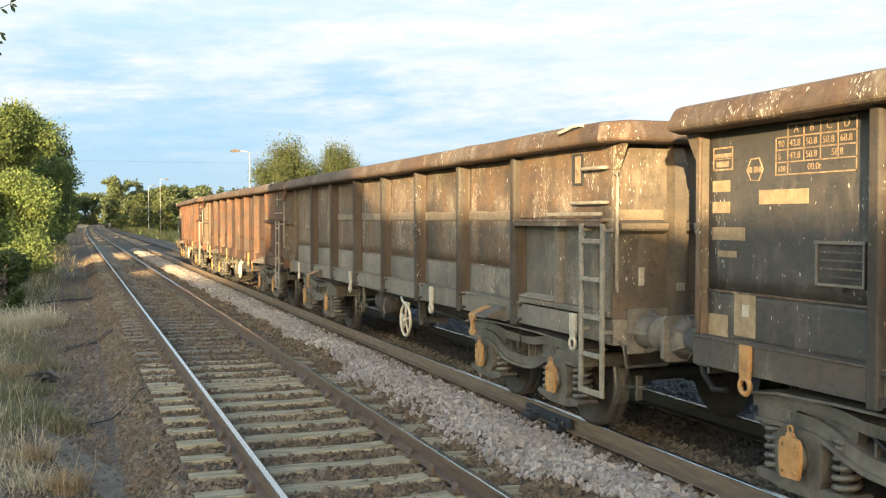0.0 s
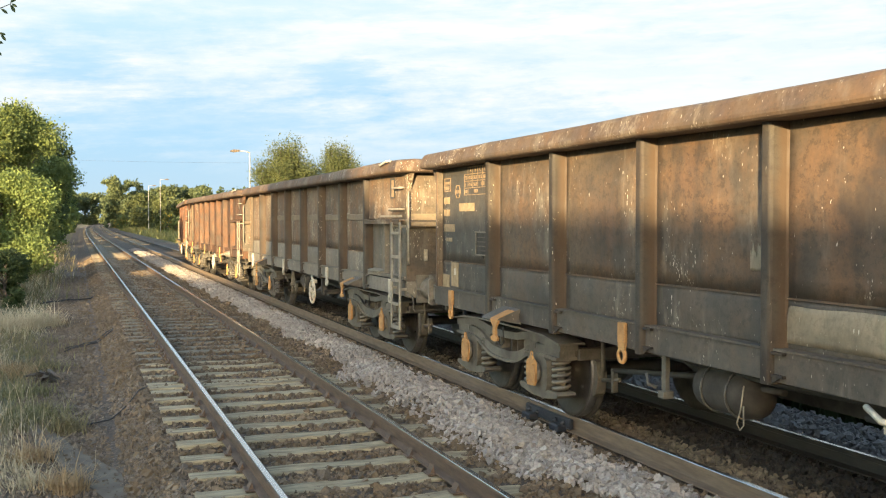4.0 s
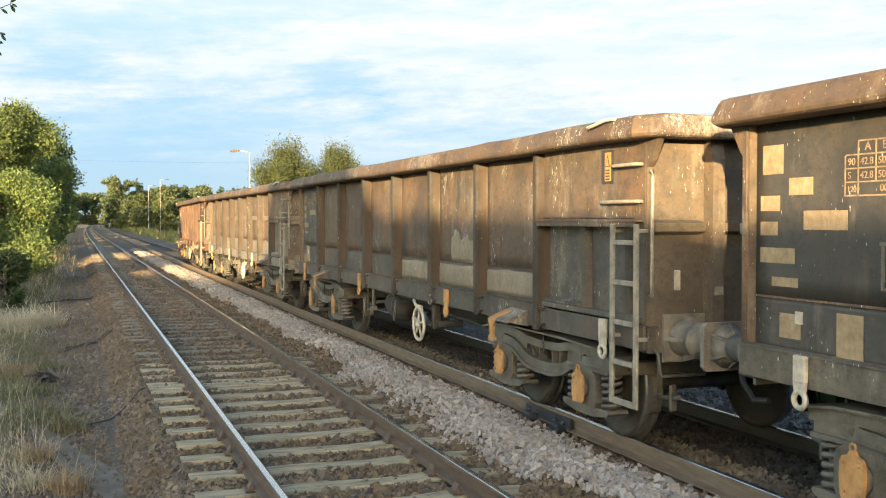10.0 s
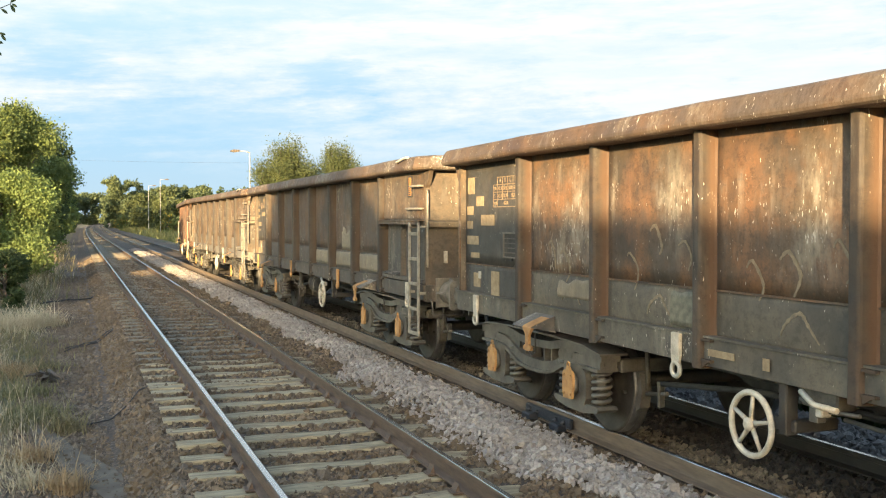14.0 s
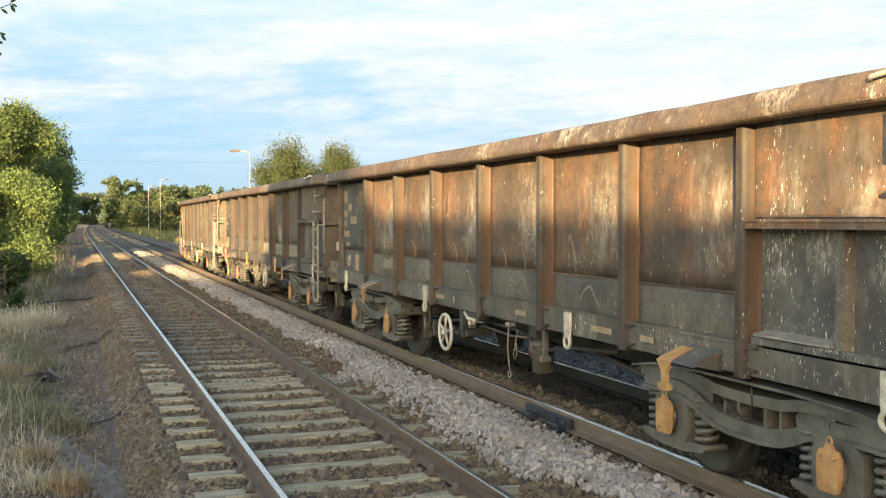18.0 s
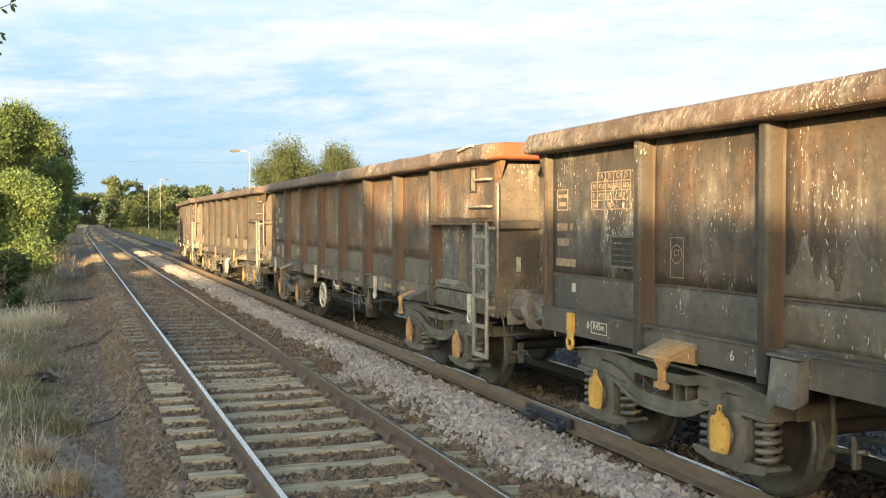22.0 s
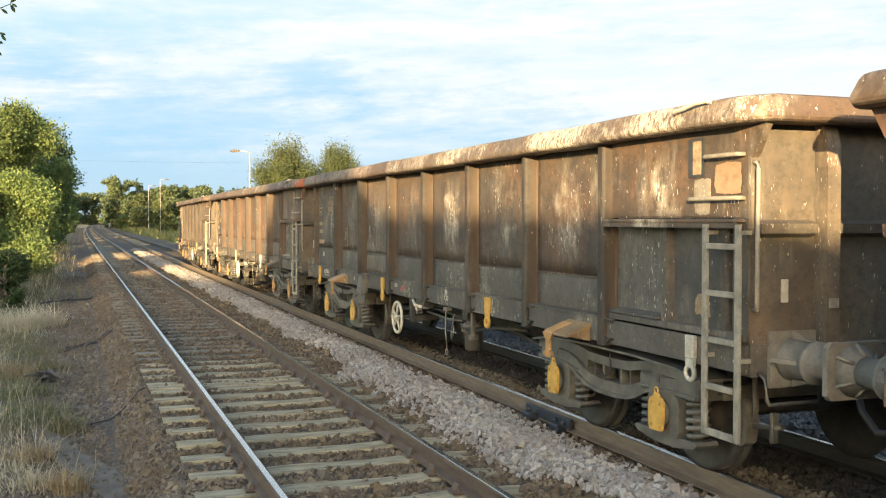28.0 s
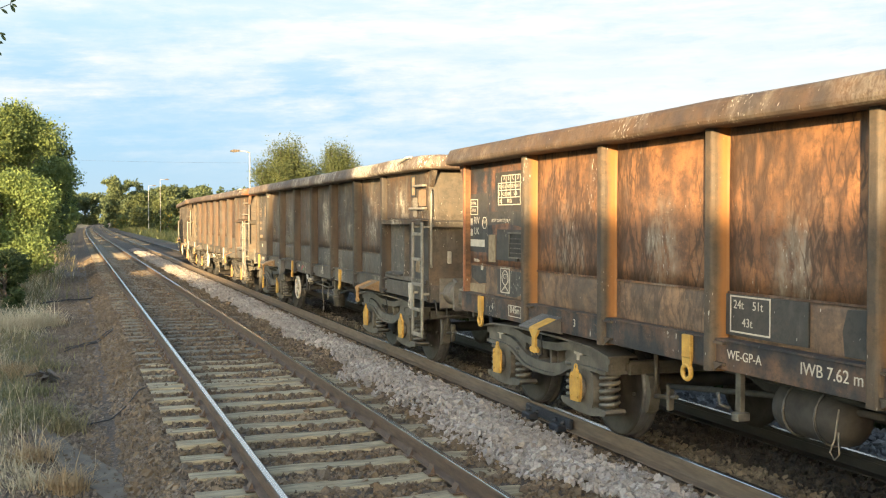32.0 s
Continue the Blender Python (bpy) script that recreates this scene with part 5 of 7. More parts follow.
def top_plate_mesh(bm):
    """The thin plate that overhangs the side frame."""
    pts = [(-1.42, 0.79), (-1.1, 0.84), (-0.5, 0.862), (0.5, 0.862), (1.1, 0.84), (1.42, 0.79)]
    prism(bm, [(y, z + 0.009) for y, z in pts] + [(y, z - 0.009) for y, z in pts[::-1]], -1.20, -0.92, "x")


def axle_box_mesh(bm):
    prism(bm, ((-0.19, -0.16), (-0.22, -0.10), (-0.22, 0.09), (-0.20, 0.14), (-0.13, 0.175), (0.13, 0.175), (0.20, 0.14), (0.22, 0.09), (0.22, -0.10), (0.19, -0.16)), -1.17, -0.93, "x")
    lathe(bm, ((0, 0.10), (0.03, 0.10), (0.045, 0.08), (0.05, 0.0)), (-1.17, 0, 0), (-1, 0, 0), 14)
    # spring seats either side, joined under the box
    prism(bm, ((-0.43, -0.17), (-0.39, -0.20), (-0.15, -0.235), (0.15, -0.235), (0.39, -0.20), (0.43, -0.17), (0.41, -0.145), (0.17, -0.15), (0.10, -0.12), (-0.10, -0.12), (-0.17, -0.15), (-0.41, -0.145)), -1.16, -0.96, "x")
    for s in (-1, 1):
        prism(bm, ((s * 0.155, -0.13), (s * 0.185, -0.13), (s * 0.185, 0.20), (s * 0.155, 0.20)), -1.13, -0.98, "x")


def box_plate_mesh(bm):
    prism(bm, ((-0.088, -0.125), (-0.075, -0.15), (0.078, -0.155), (0.092, -0.13), (0.102, -0.02), (0.096, 0.07), (0.078, 0.098), (0.036, 0.108), (0.024, 0.135), (-0.024, 0.135), (-0.036, 0.108), (-0.078, 0.098), (-0.096, 0.07), (-0.10, -0.02)), -1.240, -1.215, "x")
    torus(bm, (-1.228, 0, 0.155), (1, 0, 0), 0.024, 0.008, 12, 5)
    for a in (-0.06, 0.06):
        for c in (-0.11, 0.06):
            lathe(bm, ((0, 0.013), (0.008, 0.013), (0.009, 0.0)), (-1.240, a, c), (-1, 0, 0), 6)


def spring_mesh(bm):
    pts = []
    for i in range(5 * 10 + 1):
        a = 2 * math.pi * i / 10
        pts.append((0.076 * math.cos(a), 0.076 * math.sin(a), 0.30 * i / 50))
    tube(bm, pts, 0.021, 6)
    lathe(bm, ((-0.02, 0.098), (0.0, 0.098)), (0, 0, 0), (0, 0, 1), 14)
    lathe(bm, ((0.30, 0.10), (0.33, 0.10)), (0, 0, 0), (0, 0, 1), 14)
    lathe(bm, ((0.0, 0.045), (0.30, 0.045)), (0, 0, 0), (0, 0, 1), 10)


def damper_mesh(bm):
    """A T-shaped lug on the shoulder."""
    prism(bm, ((-0.022, 0.0), (0.022, 0.0), (0.026, 0.05), (0.075, 0.055), (0.08, 0.10), (0.03, 0.115), (-0.03, 0.115), (-0.08, 0.10), (-0.075, 0.055), (-0.026, 0.05)), -0.02, 0.02, "x")


def brake_block_mesh(q):
    """A brake block against the wheel's outer edge; q: the side on which it hangs."""
    def make(bm):
        prism(bm, ((q * 0.0, 0.17), (q * 0.06, 0.15), (q * 0.10, 0.0), (q * 0.06, -0.15), (q * 0.0, -0.19), (q * 0.035, 0.0)), -0.80, -0.70, "x")
        tube(bm, ((-0.75, q * 0.07, 0.0), (-0.75, q * 0.12, 0.10), (-0.75, q * 0.10, 0.36)), 0.022, 6)
        tube(bm, ((-0.75, q * 0.08, -0.02), (-0.75, q * 0.30, 0.01), (-0.75, q * 0.42, 0.03)), 0.02, 6)
        box(bm, -0.78, -0.72, min(q * 0.30, q * 0.34), max(q * 0.30, q * 0.34), -0.10, 0.12, 0.008)
    return make


def reservoir_mesh(bm):
    lathe(bm, ((-0.36, 0.02), (-0.34, 0.10), (-0.29, 0.165), (-0.22, 0.18), (0.22, 0.18), (0.29, 0.165), (0.34, 0.10), (0.36, 0.02)), (0, 0, 0), (0, 1, 0), 20)


def strap_mesh(bm):
    tube(bm, [(0.19 * math.cos(a), 0, 0.19 * math.sin(a)) for a in [radians(q) for q in range(0, 361, 20)]], 0.008, 5)


def handwheel_mesh(bm):
    torus(bm, (0, 0, 0), (1, 0, 0), 0.205, 0.021, 32, 8)
    lathe(bm, ((-0.03, 0.03), (0.03, 0.045), (0.05, 0.02)), (0, 0, 0), (-1, 0, 0), 12)
    for k in range(5):
        a = 2 * math.pi * k / 5 + 0.4
        tube(bm, ((0, 0, 0), (0, 0.2 * math.cos(a), 0.2 * math.sin(a))), [0.019, 0.013], 6)


def wagon(index, group):
    """One bogie box wagon, nose towards +y, its camera side towards -x. index: place in the train, 0 is its head."""
    steel = BODY[index]
    kind_b = index in (5, 6)                      # handwheel towards the nose
    labels = {3: "grey-brown bogie box wagon with pale bird lime, on the track", 4: "dark brown rusty bogie box wagon with beige repair patches", 5: "rusty orange-brown bogie box wagon with pale streaks",
              6: "dark brown and black rusted bogie box wagon with yellow hooks", 7: "bright orange rusted bogie box wagon with creased sides"}
    w = thing("freight_wagon", labels.get(index, "rust-brown bogie box wagon with ribbed steel sides"), "freight wagon", group=group)
    rim = {5: RIM[3], 6: RIM[1], 4: RIM[0]}.get(index, RIM[4])
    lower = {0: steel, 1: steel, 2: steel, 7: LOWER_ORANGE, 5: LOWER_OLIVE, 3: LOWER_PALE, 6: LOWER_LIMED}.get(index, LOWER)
    front = {7: BLACK_ORANGE, 4: BLACK_PAINT, 5: BLACK_PAINT, 6: NOSE_DARK}.get(index, steel)
    bay_m = {0: steel, 1: steel, 2: steel, 7: steel, 5: BAY_LIMED, 3: BAY_PALE}.get(index, BAY_GREY)
    half_turn = Matrix.Rotation(math.pi, 4, "Z")

    part("rim", rim_mesh, rim, w, "rusty rolled top rim splashed with white", key="rim")
    part("floor", lambda bm: box(bm, -1.06, 1.06, -END + 0.07, END - 0.07, 1.10, 1.16), UNDER, w, key="floor")
    # both sides
    for side, turn in ((0, Matrix.Identity(4)), (1, half_turn)):
        for k in range(-3, 4):
            part("side_post", post_mesh, {0: steel, 1: steel, 2: steel, 7: POST_BROWN, 5: POST_RUST}.get(index, POST_DARK), w, at=turn @ Matrix.Translation((0, k * BAY + (-BAY_OFF if side else BAY_OFF), 0)), key="post")
        edges = [bay_y(k) for k in range(-3, 4)] + [END - 0.005]
        for b, (a, c) in enumerate(zip(edges, edges[1:])):
            last = b == len(edges) - 2
            m = front if last else steel
            part("side_sheet", panel_mesh(a, c, SEAM + 0.012, TOP, 0.0 if last else 0.022, 10 + b), m, w, at=turn, key=f"sheet{b}")
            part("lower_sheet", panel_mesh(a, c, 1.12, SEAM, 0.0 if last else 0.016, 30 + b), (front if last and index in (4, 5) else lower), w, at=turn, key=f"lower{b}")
            part("weld_seam", lambda bm, a=a, c=c: box(bm, -PANEL - 0.012, -PANEL + 0.02, a + 0.11, c - 0.02, SEAM, SEAM + 0.014), steel, w, at=turn, key=f"seam{b}")
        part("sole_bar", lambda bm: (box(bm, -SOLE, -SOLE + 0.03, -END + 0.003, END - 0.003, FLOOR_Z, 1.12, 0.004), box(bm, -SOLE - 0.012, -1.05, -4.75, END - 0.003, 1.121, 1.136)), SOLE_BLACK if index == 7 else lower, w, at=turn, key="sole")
        part("corner_edge", lambda bm: box(bm, -1.205, -PANEL - 0.001, END - 0.05, END - 0.002, 1.137, 2.60, 0.005), steel if index != 7 else RIM[2], w, at=turn, key="corner_edge")
        # ladder bay at the tail
        y0, y1 = -END + 0.02, bay_y(-3) - 0.087
        part("bay_sheet", lambda bm: (box(bm, -1.195, -1.15, y0, y1, 1.98, TOP), box(bm, -1.203, -1.196, y0 + 0.2, y1 - 0.02, 1.99, 2.04)), steel, w, at=turn, key="bay_up")
        part("bay_flange", lambda bm: (box(bm, -1.29, -1.10, y0 + 0.02, y1, 1.945, 1.968, 0.003), box(bm, -1.28, -1.265, y0 + 0.02, y1, 1.905, 1.945)), steel, w, at=turn, key="bay_flange")
        part("bay_sheet", lambda bm: box(bm, -1.13, -1.08, y0, y1, 1.13, 1.944), bay_m, w, at=turn, key="bay_low")
        part("corner_sheet", lambda bm: box(bm, -1.197, -1.135, y0, y0 + 0.16, 1.13, 1.976), bay_m, w, at=turn, key="bay_corner")
        for q in (-5.47, -6.22):
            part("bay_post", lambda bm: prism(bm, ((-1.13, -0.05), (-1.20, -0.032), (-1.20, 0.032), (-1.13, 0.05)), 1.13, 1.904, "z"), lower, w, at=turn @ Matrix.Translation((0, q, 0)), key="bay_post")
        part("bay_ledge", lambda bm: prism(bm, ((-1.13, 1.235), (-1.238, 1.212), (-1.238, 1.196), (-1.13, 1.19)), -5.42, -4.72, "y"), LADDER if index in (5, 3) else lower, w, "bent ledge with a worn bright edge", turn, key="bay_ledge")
        part("bay_skirt", lambda bm: box(bm, -SOLE - 0.006, -1.14, -END + 0.025, -4.68, 1.138, 1.188, 0.003), bay_m, w, at=turn, key="bay_skirt")
        ladder = part("ladder", ladder_mesh, LADDER, w, "pale painted steel ladder", turn @ Matrix.Translation((-1.29, -6.33, 0.46)), key="ladder")
        for q in range(1, 5):
            part("rung", rung_mesh, LADDER, ladder, at=Matrix.Translation((0, 0, 0.325 * q + 0.02)), key="rung")
        for s_, z in ((-0.185, 1.0), (0.185, 1.0), (-0.185, 1.86), (0.185, 1.86)):
            part("ladder_bracket", lambda bm: box(bm, -1.277, -1.195, -0.02, 0.02, 0, 0.03), LADDER, w, at=turn @ Matrix.Translation((0, -6.33 + s_, z)), key="ladder_bracket")
        for z, a, b in ((2.405, -6.46, -6.06), (2.11, -6.46, -5.87)):
            part("grab_rail", lambda bm, z=z, a=a, b=b: tube(bm, ((-1.20, a, z), (-1.255, a + 0.012, z), (-1.262, a + 0.05, z), (-1.262, b - 0.05, z), (-1.255, b - 0.012, z), (-1.20, b, z)), 0.016, 8), LADDER, w, "pale worn grab rail", turn, key=f"grab{z}")
        part("grab_rail", lambda bm: tube(bm, ((-1.16, -6.50, 2.34), (-1.18, -6.57, 2.345), (-1.19, -6.585, 2.30), (-1.19, -6.585, 1.9), (-1.19, -6.585, 1.42), (-1.18, -6.57, 1.36), (-1.16, -6.50, 1.36)), 0.015, 8), LADDER, w, "pale worn upright grab rail", turn, key="grab_up")
        part("grab_rail", lambda bm: tube(bm, ((-1.36, -5.86, 2.72), (-1.39, -5.90, 2.735), (-1.385, -6.0, 2.745), (-1.38, -6.15, 2.77), (-1.37, -6.25, 2.775), (-1.34, -6.28, 2.77)), 0.016, 8), HANDLE, w, "pale bent grab rail on the rim", turn, key="grab_top")
        part("sign_plate", lambda bm: box(bm, -1.205, -1.196, -6.0, -5.80, 2.27, 2.55), SIGN_BLACK, w, "small black backing plate", turn, key="sign_plate")
        for q in (5.87, 1.89, -2.07, -5.9):
            hook_m = HANDLE if (q < -3 or index in (3, 5)) else (YELLOW if index in (6, 7, 0) else OCHRE)
            part("tow_hook", hook_mesh, hook_m, w, "yellow steel tow hook with an eye" if hook_m is not HANDLE else "pale tow hook with an eye", turn @ Matrix.Translation((-SOLE - 0.002, q, 0.935)), key="hook")
        for q in (4.15, -4.15):
            inward = -1 if q > 0 else 1
            br = part("lifting_bracket", wedge_mesh, OCHRE_WORN if index == 6 else WORN_GREY, w, "sloping bracket over the bogie with worn paint", turn @ Matrix.Translation((0, q, 0)), key="wedge")
            part("claw", claw_mesh, YELLOW if index == 7 else OCHRE, br, "ochre painted claw", Matrix.Translation((0, 0.13 * inward, 0)), key="claw")
            part("paint_strip", lambda bm: prism(bm, ((-1.28, 1.0405), (-1.46, 0.968), (-1.473, 0.95), (-1.475, 0.955), (-1.462, 0.972), (-1.28, 1.0445)), -0.085, 0.085, "y"), YELLOW if index == 7 else OCHRE, br, "worn ochre paint over half the bracket", Matrix.Translation((0, 0.12 * inward, 0)), key="wedge_strip")
        part("step_rail", lambda bm: tube(bm, ((-1.13, -6.53, 0.93), (-1.13, -6.60, 0.90), (-1.13, -6.62, 0.76), (-1.11, -6.62, 0.73), (-0.72, -6.62, 0.73), (-0.70, -6.62, 0.76), (-0.70, -6.60, 0.90), (-0.70, -6.53, 0.93)), 0.014, 6), BOGIE, w, "bent steel hand rail under the buffer", turn, key="step")
        clip = part("document_clip", lambda bm: (box(bm, -1.150, -1.132, 4.90, 5.29, 1.56, 1.82, 0.004), box(bm, -1.162, -1.1505, 5.07, 5.13, 1.53, 1.57)), UNDER, w, "hinged steel document clip", turn, key="clip")
        part("clip_frame", lambda bm: (box(bm, -1.168, -1.1505, 4.88, 5.31, 1.815, 1.835), box(bm, -1.164, -1.1505, 4.89, 4.905, 1.56, 1.814), box(bm, -1.164, -1.1505, 5.285, 5.30, 1.56, 1.814), box(bm, -1.164, -1.1505, 4.906, 5.284, 1.56, 1.575)), LOWER_PALE, clip, "worn bright edge", key="clip_frame")
        for q in range(4):
            part("clip_bar", lambda bm: box(bm, -1.158, -1.1505, 4.92, 5.27, 0, 0.012), LOWER, clip, at=Matrix.Translation((0, 0, 1.61 + 0.05 * q)), key="clip_bar")
    # ends
    for end, turn in ((1, Matrix.Identity(4)), (-1, half_turn)):
        at = turn @ Matrix.Translation((0, END, 0))
        part("end_wall", end_wall_mesh, steel if index == 7 else END_STEEL, w, at=at, key="end_wall")
        for q in (-0.61, 0.61):
            part("end_post", end_post_mesh, steel if index == 7 else END_STEEL, w, at=at @ Matrix.Translation((q, 0, 0)), key="end_post")
        for q in (-1.16, 1.16):
            part("corner_gusset", corner_gusset_mesh, steel, w, at=at @ Matrix.Translation((q, -0.02, 0)), key="gusset")
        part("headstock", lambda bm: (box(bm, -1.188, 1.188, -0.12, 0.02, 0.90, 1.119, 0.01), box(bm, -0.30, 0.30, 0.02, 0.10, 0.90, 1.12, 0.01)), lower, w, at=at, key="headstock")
        part("coupling", lambda bm: (tube(bm, ((0, 0.1, 1.0), (0, 0.4, 0.93), (0, 0.60, 0.90)), 0.04, 8), torus(bm, (0, 0.5, 0.86), (1, 0, 0), 0.10, 0.022, 14, 6)), UNDER, w, "grimy coupling link", at, key="coupling")
        part("brake_hose", lambda bm: tube(bm, ((0.4, 0.02, 0.92), (0.41, 0.14, 0.84), (0.42, 0.2, 0.66), (0.42, 0.34, 0.54), (0.40, 0.5, 0.56)), 0.025, 8), CABLE, w, "black rubber brake hose", at, key="hose")
        for q in (-0.87, 0.87):
            bf = part("buffer", buffer_mesh, DUSTY, w, "grimy grey buffer in a ribbed casting", at @ Matrix.Translation((q, 0.02, 1.02)), key="buffer")
            part("buffer_plate", buffer_plate_mesh, DUSTY, bf, "worn rectangular buffer head", key="buffer_plate")
        part("marker", lambda bm: box(bm, -0.945, -0.895, 0.001, 0.03, 1.40, 1.56, 0.006), HANDLE, w, "small pale end marker", at, key="marker1")
        part("marker", lambda bm: box(bm, 0.895, 0.945, 0.001, 0.03, 1.40, 1.56, 0.006), HANDLE, w, "small pale end marker", at, key="marker2")
        part("marker", lambda bm: [box(bm, q - 0.04, q + 0.04, 0.131, 0.145, 1.36, 1.43, 0.004) for q in (-0.61, 0.61)], LADDER, w, "small pale square plate", at, key="marker3")
    # frame below
    part("centre_sill", lambda bm: (box(bm, -0.25, 0.25, -END + 0.13, END - 0.13, 0.85, 1.09), prism(bm, ((-3.1, 0.85), (-2.2, 0.56), (2.2, 0.56), (3.1, 0.85)), -0.24, 0.24, "x"), [prism(bm, ((-1.10, 0.93), (-0.25, 0.66), (0.25, 0.66), (1.10, 0.93)), q - 0.04, q + 0.04, "y") for q in (-2.4, -0.9, 0.7, 2.3)], [box(bm, -1.18, 1.18, q - 0.05, q + 0.05, 0.93, 1.09) for q in (-3.1, -1.6, 0, 1.6, 3.1)]), UNDER, w, key="sill")
    part("brake_pipe", lambda bm: [tube(bm, ((x, -2.9, z), (x, -1.2, z), (x, 0.4, z - 0.04), (x, 2.9, z)), 0.022, 6) for x, z in ((-0.8, 0.84), (-0.62, 0.80), (-0.95, 0.88))], UNDER, w, key="pipes")
    part("brake_lever", lambda bm: [tube(bm, pts, 0.025, 6) for pts in (((-0.9, 0.3, 0.78), (-0.75, 1.6, 0.70), (-0.75, 2.9, 0.56)), ((-0.85, -0.4, 0.74), (-0.75, -1.8, 0.68), (-0.75, -2.9, 0.56)))], UNDER, w, "rusty brake pull rods", key="rods")
    flip = -1 if kind_b else 1
    if kind_b:
        tank = part("brake_cylinder", lambda bm: lathe(bm, ((-0.17, 0.08), (-0.16, 0.105), (0.10, 0.11), (0.11, 0.13), (0.14, 0.13), (0.15, 0.09), (0.20, 0.07), (0.21, 0.0)), (0, 0, 0), (0, 0, 1), 20), BOGIE, w, "grey upright brake cylinder", Matrix.Translation((-0.98, -1.02, 0.58)), key="cylinder")
        part("isolating_handle", lambda bm: tube(bm, ((0, 0.13, 0.10), (-0.03, 0.19, 0.13), (-0.04, 0.21, 0.06), (-0.03, 0.18, -0.04)), 0.022, 6), RED, tank, "faded red isolating handle", key="iso_handle")
        part("cylinder_bracket", lambda bm: (box(bm, -1.10, -0.80, -1.10, -0.94, 0.77, 0.93, 0.01), tube(bm, ((-1.0, -1.2, 0.66), (-1.0, -1.7, 0.74), (-0.9, -2.4, 0.78)), 0.02, 6), tube(bm, ((-1.02, -0.85, 0.74), (-1.02, -0.2, 0.80), (-1.0, 0.4, 0.80)), 0.016, 6)), UNDER, w, key="cyl_bracket")
        part("brake_rigging", lambda bm: (box(bm, -1.16, -1.0, 0.30, 0.62, 0.80, 0.93, 0.012), box(bm, -1.20, -1.13, 0.42, 0.50, 0.72, 0.82, 0.006), tube(bm, ((-1.16, 0.62, 0.84), (-1.18, 0.40, 0.80), (-1.17, 0.10, 0.82)), 0.014, 6), tube(bm, ((-1.1, 0.3, 0.76), (-1.05, -0.4, 0.72), (-1.05, -0.8, 0.74)), 0.014, 6)), BOGIE, w, "grey brake gear with rods", key="rigging")
        part("release_wire", lambda bm: (tube(bm, ((-1.16, -0.62, 0.86), (-1.19, -0.63, 0.84), (-1.19, -0.61, 0.62), (-1.18, -0.64, 0.40)), 0.007, 6), torus(bm, (-1.18, -0.64, 0.35), (1, 0, 0), 0.035, 0.008, 14, 5), box(bm, -1.20, -1.13, -0.68, -0.56, 0.85, 0.89, 0.006)), LADDER, w, "thin cream release wire with a ring", key="wire_ring")
    else:
        tank = part("reservoir", reservoir_mesh, UNDER, w, "grimy cylindrical air reservoir", Matrix.Translation((-0.86, 0.92, 0.70)), key="reservoir")
        for q in (-0.15, 0.15):
            part("strap", strap_mesh, BOGIE, tank, at=Matrix.Translation((0, q, 0)), key="strap")
        part("reservoir_hanger", lambda bm: [box(bm, -0.95, -0.77, q - 0.02, q + 0.02, 0.78, 0.95) for q in (0.72, 1.12)], UNDER, w, key="hanger")
    lv = part("change_lever", lambda bm: (box(bm, -1.16, -1.12, -0.03, 0.03, 0.62, 0.93, 0.004), box(bm, -1.20, -1.10, -0.06, 0.02, 0.58, 0.64, 0.006), tube(bm, ((-1.2, 0.03, 0.66), (-1.24, 0.09, 0.68), (-1.24, 0.12, 0.76)), 0.014, 6)), BOGIE, w, "brake change lever with a yellow tip", Matrix.Translation((0, 1.40 * flip, 0)), key="lever")
    part("pull_loop", lambda bm: tube(bm, ((-1.05, 0, 0.80), (-1.08, 0.0, 0.62), (-1.08, 0.04, 0.53), (-1.08, 0.0, 0.49), (-1.08, -0.04, 0.53), (-1.06, -0.01, 0.66)), 0.0055, 6), LADDER, w, "thin release wire loop", Matrix.Translation((0, 0.55 * flip, 0)), key="loop")
    hw_y = 0.88 if kind_b else -1.32
    part("handwheel_bracket", lambda bm: (box(bm, -1.19, -1.09, -0.16, -0.08, 0.58, 0.95, 0.01), box(bm, -1.15, -0.8, -0.20, -0.12, 0.60, 0.68, 0.01), tube(bm, ((-1.05, 0, 0.64), (-1.34, 0, 0.64)), 0.02, 8), box(bm, -1.16, -1.10, -0.12, 0.02, 0.60, 0.68)), UNDER, w, at=Matrix.Translation((0, hw_y, 0)), key="hw_bracket")
    part("handwheel", handwheel_mesh, HANDLE, w, "cream painted spoked brake handwheel", Matrix.Translation((-1.335, hw_y, 0.64)), key="handwheel")
    part("brake_arm", lambda bm: (tube(bm, ((-1.22, 0.12, 0.90), (-1.24, -0.02, 0.84), (-1.22, -0.20, 0.83)), 0.02, 6), box(bm, -1.24, -1.16, -0.09, -0.03, 0.77, 0.84, 0.008)), HANDLE, w, "pale brake indicator arm", Matrix.Translation((0, hw_y - 0.45 if kind_b else hw_y + 0.42, 0)), key="arm")
    # bogies
    for q in (PIVOT, -PIVOT):
        bg = part("bogie", side_frame_mesh, BOGIE, w, "grey-brown cast steel bogie with coil springs", Matrix.Translation((0, q, 0)), key="bogie")
        part("top_plate", top_plate_mesh, BOGIE, bg, key="top_plate")
        part("far_frame", lambda bm: prism(bm, frame_outline(), 0.97, 1.12, "x"), BOGIE, bg, key="far_frame")
        # darker than the frame: the shade inside its window is put into the colour
        part("bolster", lambda bm: box(bm, -0.94, 0.94, -0.22, 0.22, 0.50, 0.80, 0.02), UNDER, bg, key="bolster")
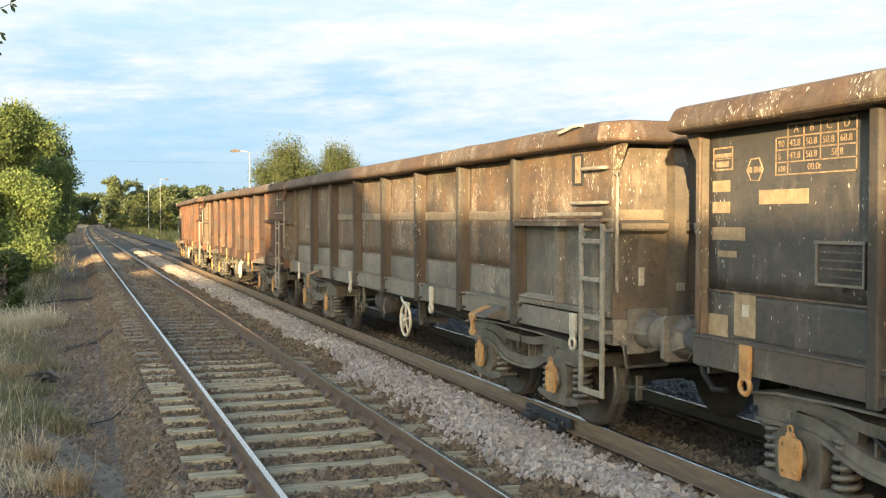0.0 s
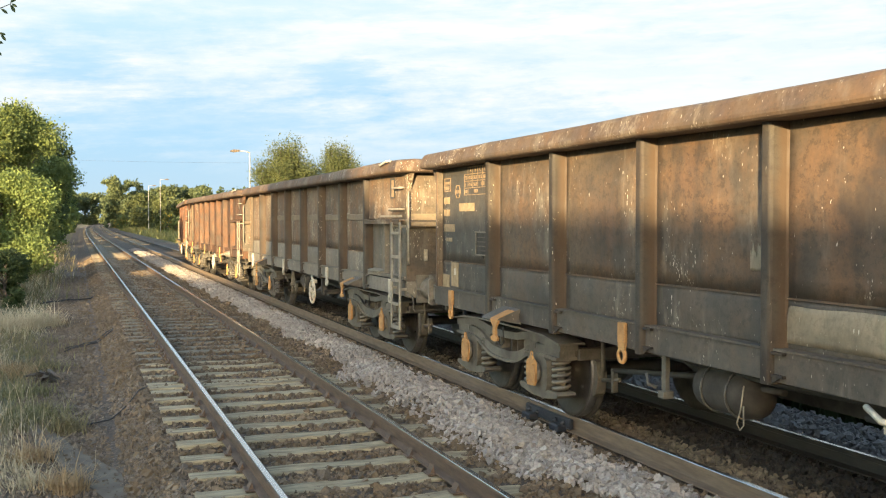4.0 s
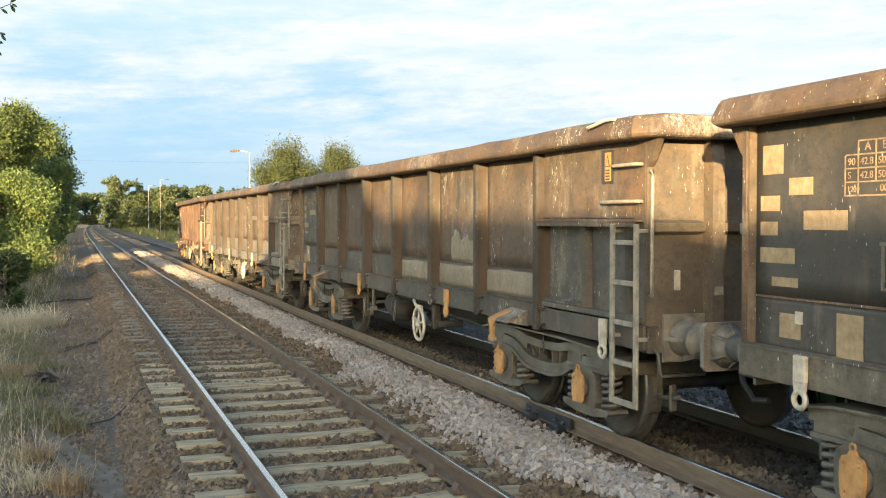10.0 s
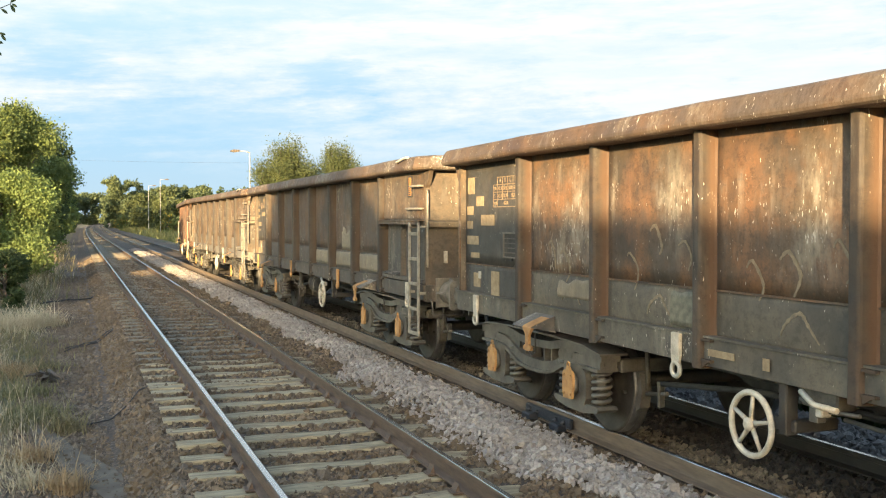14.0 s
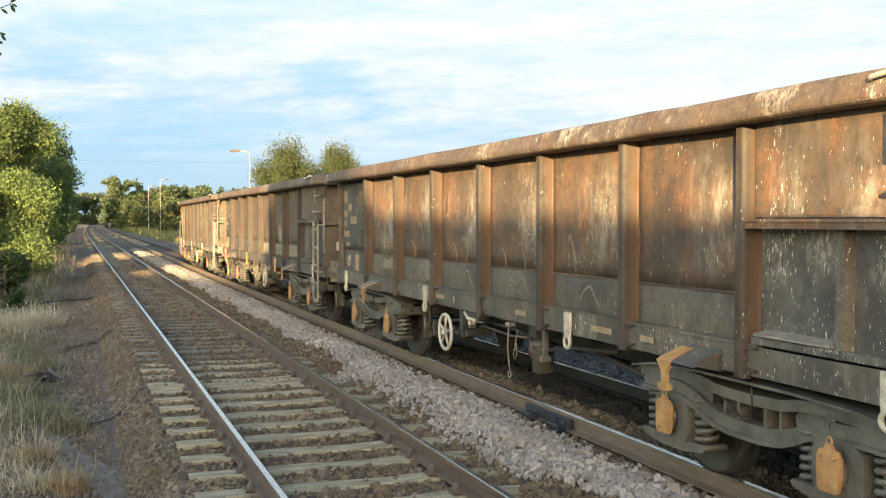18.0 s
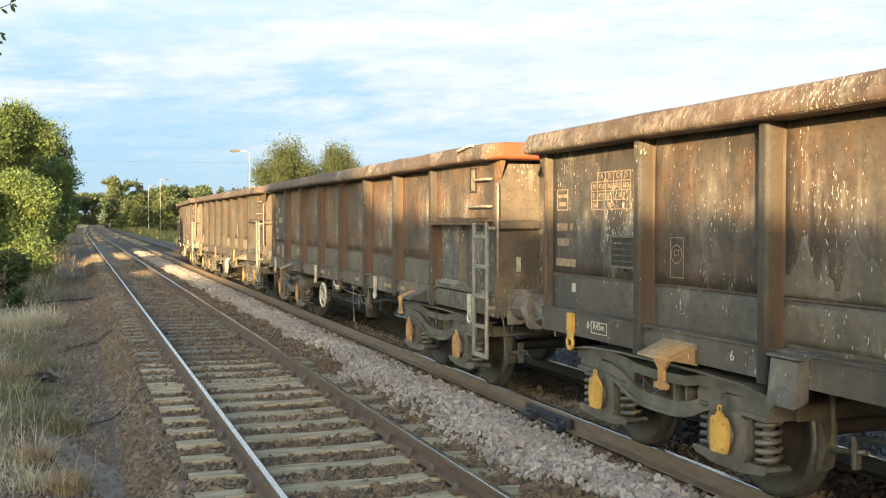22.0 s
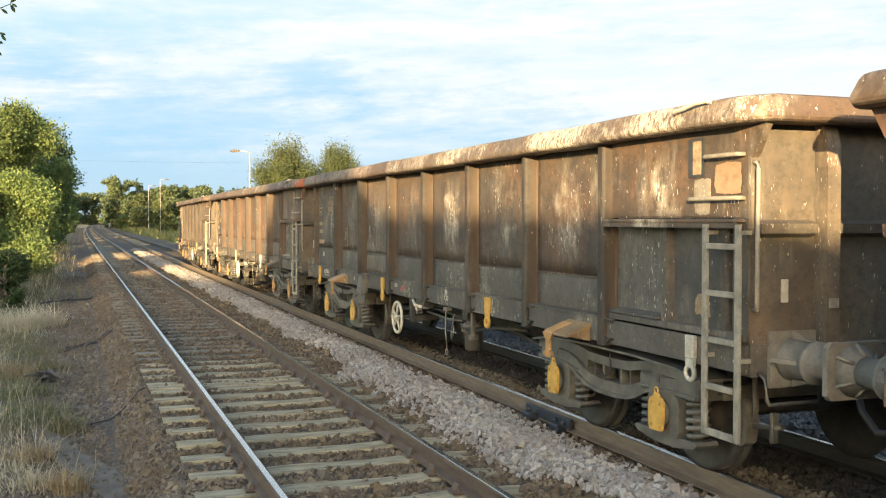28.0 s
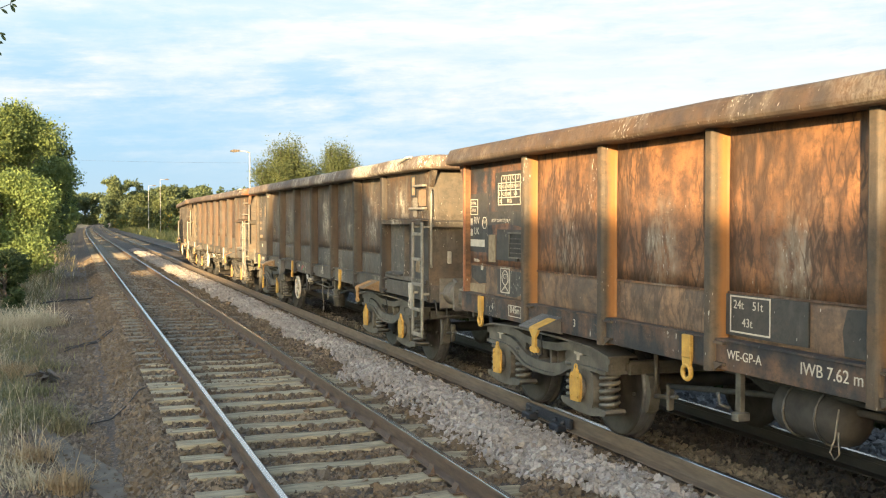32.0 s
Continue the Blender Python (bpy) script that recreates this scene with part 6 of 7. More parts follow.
        for e in (-1.32, 1.32):
            part("end_beam", lambda bm: box(bm, -0.95, 0.95, -0.04, 0.04, 0.62, 0.74, 0.01), BOGIE, bg, at=Matrix.Translation((0, e, 0)), key="end_beam")
        for a in (AXLE, -AXLE):
            wh = part("wheelset", wheel_mesh, WHEEL, bg, "steel wheels on an axle", Matrix.Translation((0, a, 0.46)), key="wheelset")
            WHEELS.append(wh)
            for s in (-1, 1):
                part("tread", tread_mesh(s), TREAD, bg, "bright worn tyre edge", Matrix.Translation((0, a, 0.46)), key=f"tread{s}")
            part("axle_box", axle_box_mesh, BOGIE, bg, at=Matrix.Translation((0, a, 0.46)), key="axle_box")
            part("axle_box_cover", box_plate_mesh, (YELLOW if index in (6, 7) else OCHRE), bg, "yellow painted axle box cover", Matrix.Translation((0, a, 0.49)), key="box_cover")
            for s in (-1, 1):
                part("coil_spring", spring_mesh, BOGIE, bg, at=Matrix.Translation((-1.06, a + s * 0.315, 0.315)), key="spring")
            part("lug", damper_mesh, HANDLE if index == 7 else BOGIE, bg, at=Matrix.Translation((-1.125, a + 0.12, 0.685)), key="damper")
            out = 1 if a > 0 else -1
            part("brake_block", brake_block_mesh(out), BOGIE, bg, at=Matrix.Translation((0, a + out * 0.465, 0.46)), key=f"brake_block{out}")
        part("bogie_cable", lambda bm: tube(bm, ((-1.16, -0.05, 0.93), (-1.20, -0.12, 0.80), (-1.18, -0.10, 0.66), (-1.13, 0.1, 0.60), (-1.14, 0.3, 0.72)), 0.009, 5), CABLE, bg, key="bogie_cable")
    return w


WHEELS = []

# ---- the train ----
TRAVEL = ((0, 0.237), (2, 3.006), (4, 5.823), (6, 8.592), (8, 11.288), (10, 13.935), (12, 16.579), (14, 19.274), (16, 22.067), (18, 24.988), (20, 28.046), (22, 31.227), (24, 34.497), (26, 37.81), (28, 41.116), (30, 44.381), (32, 47.605))
NOSE = -0.55          # centre of the wagon that stands fifth in the train, at the start


def train_pose(index, travel):
    s = NOSE + (4 - index) * LENGTH + travel
    a, b = branch_at(s - PIVOT)[0], branch_at(s + PIVOT)[0]
    d = b - a
    m = (a + b) / 2
    return pose(m.x, m.y, 0, 0, 0, -math.degrees(math.atan2(d.x, d.y)))


def travel_at(t):
    for (ta, a), (tb, b) in zip(TRAVEL, TRAVEL[1:]):
        if t <= tb:
            break
    i = [q[0] for q in TRAVEL].index(ta)
    va = (TRAVEL[min(i + 1, 16)][1] - TRAVEL[max(i - 1, 0)][1]) / (2 * (min(i + 1, 16) - max(i - 1, 0)))
    vb = (TRAVEL[min(i + 2, 16)][1] - TRAVEL[i][1]) / (2 * (min(i + 2, 16) - i))
    u, h = (t - ta) / (tb - ta), tb - ta
    return (2 * u ** 3 - 3 * u * u + 1) * a + (u ** 3 - 2 * u * u + u) * h * va + (3 * u * u - 2 * u ** 3) * b + (u ** 3 - u * u) * h * vb


TRAIN_WAGONS = []
for i in range(8):
    w = wagon(i, "wagons of the freight train")
    w.matrix_basis = train_pose(i, 0.0)
    TRAIN_WAGONS.append(w)

# ---- what sets the wagons apart: signs, patches, lettering ----
OLD_LABEL = plain("peeling_pale_label", (0.19, 0.135, 0.072), (0.33, 0.25, 0.145), 14, 0.75)
SIDE = -PANEL - 0.001


def warning_sign(w, faded):
    ob = part("warning_sign", lambda bm: box(bm, -1.209, -1.2055, -5.965, -5.865, 2.29, 2.53), LETTER_DIM if faded else SIGN_YELLOW, w, "small yellow electrical warning sign", key="warning" + str(faded))
    if not faded:
        part("triangle", lambda bm: (prism(bm, ((-5.955, 2.41), (-5.875, 2.41), (-5.915, 2.51)), -1.212, -1.2095, "x"),), SIGN_BLACK, ob, "black triangle", key="triangle")
        part("inner_triangle", lambda bm: prism(bm, ((-5.94, 2.418), (-5.89, 2.418), (-5.915, 2.488)), -1.214, -1.2125, "x"), SIGN_YELLOW, ob, key="triangle_in")
        part("bar", lambda bm: bars(bm, -1.2095, [(-5.95, -5.88, z, z + 0.012) for z in (2.30, 2.325, 2.35, 2.375)]), SIGN_BLACK, ob, key="sign_bars")


def load_table(w, y0, z0, material, wide=0.66, tall=0.32):
    """The grid of axle loads on the sheet at the nose: rows of figures in a frame."""
    k_ = wide / 0.66
    part("load_table", lambda bm: ([box(bm, SIDE - 0.003, SIDE, y0 - wide, y0 - (0 if k < 4 else 0.10), z0 + k * tall / 4, z0 + k * tall / 4 + 0.009) for k in range(5)],
         [box(bm, SIDE - 0.003, SIDE, y0 - c * k_, y0 - c * k_ + 0.009, z0 + (tall / 4 if 0.2 < c < 0.65 else 0), z0 + (tall if c > 0.1 else tall * 0.75)) for c in (0.0, 0.105, 0.243, 0.381, 0.519, 0.66)]), material, w, "faded stencilled load table")
    for k, ch in enumerate("ABCD"):
        write(w, ch, 0.072, SIDE, y0 - (0.15 + 0.135 * k) * k_, z0 + 0.252, material)
    for row, z in ((("90", "42.8", "50.8", "58.8", "68.8"), z0 + 0.172), (("S", "42.8", "50.8", "58.8"), z0 + 0.092)):
        for k, tx in enumerate(row):
            write(w, tx, 0.06 if k_ > 0.95 else 0.052, SIDE, y0 - ((0.015 if k == 0 else 0.115 + 0.138 * (k - 1)) + (0.07 if k == 3 and len(row) == 4 else 0)) * k_, z, material)
    write(w, "120", 0.05, SIDE, y0 - 0.012, z0 + 0.016, material)
    write(w, "00.0t", 0.06, SIDE, y0 - 0.27 * k_, z0 + 0.014, material)


def pale_labels(w, rows, name="pasted_label"):
    for y0, y1, z0, z1 in rows:
        part(name, lambda bm: box(bm, SIDE - 0.004, SIDE, min(y0, y1), max(y0, y1), z0, z1), OLD_LABEL, w, "peeling pale label patch")


def on_sheet(bay, y, z):
    """The outward place on the camera side's sheet of a bay (0 is nearest the tail)."""
    y0 = bay_y(bay - 3)
    u = min(1.0, max(0.0, (y - y0) / BAY))
    if z < SEAM:
        return -PANEL - belly(u, (z - 1.12) / (SEAM - 1.12), 0.016, 30 + bay) - 0.006
    return -PANEL - belly(u, min(1.0, max(0.0, (z - SEAM - 0.012) / (TOP - SEAM - 0.012))), 0.022, 10 + bay) - 0.006


def repair(w, bay, z0, z1, material=None, y_in=0.12, seed=1, rough=0.008, y_out=0.06, fingers=0.0):
    """Thick pale paint over the side sheet of a bay (0 is nearest the tail), its upper edge brushed unevenly."""
    a, c = bay_y(bay - 3) + y_in, bay_y(bay - 2) - y_out
    def make(bm):
        r_ = random.Random(seed)
        n, rows = 60, 6
        f1, f2, f3 = r_.uniform(0, 6), r_.uniform(0, 6), r_.uniform(0, 6)
        grid = []
        for k in range(n + 1):
            s = k / n
            y = a + (c - a) * s
            top = z1 + rough * (0.7 * math.sin(6 * s + f1) + 0.4 * math.sin(15 * s + f2)) + fingers * (abs(math.sin(9 * s + f3)) ** 3 + 0.5 * abs(math.sin(21 * s + f1)) ** 2 + r_.uniform(-0.1, 0.1))
            top -= 0.6 * (top - z0) * max(0.0, 1 - min(s, 1 - s) * 38) ** 2
            grid.append([bm.verts.new((on_sheet(bay, y, z0 + (top - z0) * j / rows), y, z0 + (top - z0) * j / rows)) for j in range(rows + 1)])
        back = [[bm.verts.new((-PANEL - 0.002, q.co.y, q.co.z)) for q in (col[0], col[-1])] for col in grid]
        for i in range(n):
            for j in range(rows):
                bm.faces.new((grid[i][j], grid[i + 1][j], grid[i + 1][j + 1], grid[i][j + 1])).smooth = True
            bm.faces.new((grid[i][0], back[i][0], back[i + 1][0], grid[i + 1][0]))
            bm.faces.new((grid[i][-1], grid[i + 1][-1], back[i + 1][1], back[i][1]))
    part("paint_patch", make, material or PATCH, w, "pale beige brushed-on paint patch")


def stroke(w, bay, pts, width, material, label):
    """A faded brush stroke that bends across a bay's sheet."""
    def make(bm):
        y0 = bay_y(bay - 3)
        fine = []
        for i in range(len(pts) - 1):
            p0, p1, p2, p3 = (Vector(pts[max(0, min(len(pts) - 1, i + d))]) for d in (-1, 0, 1, 2))
            for k in range(6):
                t = k / 6
                fine.append(0.5 * (2 * p1 + (p2 - p0) * t + (2 * p0 - 5 * p1 + 4 * p2 - p3) * t * t + (3 * p1 - p0 - 3 * p2 + p3) * t ** 3))
        fine.append(Vector(pts[-1]))
        rows = []
        for k, p in enumerate(fine):
            d = fine[min(k + 1, len(fine) - 1)] - fine[max(k - 1, 0)]
            d.normalize()
            h = width * (0.35 + 0.65 * math.sin(math.pi * (k + 0.5) / (len(fine)))) * (0.8 + 0.3 * math.sin(2.3 * k))
            row = []
            for s in (-0.5, 0.5):
                y, z = y0 + p.x - d.y * h * s, p.y + d.x * h * s
                row += [bm.verts.new((on_sheet(bay, y, z) + 0.002, y, z)), bm.verts.new((on_sheet(bay, y, z) + 0.012, y, z))]
            rows.append(row)
        for p, q in zip(rows, rows[1:]):
            for i, j in ((0, 2), (2, 3), (3, 1), (1, 0)):
                bm.faces.new((p[i], p[j], q[j], q[i]))
        bm.faces.new((rows[0][0], rows[0][1], rows[0][3], rows[0][2])), bm.faces.new((rows[-1][0], rows[-1][2], rows[-1][3], rows[-1][1]))
    part("paint_stroke", make, material, w, label)


for i, w in enumerate(TRAIN_WAGONS):
    warning_sign(w, i != 4)

# fourth wagon: pale tan band across its bays, limed rim
W = TRAIN_WAGONS[3]
part("pale_strip", lambda bm: box(bm, -1.215, -1.2045, -6.36, -5.3, 2.0, 2.03), LADDER, W, "pale worn stiffener strip")

BAND_TAN = rusted("pale_tan_band", (0.13, 0.10, 0.062), (0.21, 0.165, 0.105), (0.25, 0.19, 0.115), 0.5, orange=0.4, grey=0.3)
for bay in range(5):
    repair(W, bay, 1.955, 2.06, material=BAND_TAN, seed=60 + bay, y_in=0.085, y_out=0.05, rough=0.008)



def daub(w, off, y0, y1, z0, z1, material, seed, label, ragged=0.03):
    """A thin uneven film of paint or lime on a flat sheet."""
    def make(bm):
        r_ = random.Random(seed)
        ph = [r_.uniform(0, 6.28) for _ in range(6)]
        n = 72
        edge = []
        for k in range(n):
            a = 2 * math.pi * k / n
            c, d = math.cos(a), math.sin(a)
            m_ = 1.0 / max(abs(c), abs(d)) ** 0.75        # between a ring and a square
            m_ *= 1 + ragged * (2.2 * math.sin(3 * a + ph[0]) + 1.6 * math.sin(7 * a + ph[1]) + 1.2 * math.sin(13 * a + ph[2]) + 0.8 * math.sin(23 * a + ph[3]))
            edge.append(((y0 + y1) / 2 + (y1 - y0) / 2 * c * m_, (z0 + z1) / 2 + (z1 - z0) / 2 * d * m_))
        prism(bm, edge, off - 0.0025, off, "x")
    part("paint_patch", make, material, w, label)


LIME_FILM = rusted("lime_film", (0.14, 0.115, 0.08), (0.26, 0.225, 0.165), (0.30, 0.24, 0.16), 2.5, orange=0.5, grey=0.4, splat=0.8)
BARE_TAN = rusted("bare_tan_primer", (0.17, 0.105, 0.055), (0.27, 0.175, 0.095), (0.30, 0.17, 0.075), 0.8, orange=0.6, grey=0.2)
daub(TRAIN_WAGONS[6], -1.2035, -6.43, -6.13, 2.14, 2.36, BARE_TAN, 71, "bare tan primer beside the sign", 0.012)
daub(TRAIN_WAGONS[6], -1.2032, -6.08, -5.88, 2.0, 2.26, LIME_FILM, 72, "pale lime run under the sign", 0.015)
daub(TRAIN_WAGONS[6], -1.1315, -5.98, -5.80, 1.26, 1.42, OCHRE_WORN, 76, "worn ochre paint mark")

part("paint_patch", lambda bm: (box(bm, -1.15, -0.70, -END - 0.005, -END - 0.001, 1.962, 2.05), box(bm, -1.15, -0.70, -END - 0.0885, -END - 0.0862, 1.885, 1.932)), BAND_TAN, TRAIN_WAGONS[3], "pale tan band across the end")

# fifth wagon: beige patches low on the middle bays, labels at the nose
W = TRAIN_WAGONS[4]
load_table(W, 5.71, 2.25, LETTER_DIM, 0.72)
pale_labels(W, ((6.40, 6.20, 2.16, 2.24), (6.40, 6.20, 2.01, 2.09), (6.40, 6.03, 1.82, 1.91), (6.33, 6.12, 1.70, 1.745), (5.88, 5.40, 2.065, 2.16), (6.44, 6.21, 1.13, 1.29), (6.14, 5.91, 1.16, 1.45)))
part("hexagon_mark", lambda bm: torus(bm, (SIDE, 5.93, 2.30), (1, 0, 0), 0.085, 0.007, 6, 4), LETTER_DIM, W, "faded ringed figure")
part("stencil_block", lambda bm: (frame_lines(bm, SIDE, 6.17, 6.40, 2.31, 2.475), bars(bm, SIDE, [(6.38, 6.19, 2.40, 2.43), (6.36, 6.22, 2.335, 2.375), (6.17, 6.40, 2.388, 2.394)])), LETTER_DIM, W, "faded stencilled frame with worn figures")
part("stencil_bar", lambda bm: bars(bm, SIDE, [(6.01, 5.96, 2.28, 2.32), (5.94, 5.90, 2.28, 2.32), (5.89, 5.86, 2.28, 2.32)]), LETTER_DIM, W, "worn figures in a ring")
for bay, z1 in ((0, 1.425), (1, 1.425), (2, 1.415)):
    repair(W, bay, 1.17, z1, seed=bay)
repair(W, 1, 1.465, 1.74, seed=9, y_in=0.10, rough=0.05, y_out=0.50, fingers=0.05)
repair(W, 3, 1.62, 1.72, seed=14, y_in=0.14, rough=0.02, y_out=1.25, fingers=0.08)

# sixth wagon: many labels at the nose, white splashes
W = TRAIN_WAGONS[5]
load_table(W, 5.62, 2.10, LETTER_DIM)
pale_labels(W, ((6.38, 6.18, 2.26, 2.45), (6.12, 5.90, 2.12, 2.23), (6.40, 6.21, 2.02, 2.12), (6.40, 6.23, 1.86, 1.95), (6.40, 6.06, 1.68, 1.78), (6.28, 6.03, 1.53, 1.59), (5.98, 5.60, 1.90, 2.02), (6.20, 6.0, 1.20, 1.36), (5.68, 5.46, 1.08, 1.40), (5.92, 5.64, 0.98, 1.06)))
for row in [(1.5, 1.2, 1.0, 1.05), (0.9, 0.83, 0.98, 1.06), (-0.9, -1.15, 1.0, 1.05), (-2.5, -2.85, 1.0, 1.05), (-3.3, -3.5, 1.0, 1.05)]:
    part("stencil_bar", lambda bm: bars(bm, -SOLE - 0.012, [row]), OLD_LABEL, W, "faded painted blocks along the sole bar")

FADED_TAN = plain("faded_tan_spray", (0.125, 0.098, 0.062), (0.24, 0.185, 0.115), 24, 0.75, bump=0.1)
FADED_OLIVE = plain("faded_olive_spray", (0.085, 0.08, 0.055), (0.19, 0.178, 0.125), 18, 0.75, bump=0.1)
for bay in (5, 4, 3, 2, 1):
    rb = random.Random(40 + bay)
    # rubbed-out strokes, tall and bent, along the middle of the bay
    for q in range(3):
        y0 = 0.32 + 0.38 * q + rb.uniform(-0.08, 0.08)
        top = rb.uniform(1.66, 1.92)
        stroke(W, bay, ((y0 + rb.uniform(0.04, 0.10), top - rb.uniform(0.02, 0.08)), (y0, top), (y0 - rb.uniform(0.06, 0.12), top - rb.uniform(0.12, 0.18)), (y0 - rb.uniform(0.02, 0.10), top - rb.uniform(0.22, 0.30))), rb.uniform(0.025, 0.04), FADED_TAN, "rubbed-out faded tan spray stroke")
    y0 = 0.5 + rb.uniform(-0.1, 0.1)
    stroke(W, bay, ((y0, 1.19), (y0 + 0.10, 1.30), (y0 + 0.18, 1.37), (y0 + 0.30, 1.30), (y0 + 0.36, 1.21)), 0.03, FADED_TAN, "rubbed-out faded spray stroke")
repair(W, 5, 1.24, 1.40, seed=31, y_in=0.22, rough=0.03, y_out=0.70)
repair(W, 4, 1.16, 1.42, seed=32, material=FADED_OLIVE, y_in=0.12, rough=0.01, y_out=1.05)

# seventh wagon: stencil, figures, brake dial
W = TRAIN_WAGONS[6]
load_table(W, 5.68, 2.05, LETTER_DIM)
part("stencil_block", lambda bm: frame_lines(bm, SIDE, 6.14, 6.36, 2.05, 2.25), LETTER_DIM, W, "white stencilled frame")
for row in [(6.34, 6.16, 2.17, 2.20), (6.32, 6.18, 2.09, 2.13), (6.36, 6.15, 1.86, 1.93), (6.10, 6.04, 1.86, 1.93), (6.36, 6.12, 1.72, 1.79), (6.38, 5.98, 1.53, 1.60)]:
    part("stencil_bar", lambda bm: bars(bm, SIDE, [row]), LETTER_DIM, W, "worn stencilled bars")
part("emblem", lambda bm: frame_lines(bm, -PANEL - 0.02, 4.22, 4.40, 1.52, 1.83, 0.007), LETTER_DIM, W, "outlined panel with a curved mark")
part("emblem", lambda bm: torus(bm, (-PANEL - 0.024, 4.31, 1.70), (1, 0, 0), 0.07, 0.005, 16, 4), LETTER_DIM, W, "curved mark")
write(W, "CT", 0.07, -PANEL - 0.022, 4.355, 1.675, LETTER_DIM)
write(W, "8", 0.085, -SOLE - 0.002, 5.60, 0.995)
write(W, "6", 0.10, -SOLE - 0.002, 3.55, 0.98)
write(W, "R45m", 0.085, -SOLE - 0.002, 5.49, 0.998)
part("emblem", lambda bm: frame_lines(bm, -SOLE - 0.002, 5.245, 5.52, 0.978, 1.082, 0.007), LETTER, W, "frame round the lettering")
repair(W, 4, 1.17, 1.42, seed=21, material=PATCH_WORN)
repair(W, 4, 1.47, 1.52, seed=22, y_in=0.12, rough=0.03, fingers=0.24, material=PATCH_WORN)
part("tail_lamp_box", lambda bm: (prism(bm, ((-SOLE - 0.002, 0.84), (-1.33, 0.80), (-1.30, 1.09), (-SOLE - 0.002, 1.10)), 2.76, 3.02, "y"), box(bm, -1.318, -SOLE - 0.002, 2.74, 3.04, 1.103, 1.118)), WORN_GREY, W, "dented pale grey equipment box")
write(W, "OFF", 0.075, -SOLE - 0.002, 1.72, 1.03)
write(W, "ON", 0.075, -SOLE - 0.002, 1.36, 1.01)
part("brake_dial", lambda bm: prism(bm, [(0.95 + 0.15 * math.cos(radians(a)), 0.97 + 0.105 * math.sin(radians(a))) for a in range(0, 181, 15)], -SOLE - 0.006, -SOLE, "x"), RED, W, "faded red brake dial")
part("brake_dial", lambda bm: prism(bm, [(0.95 - 0.145 * math.cos(radians(a)) , 0.972 + 0.10 * math.sin(radians(a))) for a in range(0, 50, 10)] + [(0.95, 0.972)], -SOLE - 0.009, -SOLE - 0.0065, "x"), GREEN, W, "faded green dial sector")
write(W, "ICD", 0.085, -SOLE - 0.002, -0.65, 0.97)
part("emblem", lambda bm: [prism(bm, [(-0.72 + 0.05 * math.cos(a + k) - 0.008 * math.sin(a), 1.10 + 0.05 * math.sin(a + k)) for a in (0, 0.25, 3.14, 3.39)], -SOLE - 0.004, -SOLE, "x") for k in (0, 0.785, 1.57, 2.356)], LETTER, W, "small painted star")

# eighth wagon: black panels with crisp lettering on bright rust
W = TRAIN_WAGONS[7]
load_table(W, 5.63, 2.12, LETTER, 0.57, 0.31)
part("black_panel", lambda bm: box(bm, SIDE - 0.0008, SIDE + 0.002, 4.95, 5.72, 2.06, 2.475), BLACK_PAINT, W, "black painted panel")
part("black_panel", lambda bm: box(bm, SIDE - 0.0008, SIDE + 0.002, 5.93, 6.45, 1.60, 2.26), BLACK_PAINT, W, "black painted panel")
for pts in (((5.92, 1.90), (5.40, 1.93), (4.96, 1.88), (4.96, 2.055), (5.92, 2.055)), ((5.68, 1.53), (5.67, 1.86), (4.96, 1.86), (4.96, 1.53)), ((6.40, 1.30), (6.42, 1.44), (5.98, 1.43), (5.97, 1.26), (6.18, 1.24)), ((5.66, 1.16), (5.66, 1.43), (4.97, 1.42), (4.98, 1.20), (5.2, 1.15))):
    part("black_panel", lambda bm: prism(bm, pts, SIDE - 0.0008, SIDE + 0.002, "x"), BLACK_PAINT, W, "remains of black paint")
part("stencil_block", lambda bm: frame_lines(bm, SIDE, 6.22, 6.44, 2.02, 2.20, 0.01), LETTER, W, "white stencilled frame")
for row in [(6.43, 6.23, 2.112, 2.12), (6.44, 6.02, 1.66, 1.74), (6.44, 6.38, 1.90, 1.98), (6.44, 6.38, 1.78, 1.86)]:
    part("stencil_bar", lambda bm: bars(bm, SIDE, [row]), LETTER, W, "white stencilled bars")
write(W, "21150kg", 0.042, SIDE, 6.425, 2.135)
write(W, "19.0t", 0.055, SIDE, 6.40, 2.045)
write(W, "RIV", 0.115, SIDE, 6.34, 1.895)
write(W, "UK", 0.115, SIDE, 6.34, 1.775)
part("emblem", lambda bm: torus(bm, (SIDE, 6.02, 1.93), (1, 0, 0), 0.07, 0.006, 6, 4), LETTER, W, "white six-sided outline")
write(W, "30.8", 0.05, SIDE, 6.075, 1.915)
write(W, "BODY CAPACITY 50 M", 0.05, SIDE, 5.82, 1.93)
write(W, "14.46m", 0.055, SIDE, 6.34, 1.475)
part("emblem", lambda bm: (frame_lines(bm, SIDE, 5.33, 5.57, 1.18, 1.45, 0.012), torus(bm, (SIDE, 5.45, 1.345), (1, 0, 0), 0.078, 0.007, 18, 4), prism(bm, ((5.56, 1.19), (5.545, 1.19), (5.445, 1.25), (5.45, 1.265)), SIDE - 0.003, SIDE, "x"), prism(bm, ((5.34, 1.19), (5.355, 1.19), (5.455, 1.25), (5.45, 1.265)), SIDE - 0.003, SIDE, "x")), LETTER, W, "framed white route emblem")
write(W, "CT", 0.075, SIDE, 5.50, 1.318)
write(W, "1", 0.10, -SOLE - 0.002, 5.60, 0.98)
write(W, "R45m", 0.10, -SOLE - 0.002, 5.12, 0.985)
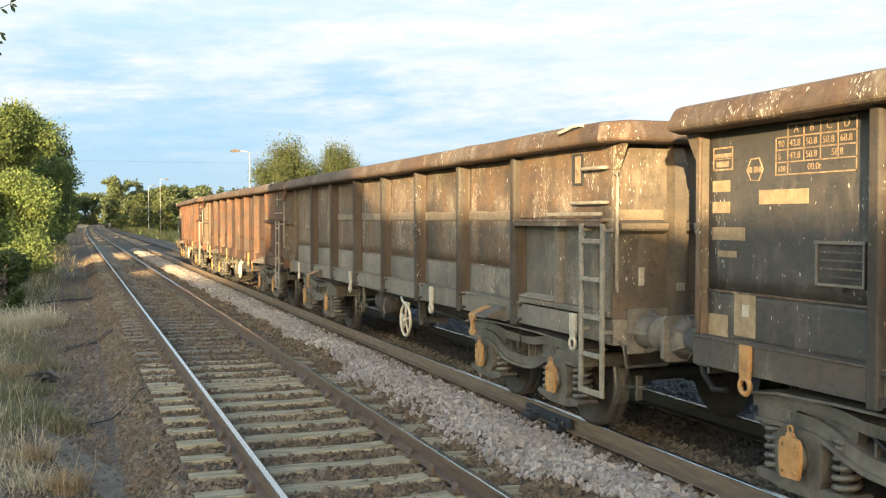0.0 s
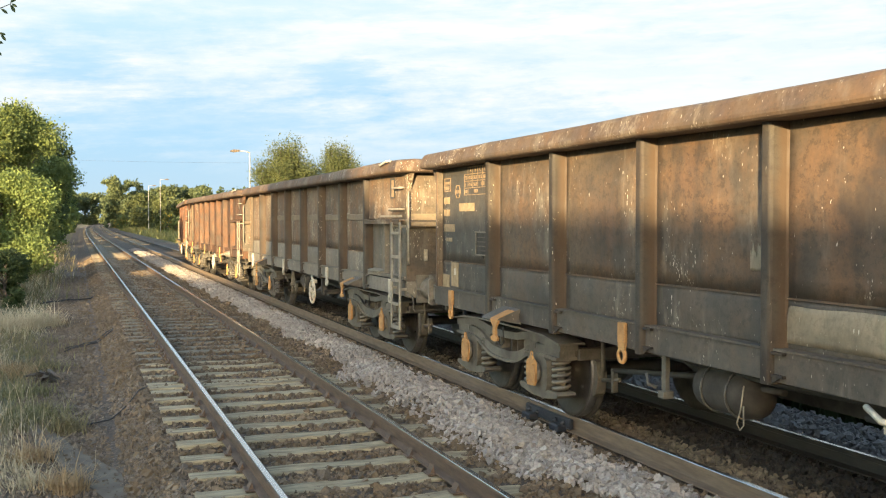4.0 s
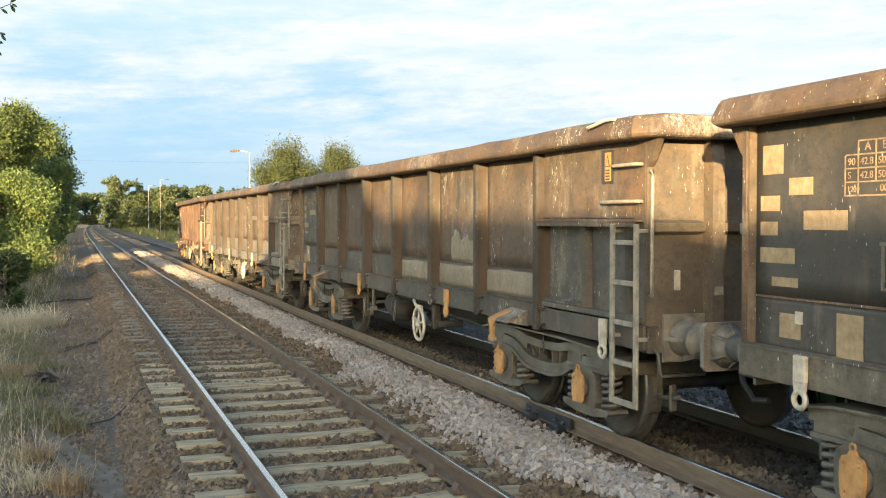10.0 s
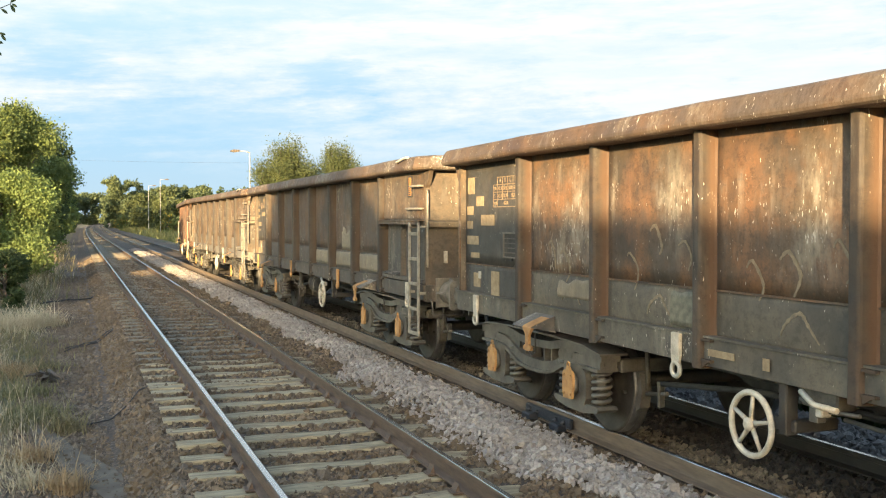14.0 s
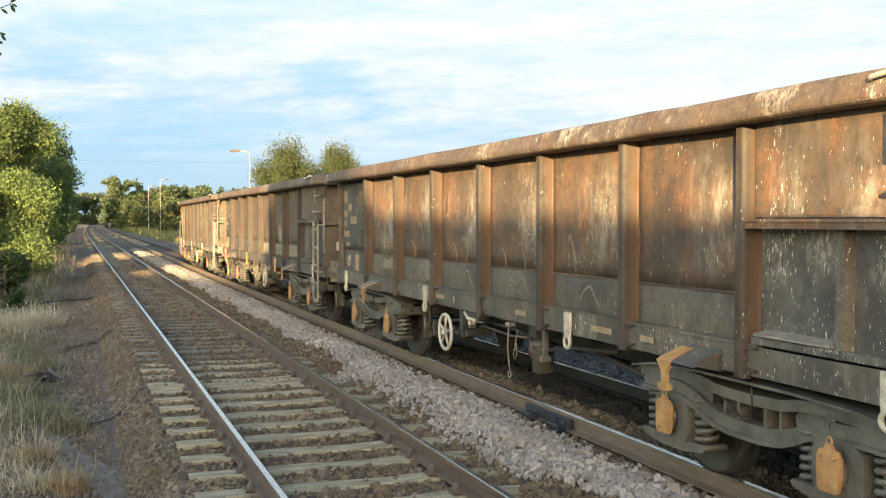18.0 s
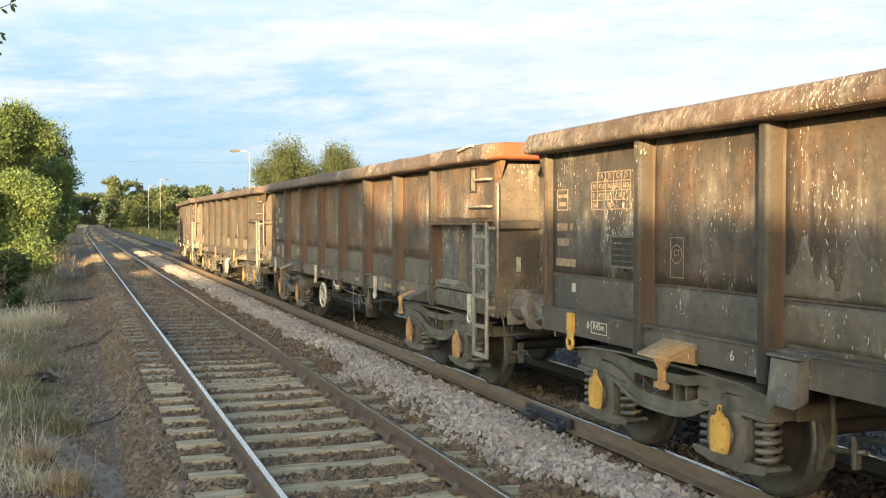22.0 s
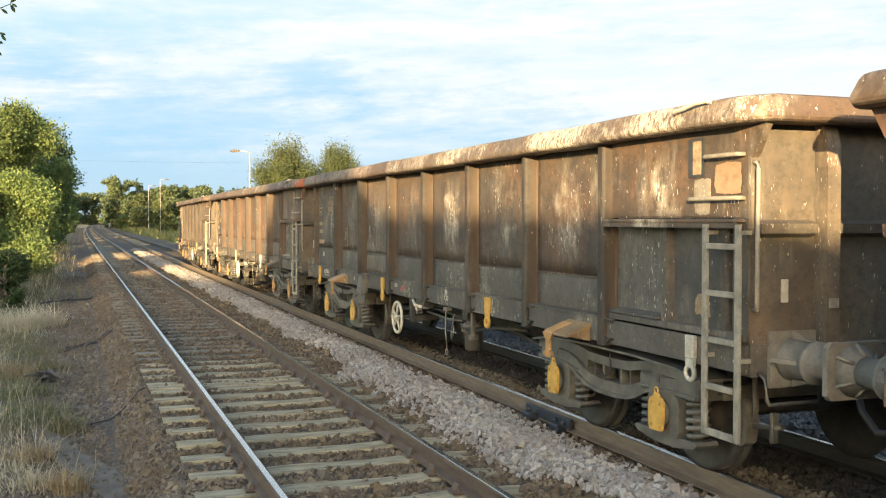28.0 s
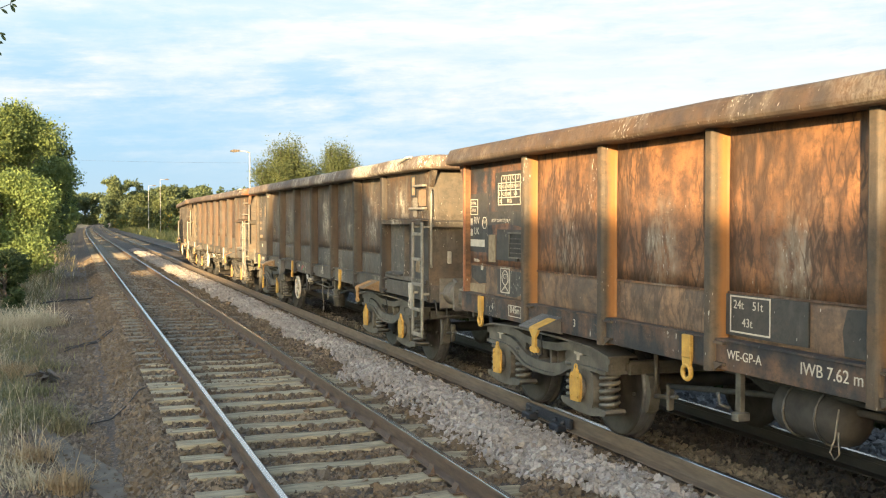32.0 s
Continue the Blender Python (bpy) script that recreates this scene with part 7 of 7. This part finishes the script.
part("emblem", lambda bm: frame_lines(bm, -SOLE - 0.002, 4.84, 5.15, 0.965, 1.085, 0.009), LETTER, W, "frame round the lettering")
write(W, "3", 0.10, -SOLE - 0.002, 3.72, 0.98)
part("black_panel", lambda bm: box(bm, -PANEL - 0.03, -PANEL - 0.016, 0.70, 1.54, 1.165, 1.448), BLACK_PAINT, W, "black painted panel")
part("black_panel", lambda bm: prism(bm, ((0.13, 1.15), (0.40, 1.15), (0.42, 1.30), (0.38, 1.43), (0.13, 1.44)), -PANEL - 0.016, -PANEL - 0.004, "x"), BLACK_PAINT, W, "remains of black paint")
OFF8 = -PANEL - 0.031
part("emblem", lambda bm: frame_lines(bm, OFF8, 1.06, 1.49, 1.185, 1.442, 0.011), LETTER, W, "white frame round the weights")
write(W, "24t", 0.085, OFF8, 1.455, 1.335)
write(W, "51t", 0.085, OFF8, 1.25, 1.335)
write(W, "43t", 0.085, OFF8, 1.36, 1.215)
write(W, "WE-GP-A", 0.09, -SOLE - 0.002, 1.44, 0.99)
write(W, "IWB 7.62 m", 0.11, -SOLE - 0.002, 0.70, 0.985)
for y0, y1, z0, z1 in ((5.90, 5.71, 1.50, 1.80), (6.50, 6.0, 1.14, 1.235)):
    part("repair_plate", lambda bm: box(bm, SIDE - 0.004, SIDE, min(y0, y1), max(y0, y1), z0, z1), OLD_LABEL, W, "bare ochre primer patch")
part("tow_plate", lambda bm: box(bm, SIDE - 0.006, SIDE, 6.06, 6.12, 1.40, 1.47), HANDLE, W, "small white plate")
for i in (4, 5, 6):
    part("tow_plate", lambda bm: box(bm, SIDE - 0.006, SIDE, 5.98, 6.05, 1.30, 1.38), HANDLE, TRAIN_WAGONS[i], "small white plate", key="small_white")


# ---- what moves ----
def motions():
    for i, w in enumerate(TRAIN_WAGONS):
        walk(w, [(float(t), train_pose(i, travel_at(t))) for t in range(33)])
    steps = [0.4 * q for q in range(81)]
    for wh in WHEELS:
        at = wh.matrix_basis.translation.copy()
        walk(wh, [(t, Matrix.Translation(at) @ Matrix.Rotation(-travel_at(t) / 0.46, 4, "X")) for t in steps])
    walk(sky_sheet, [(0.0, pose(0, 0, 0, 0, 0, 0.0)), (32.0, pose(0, 0, 0, 0, 0, 2.2))])


motions()
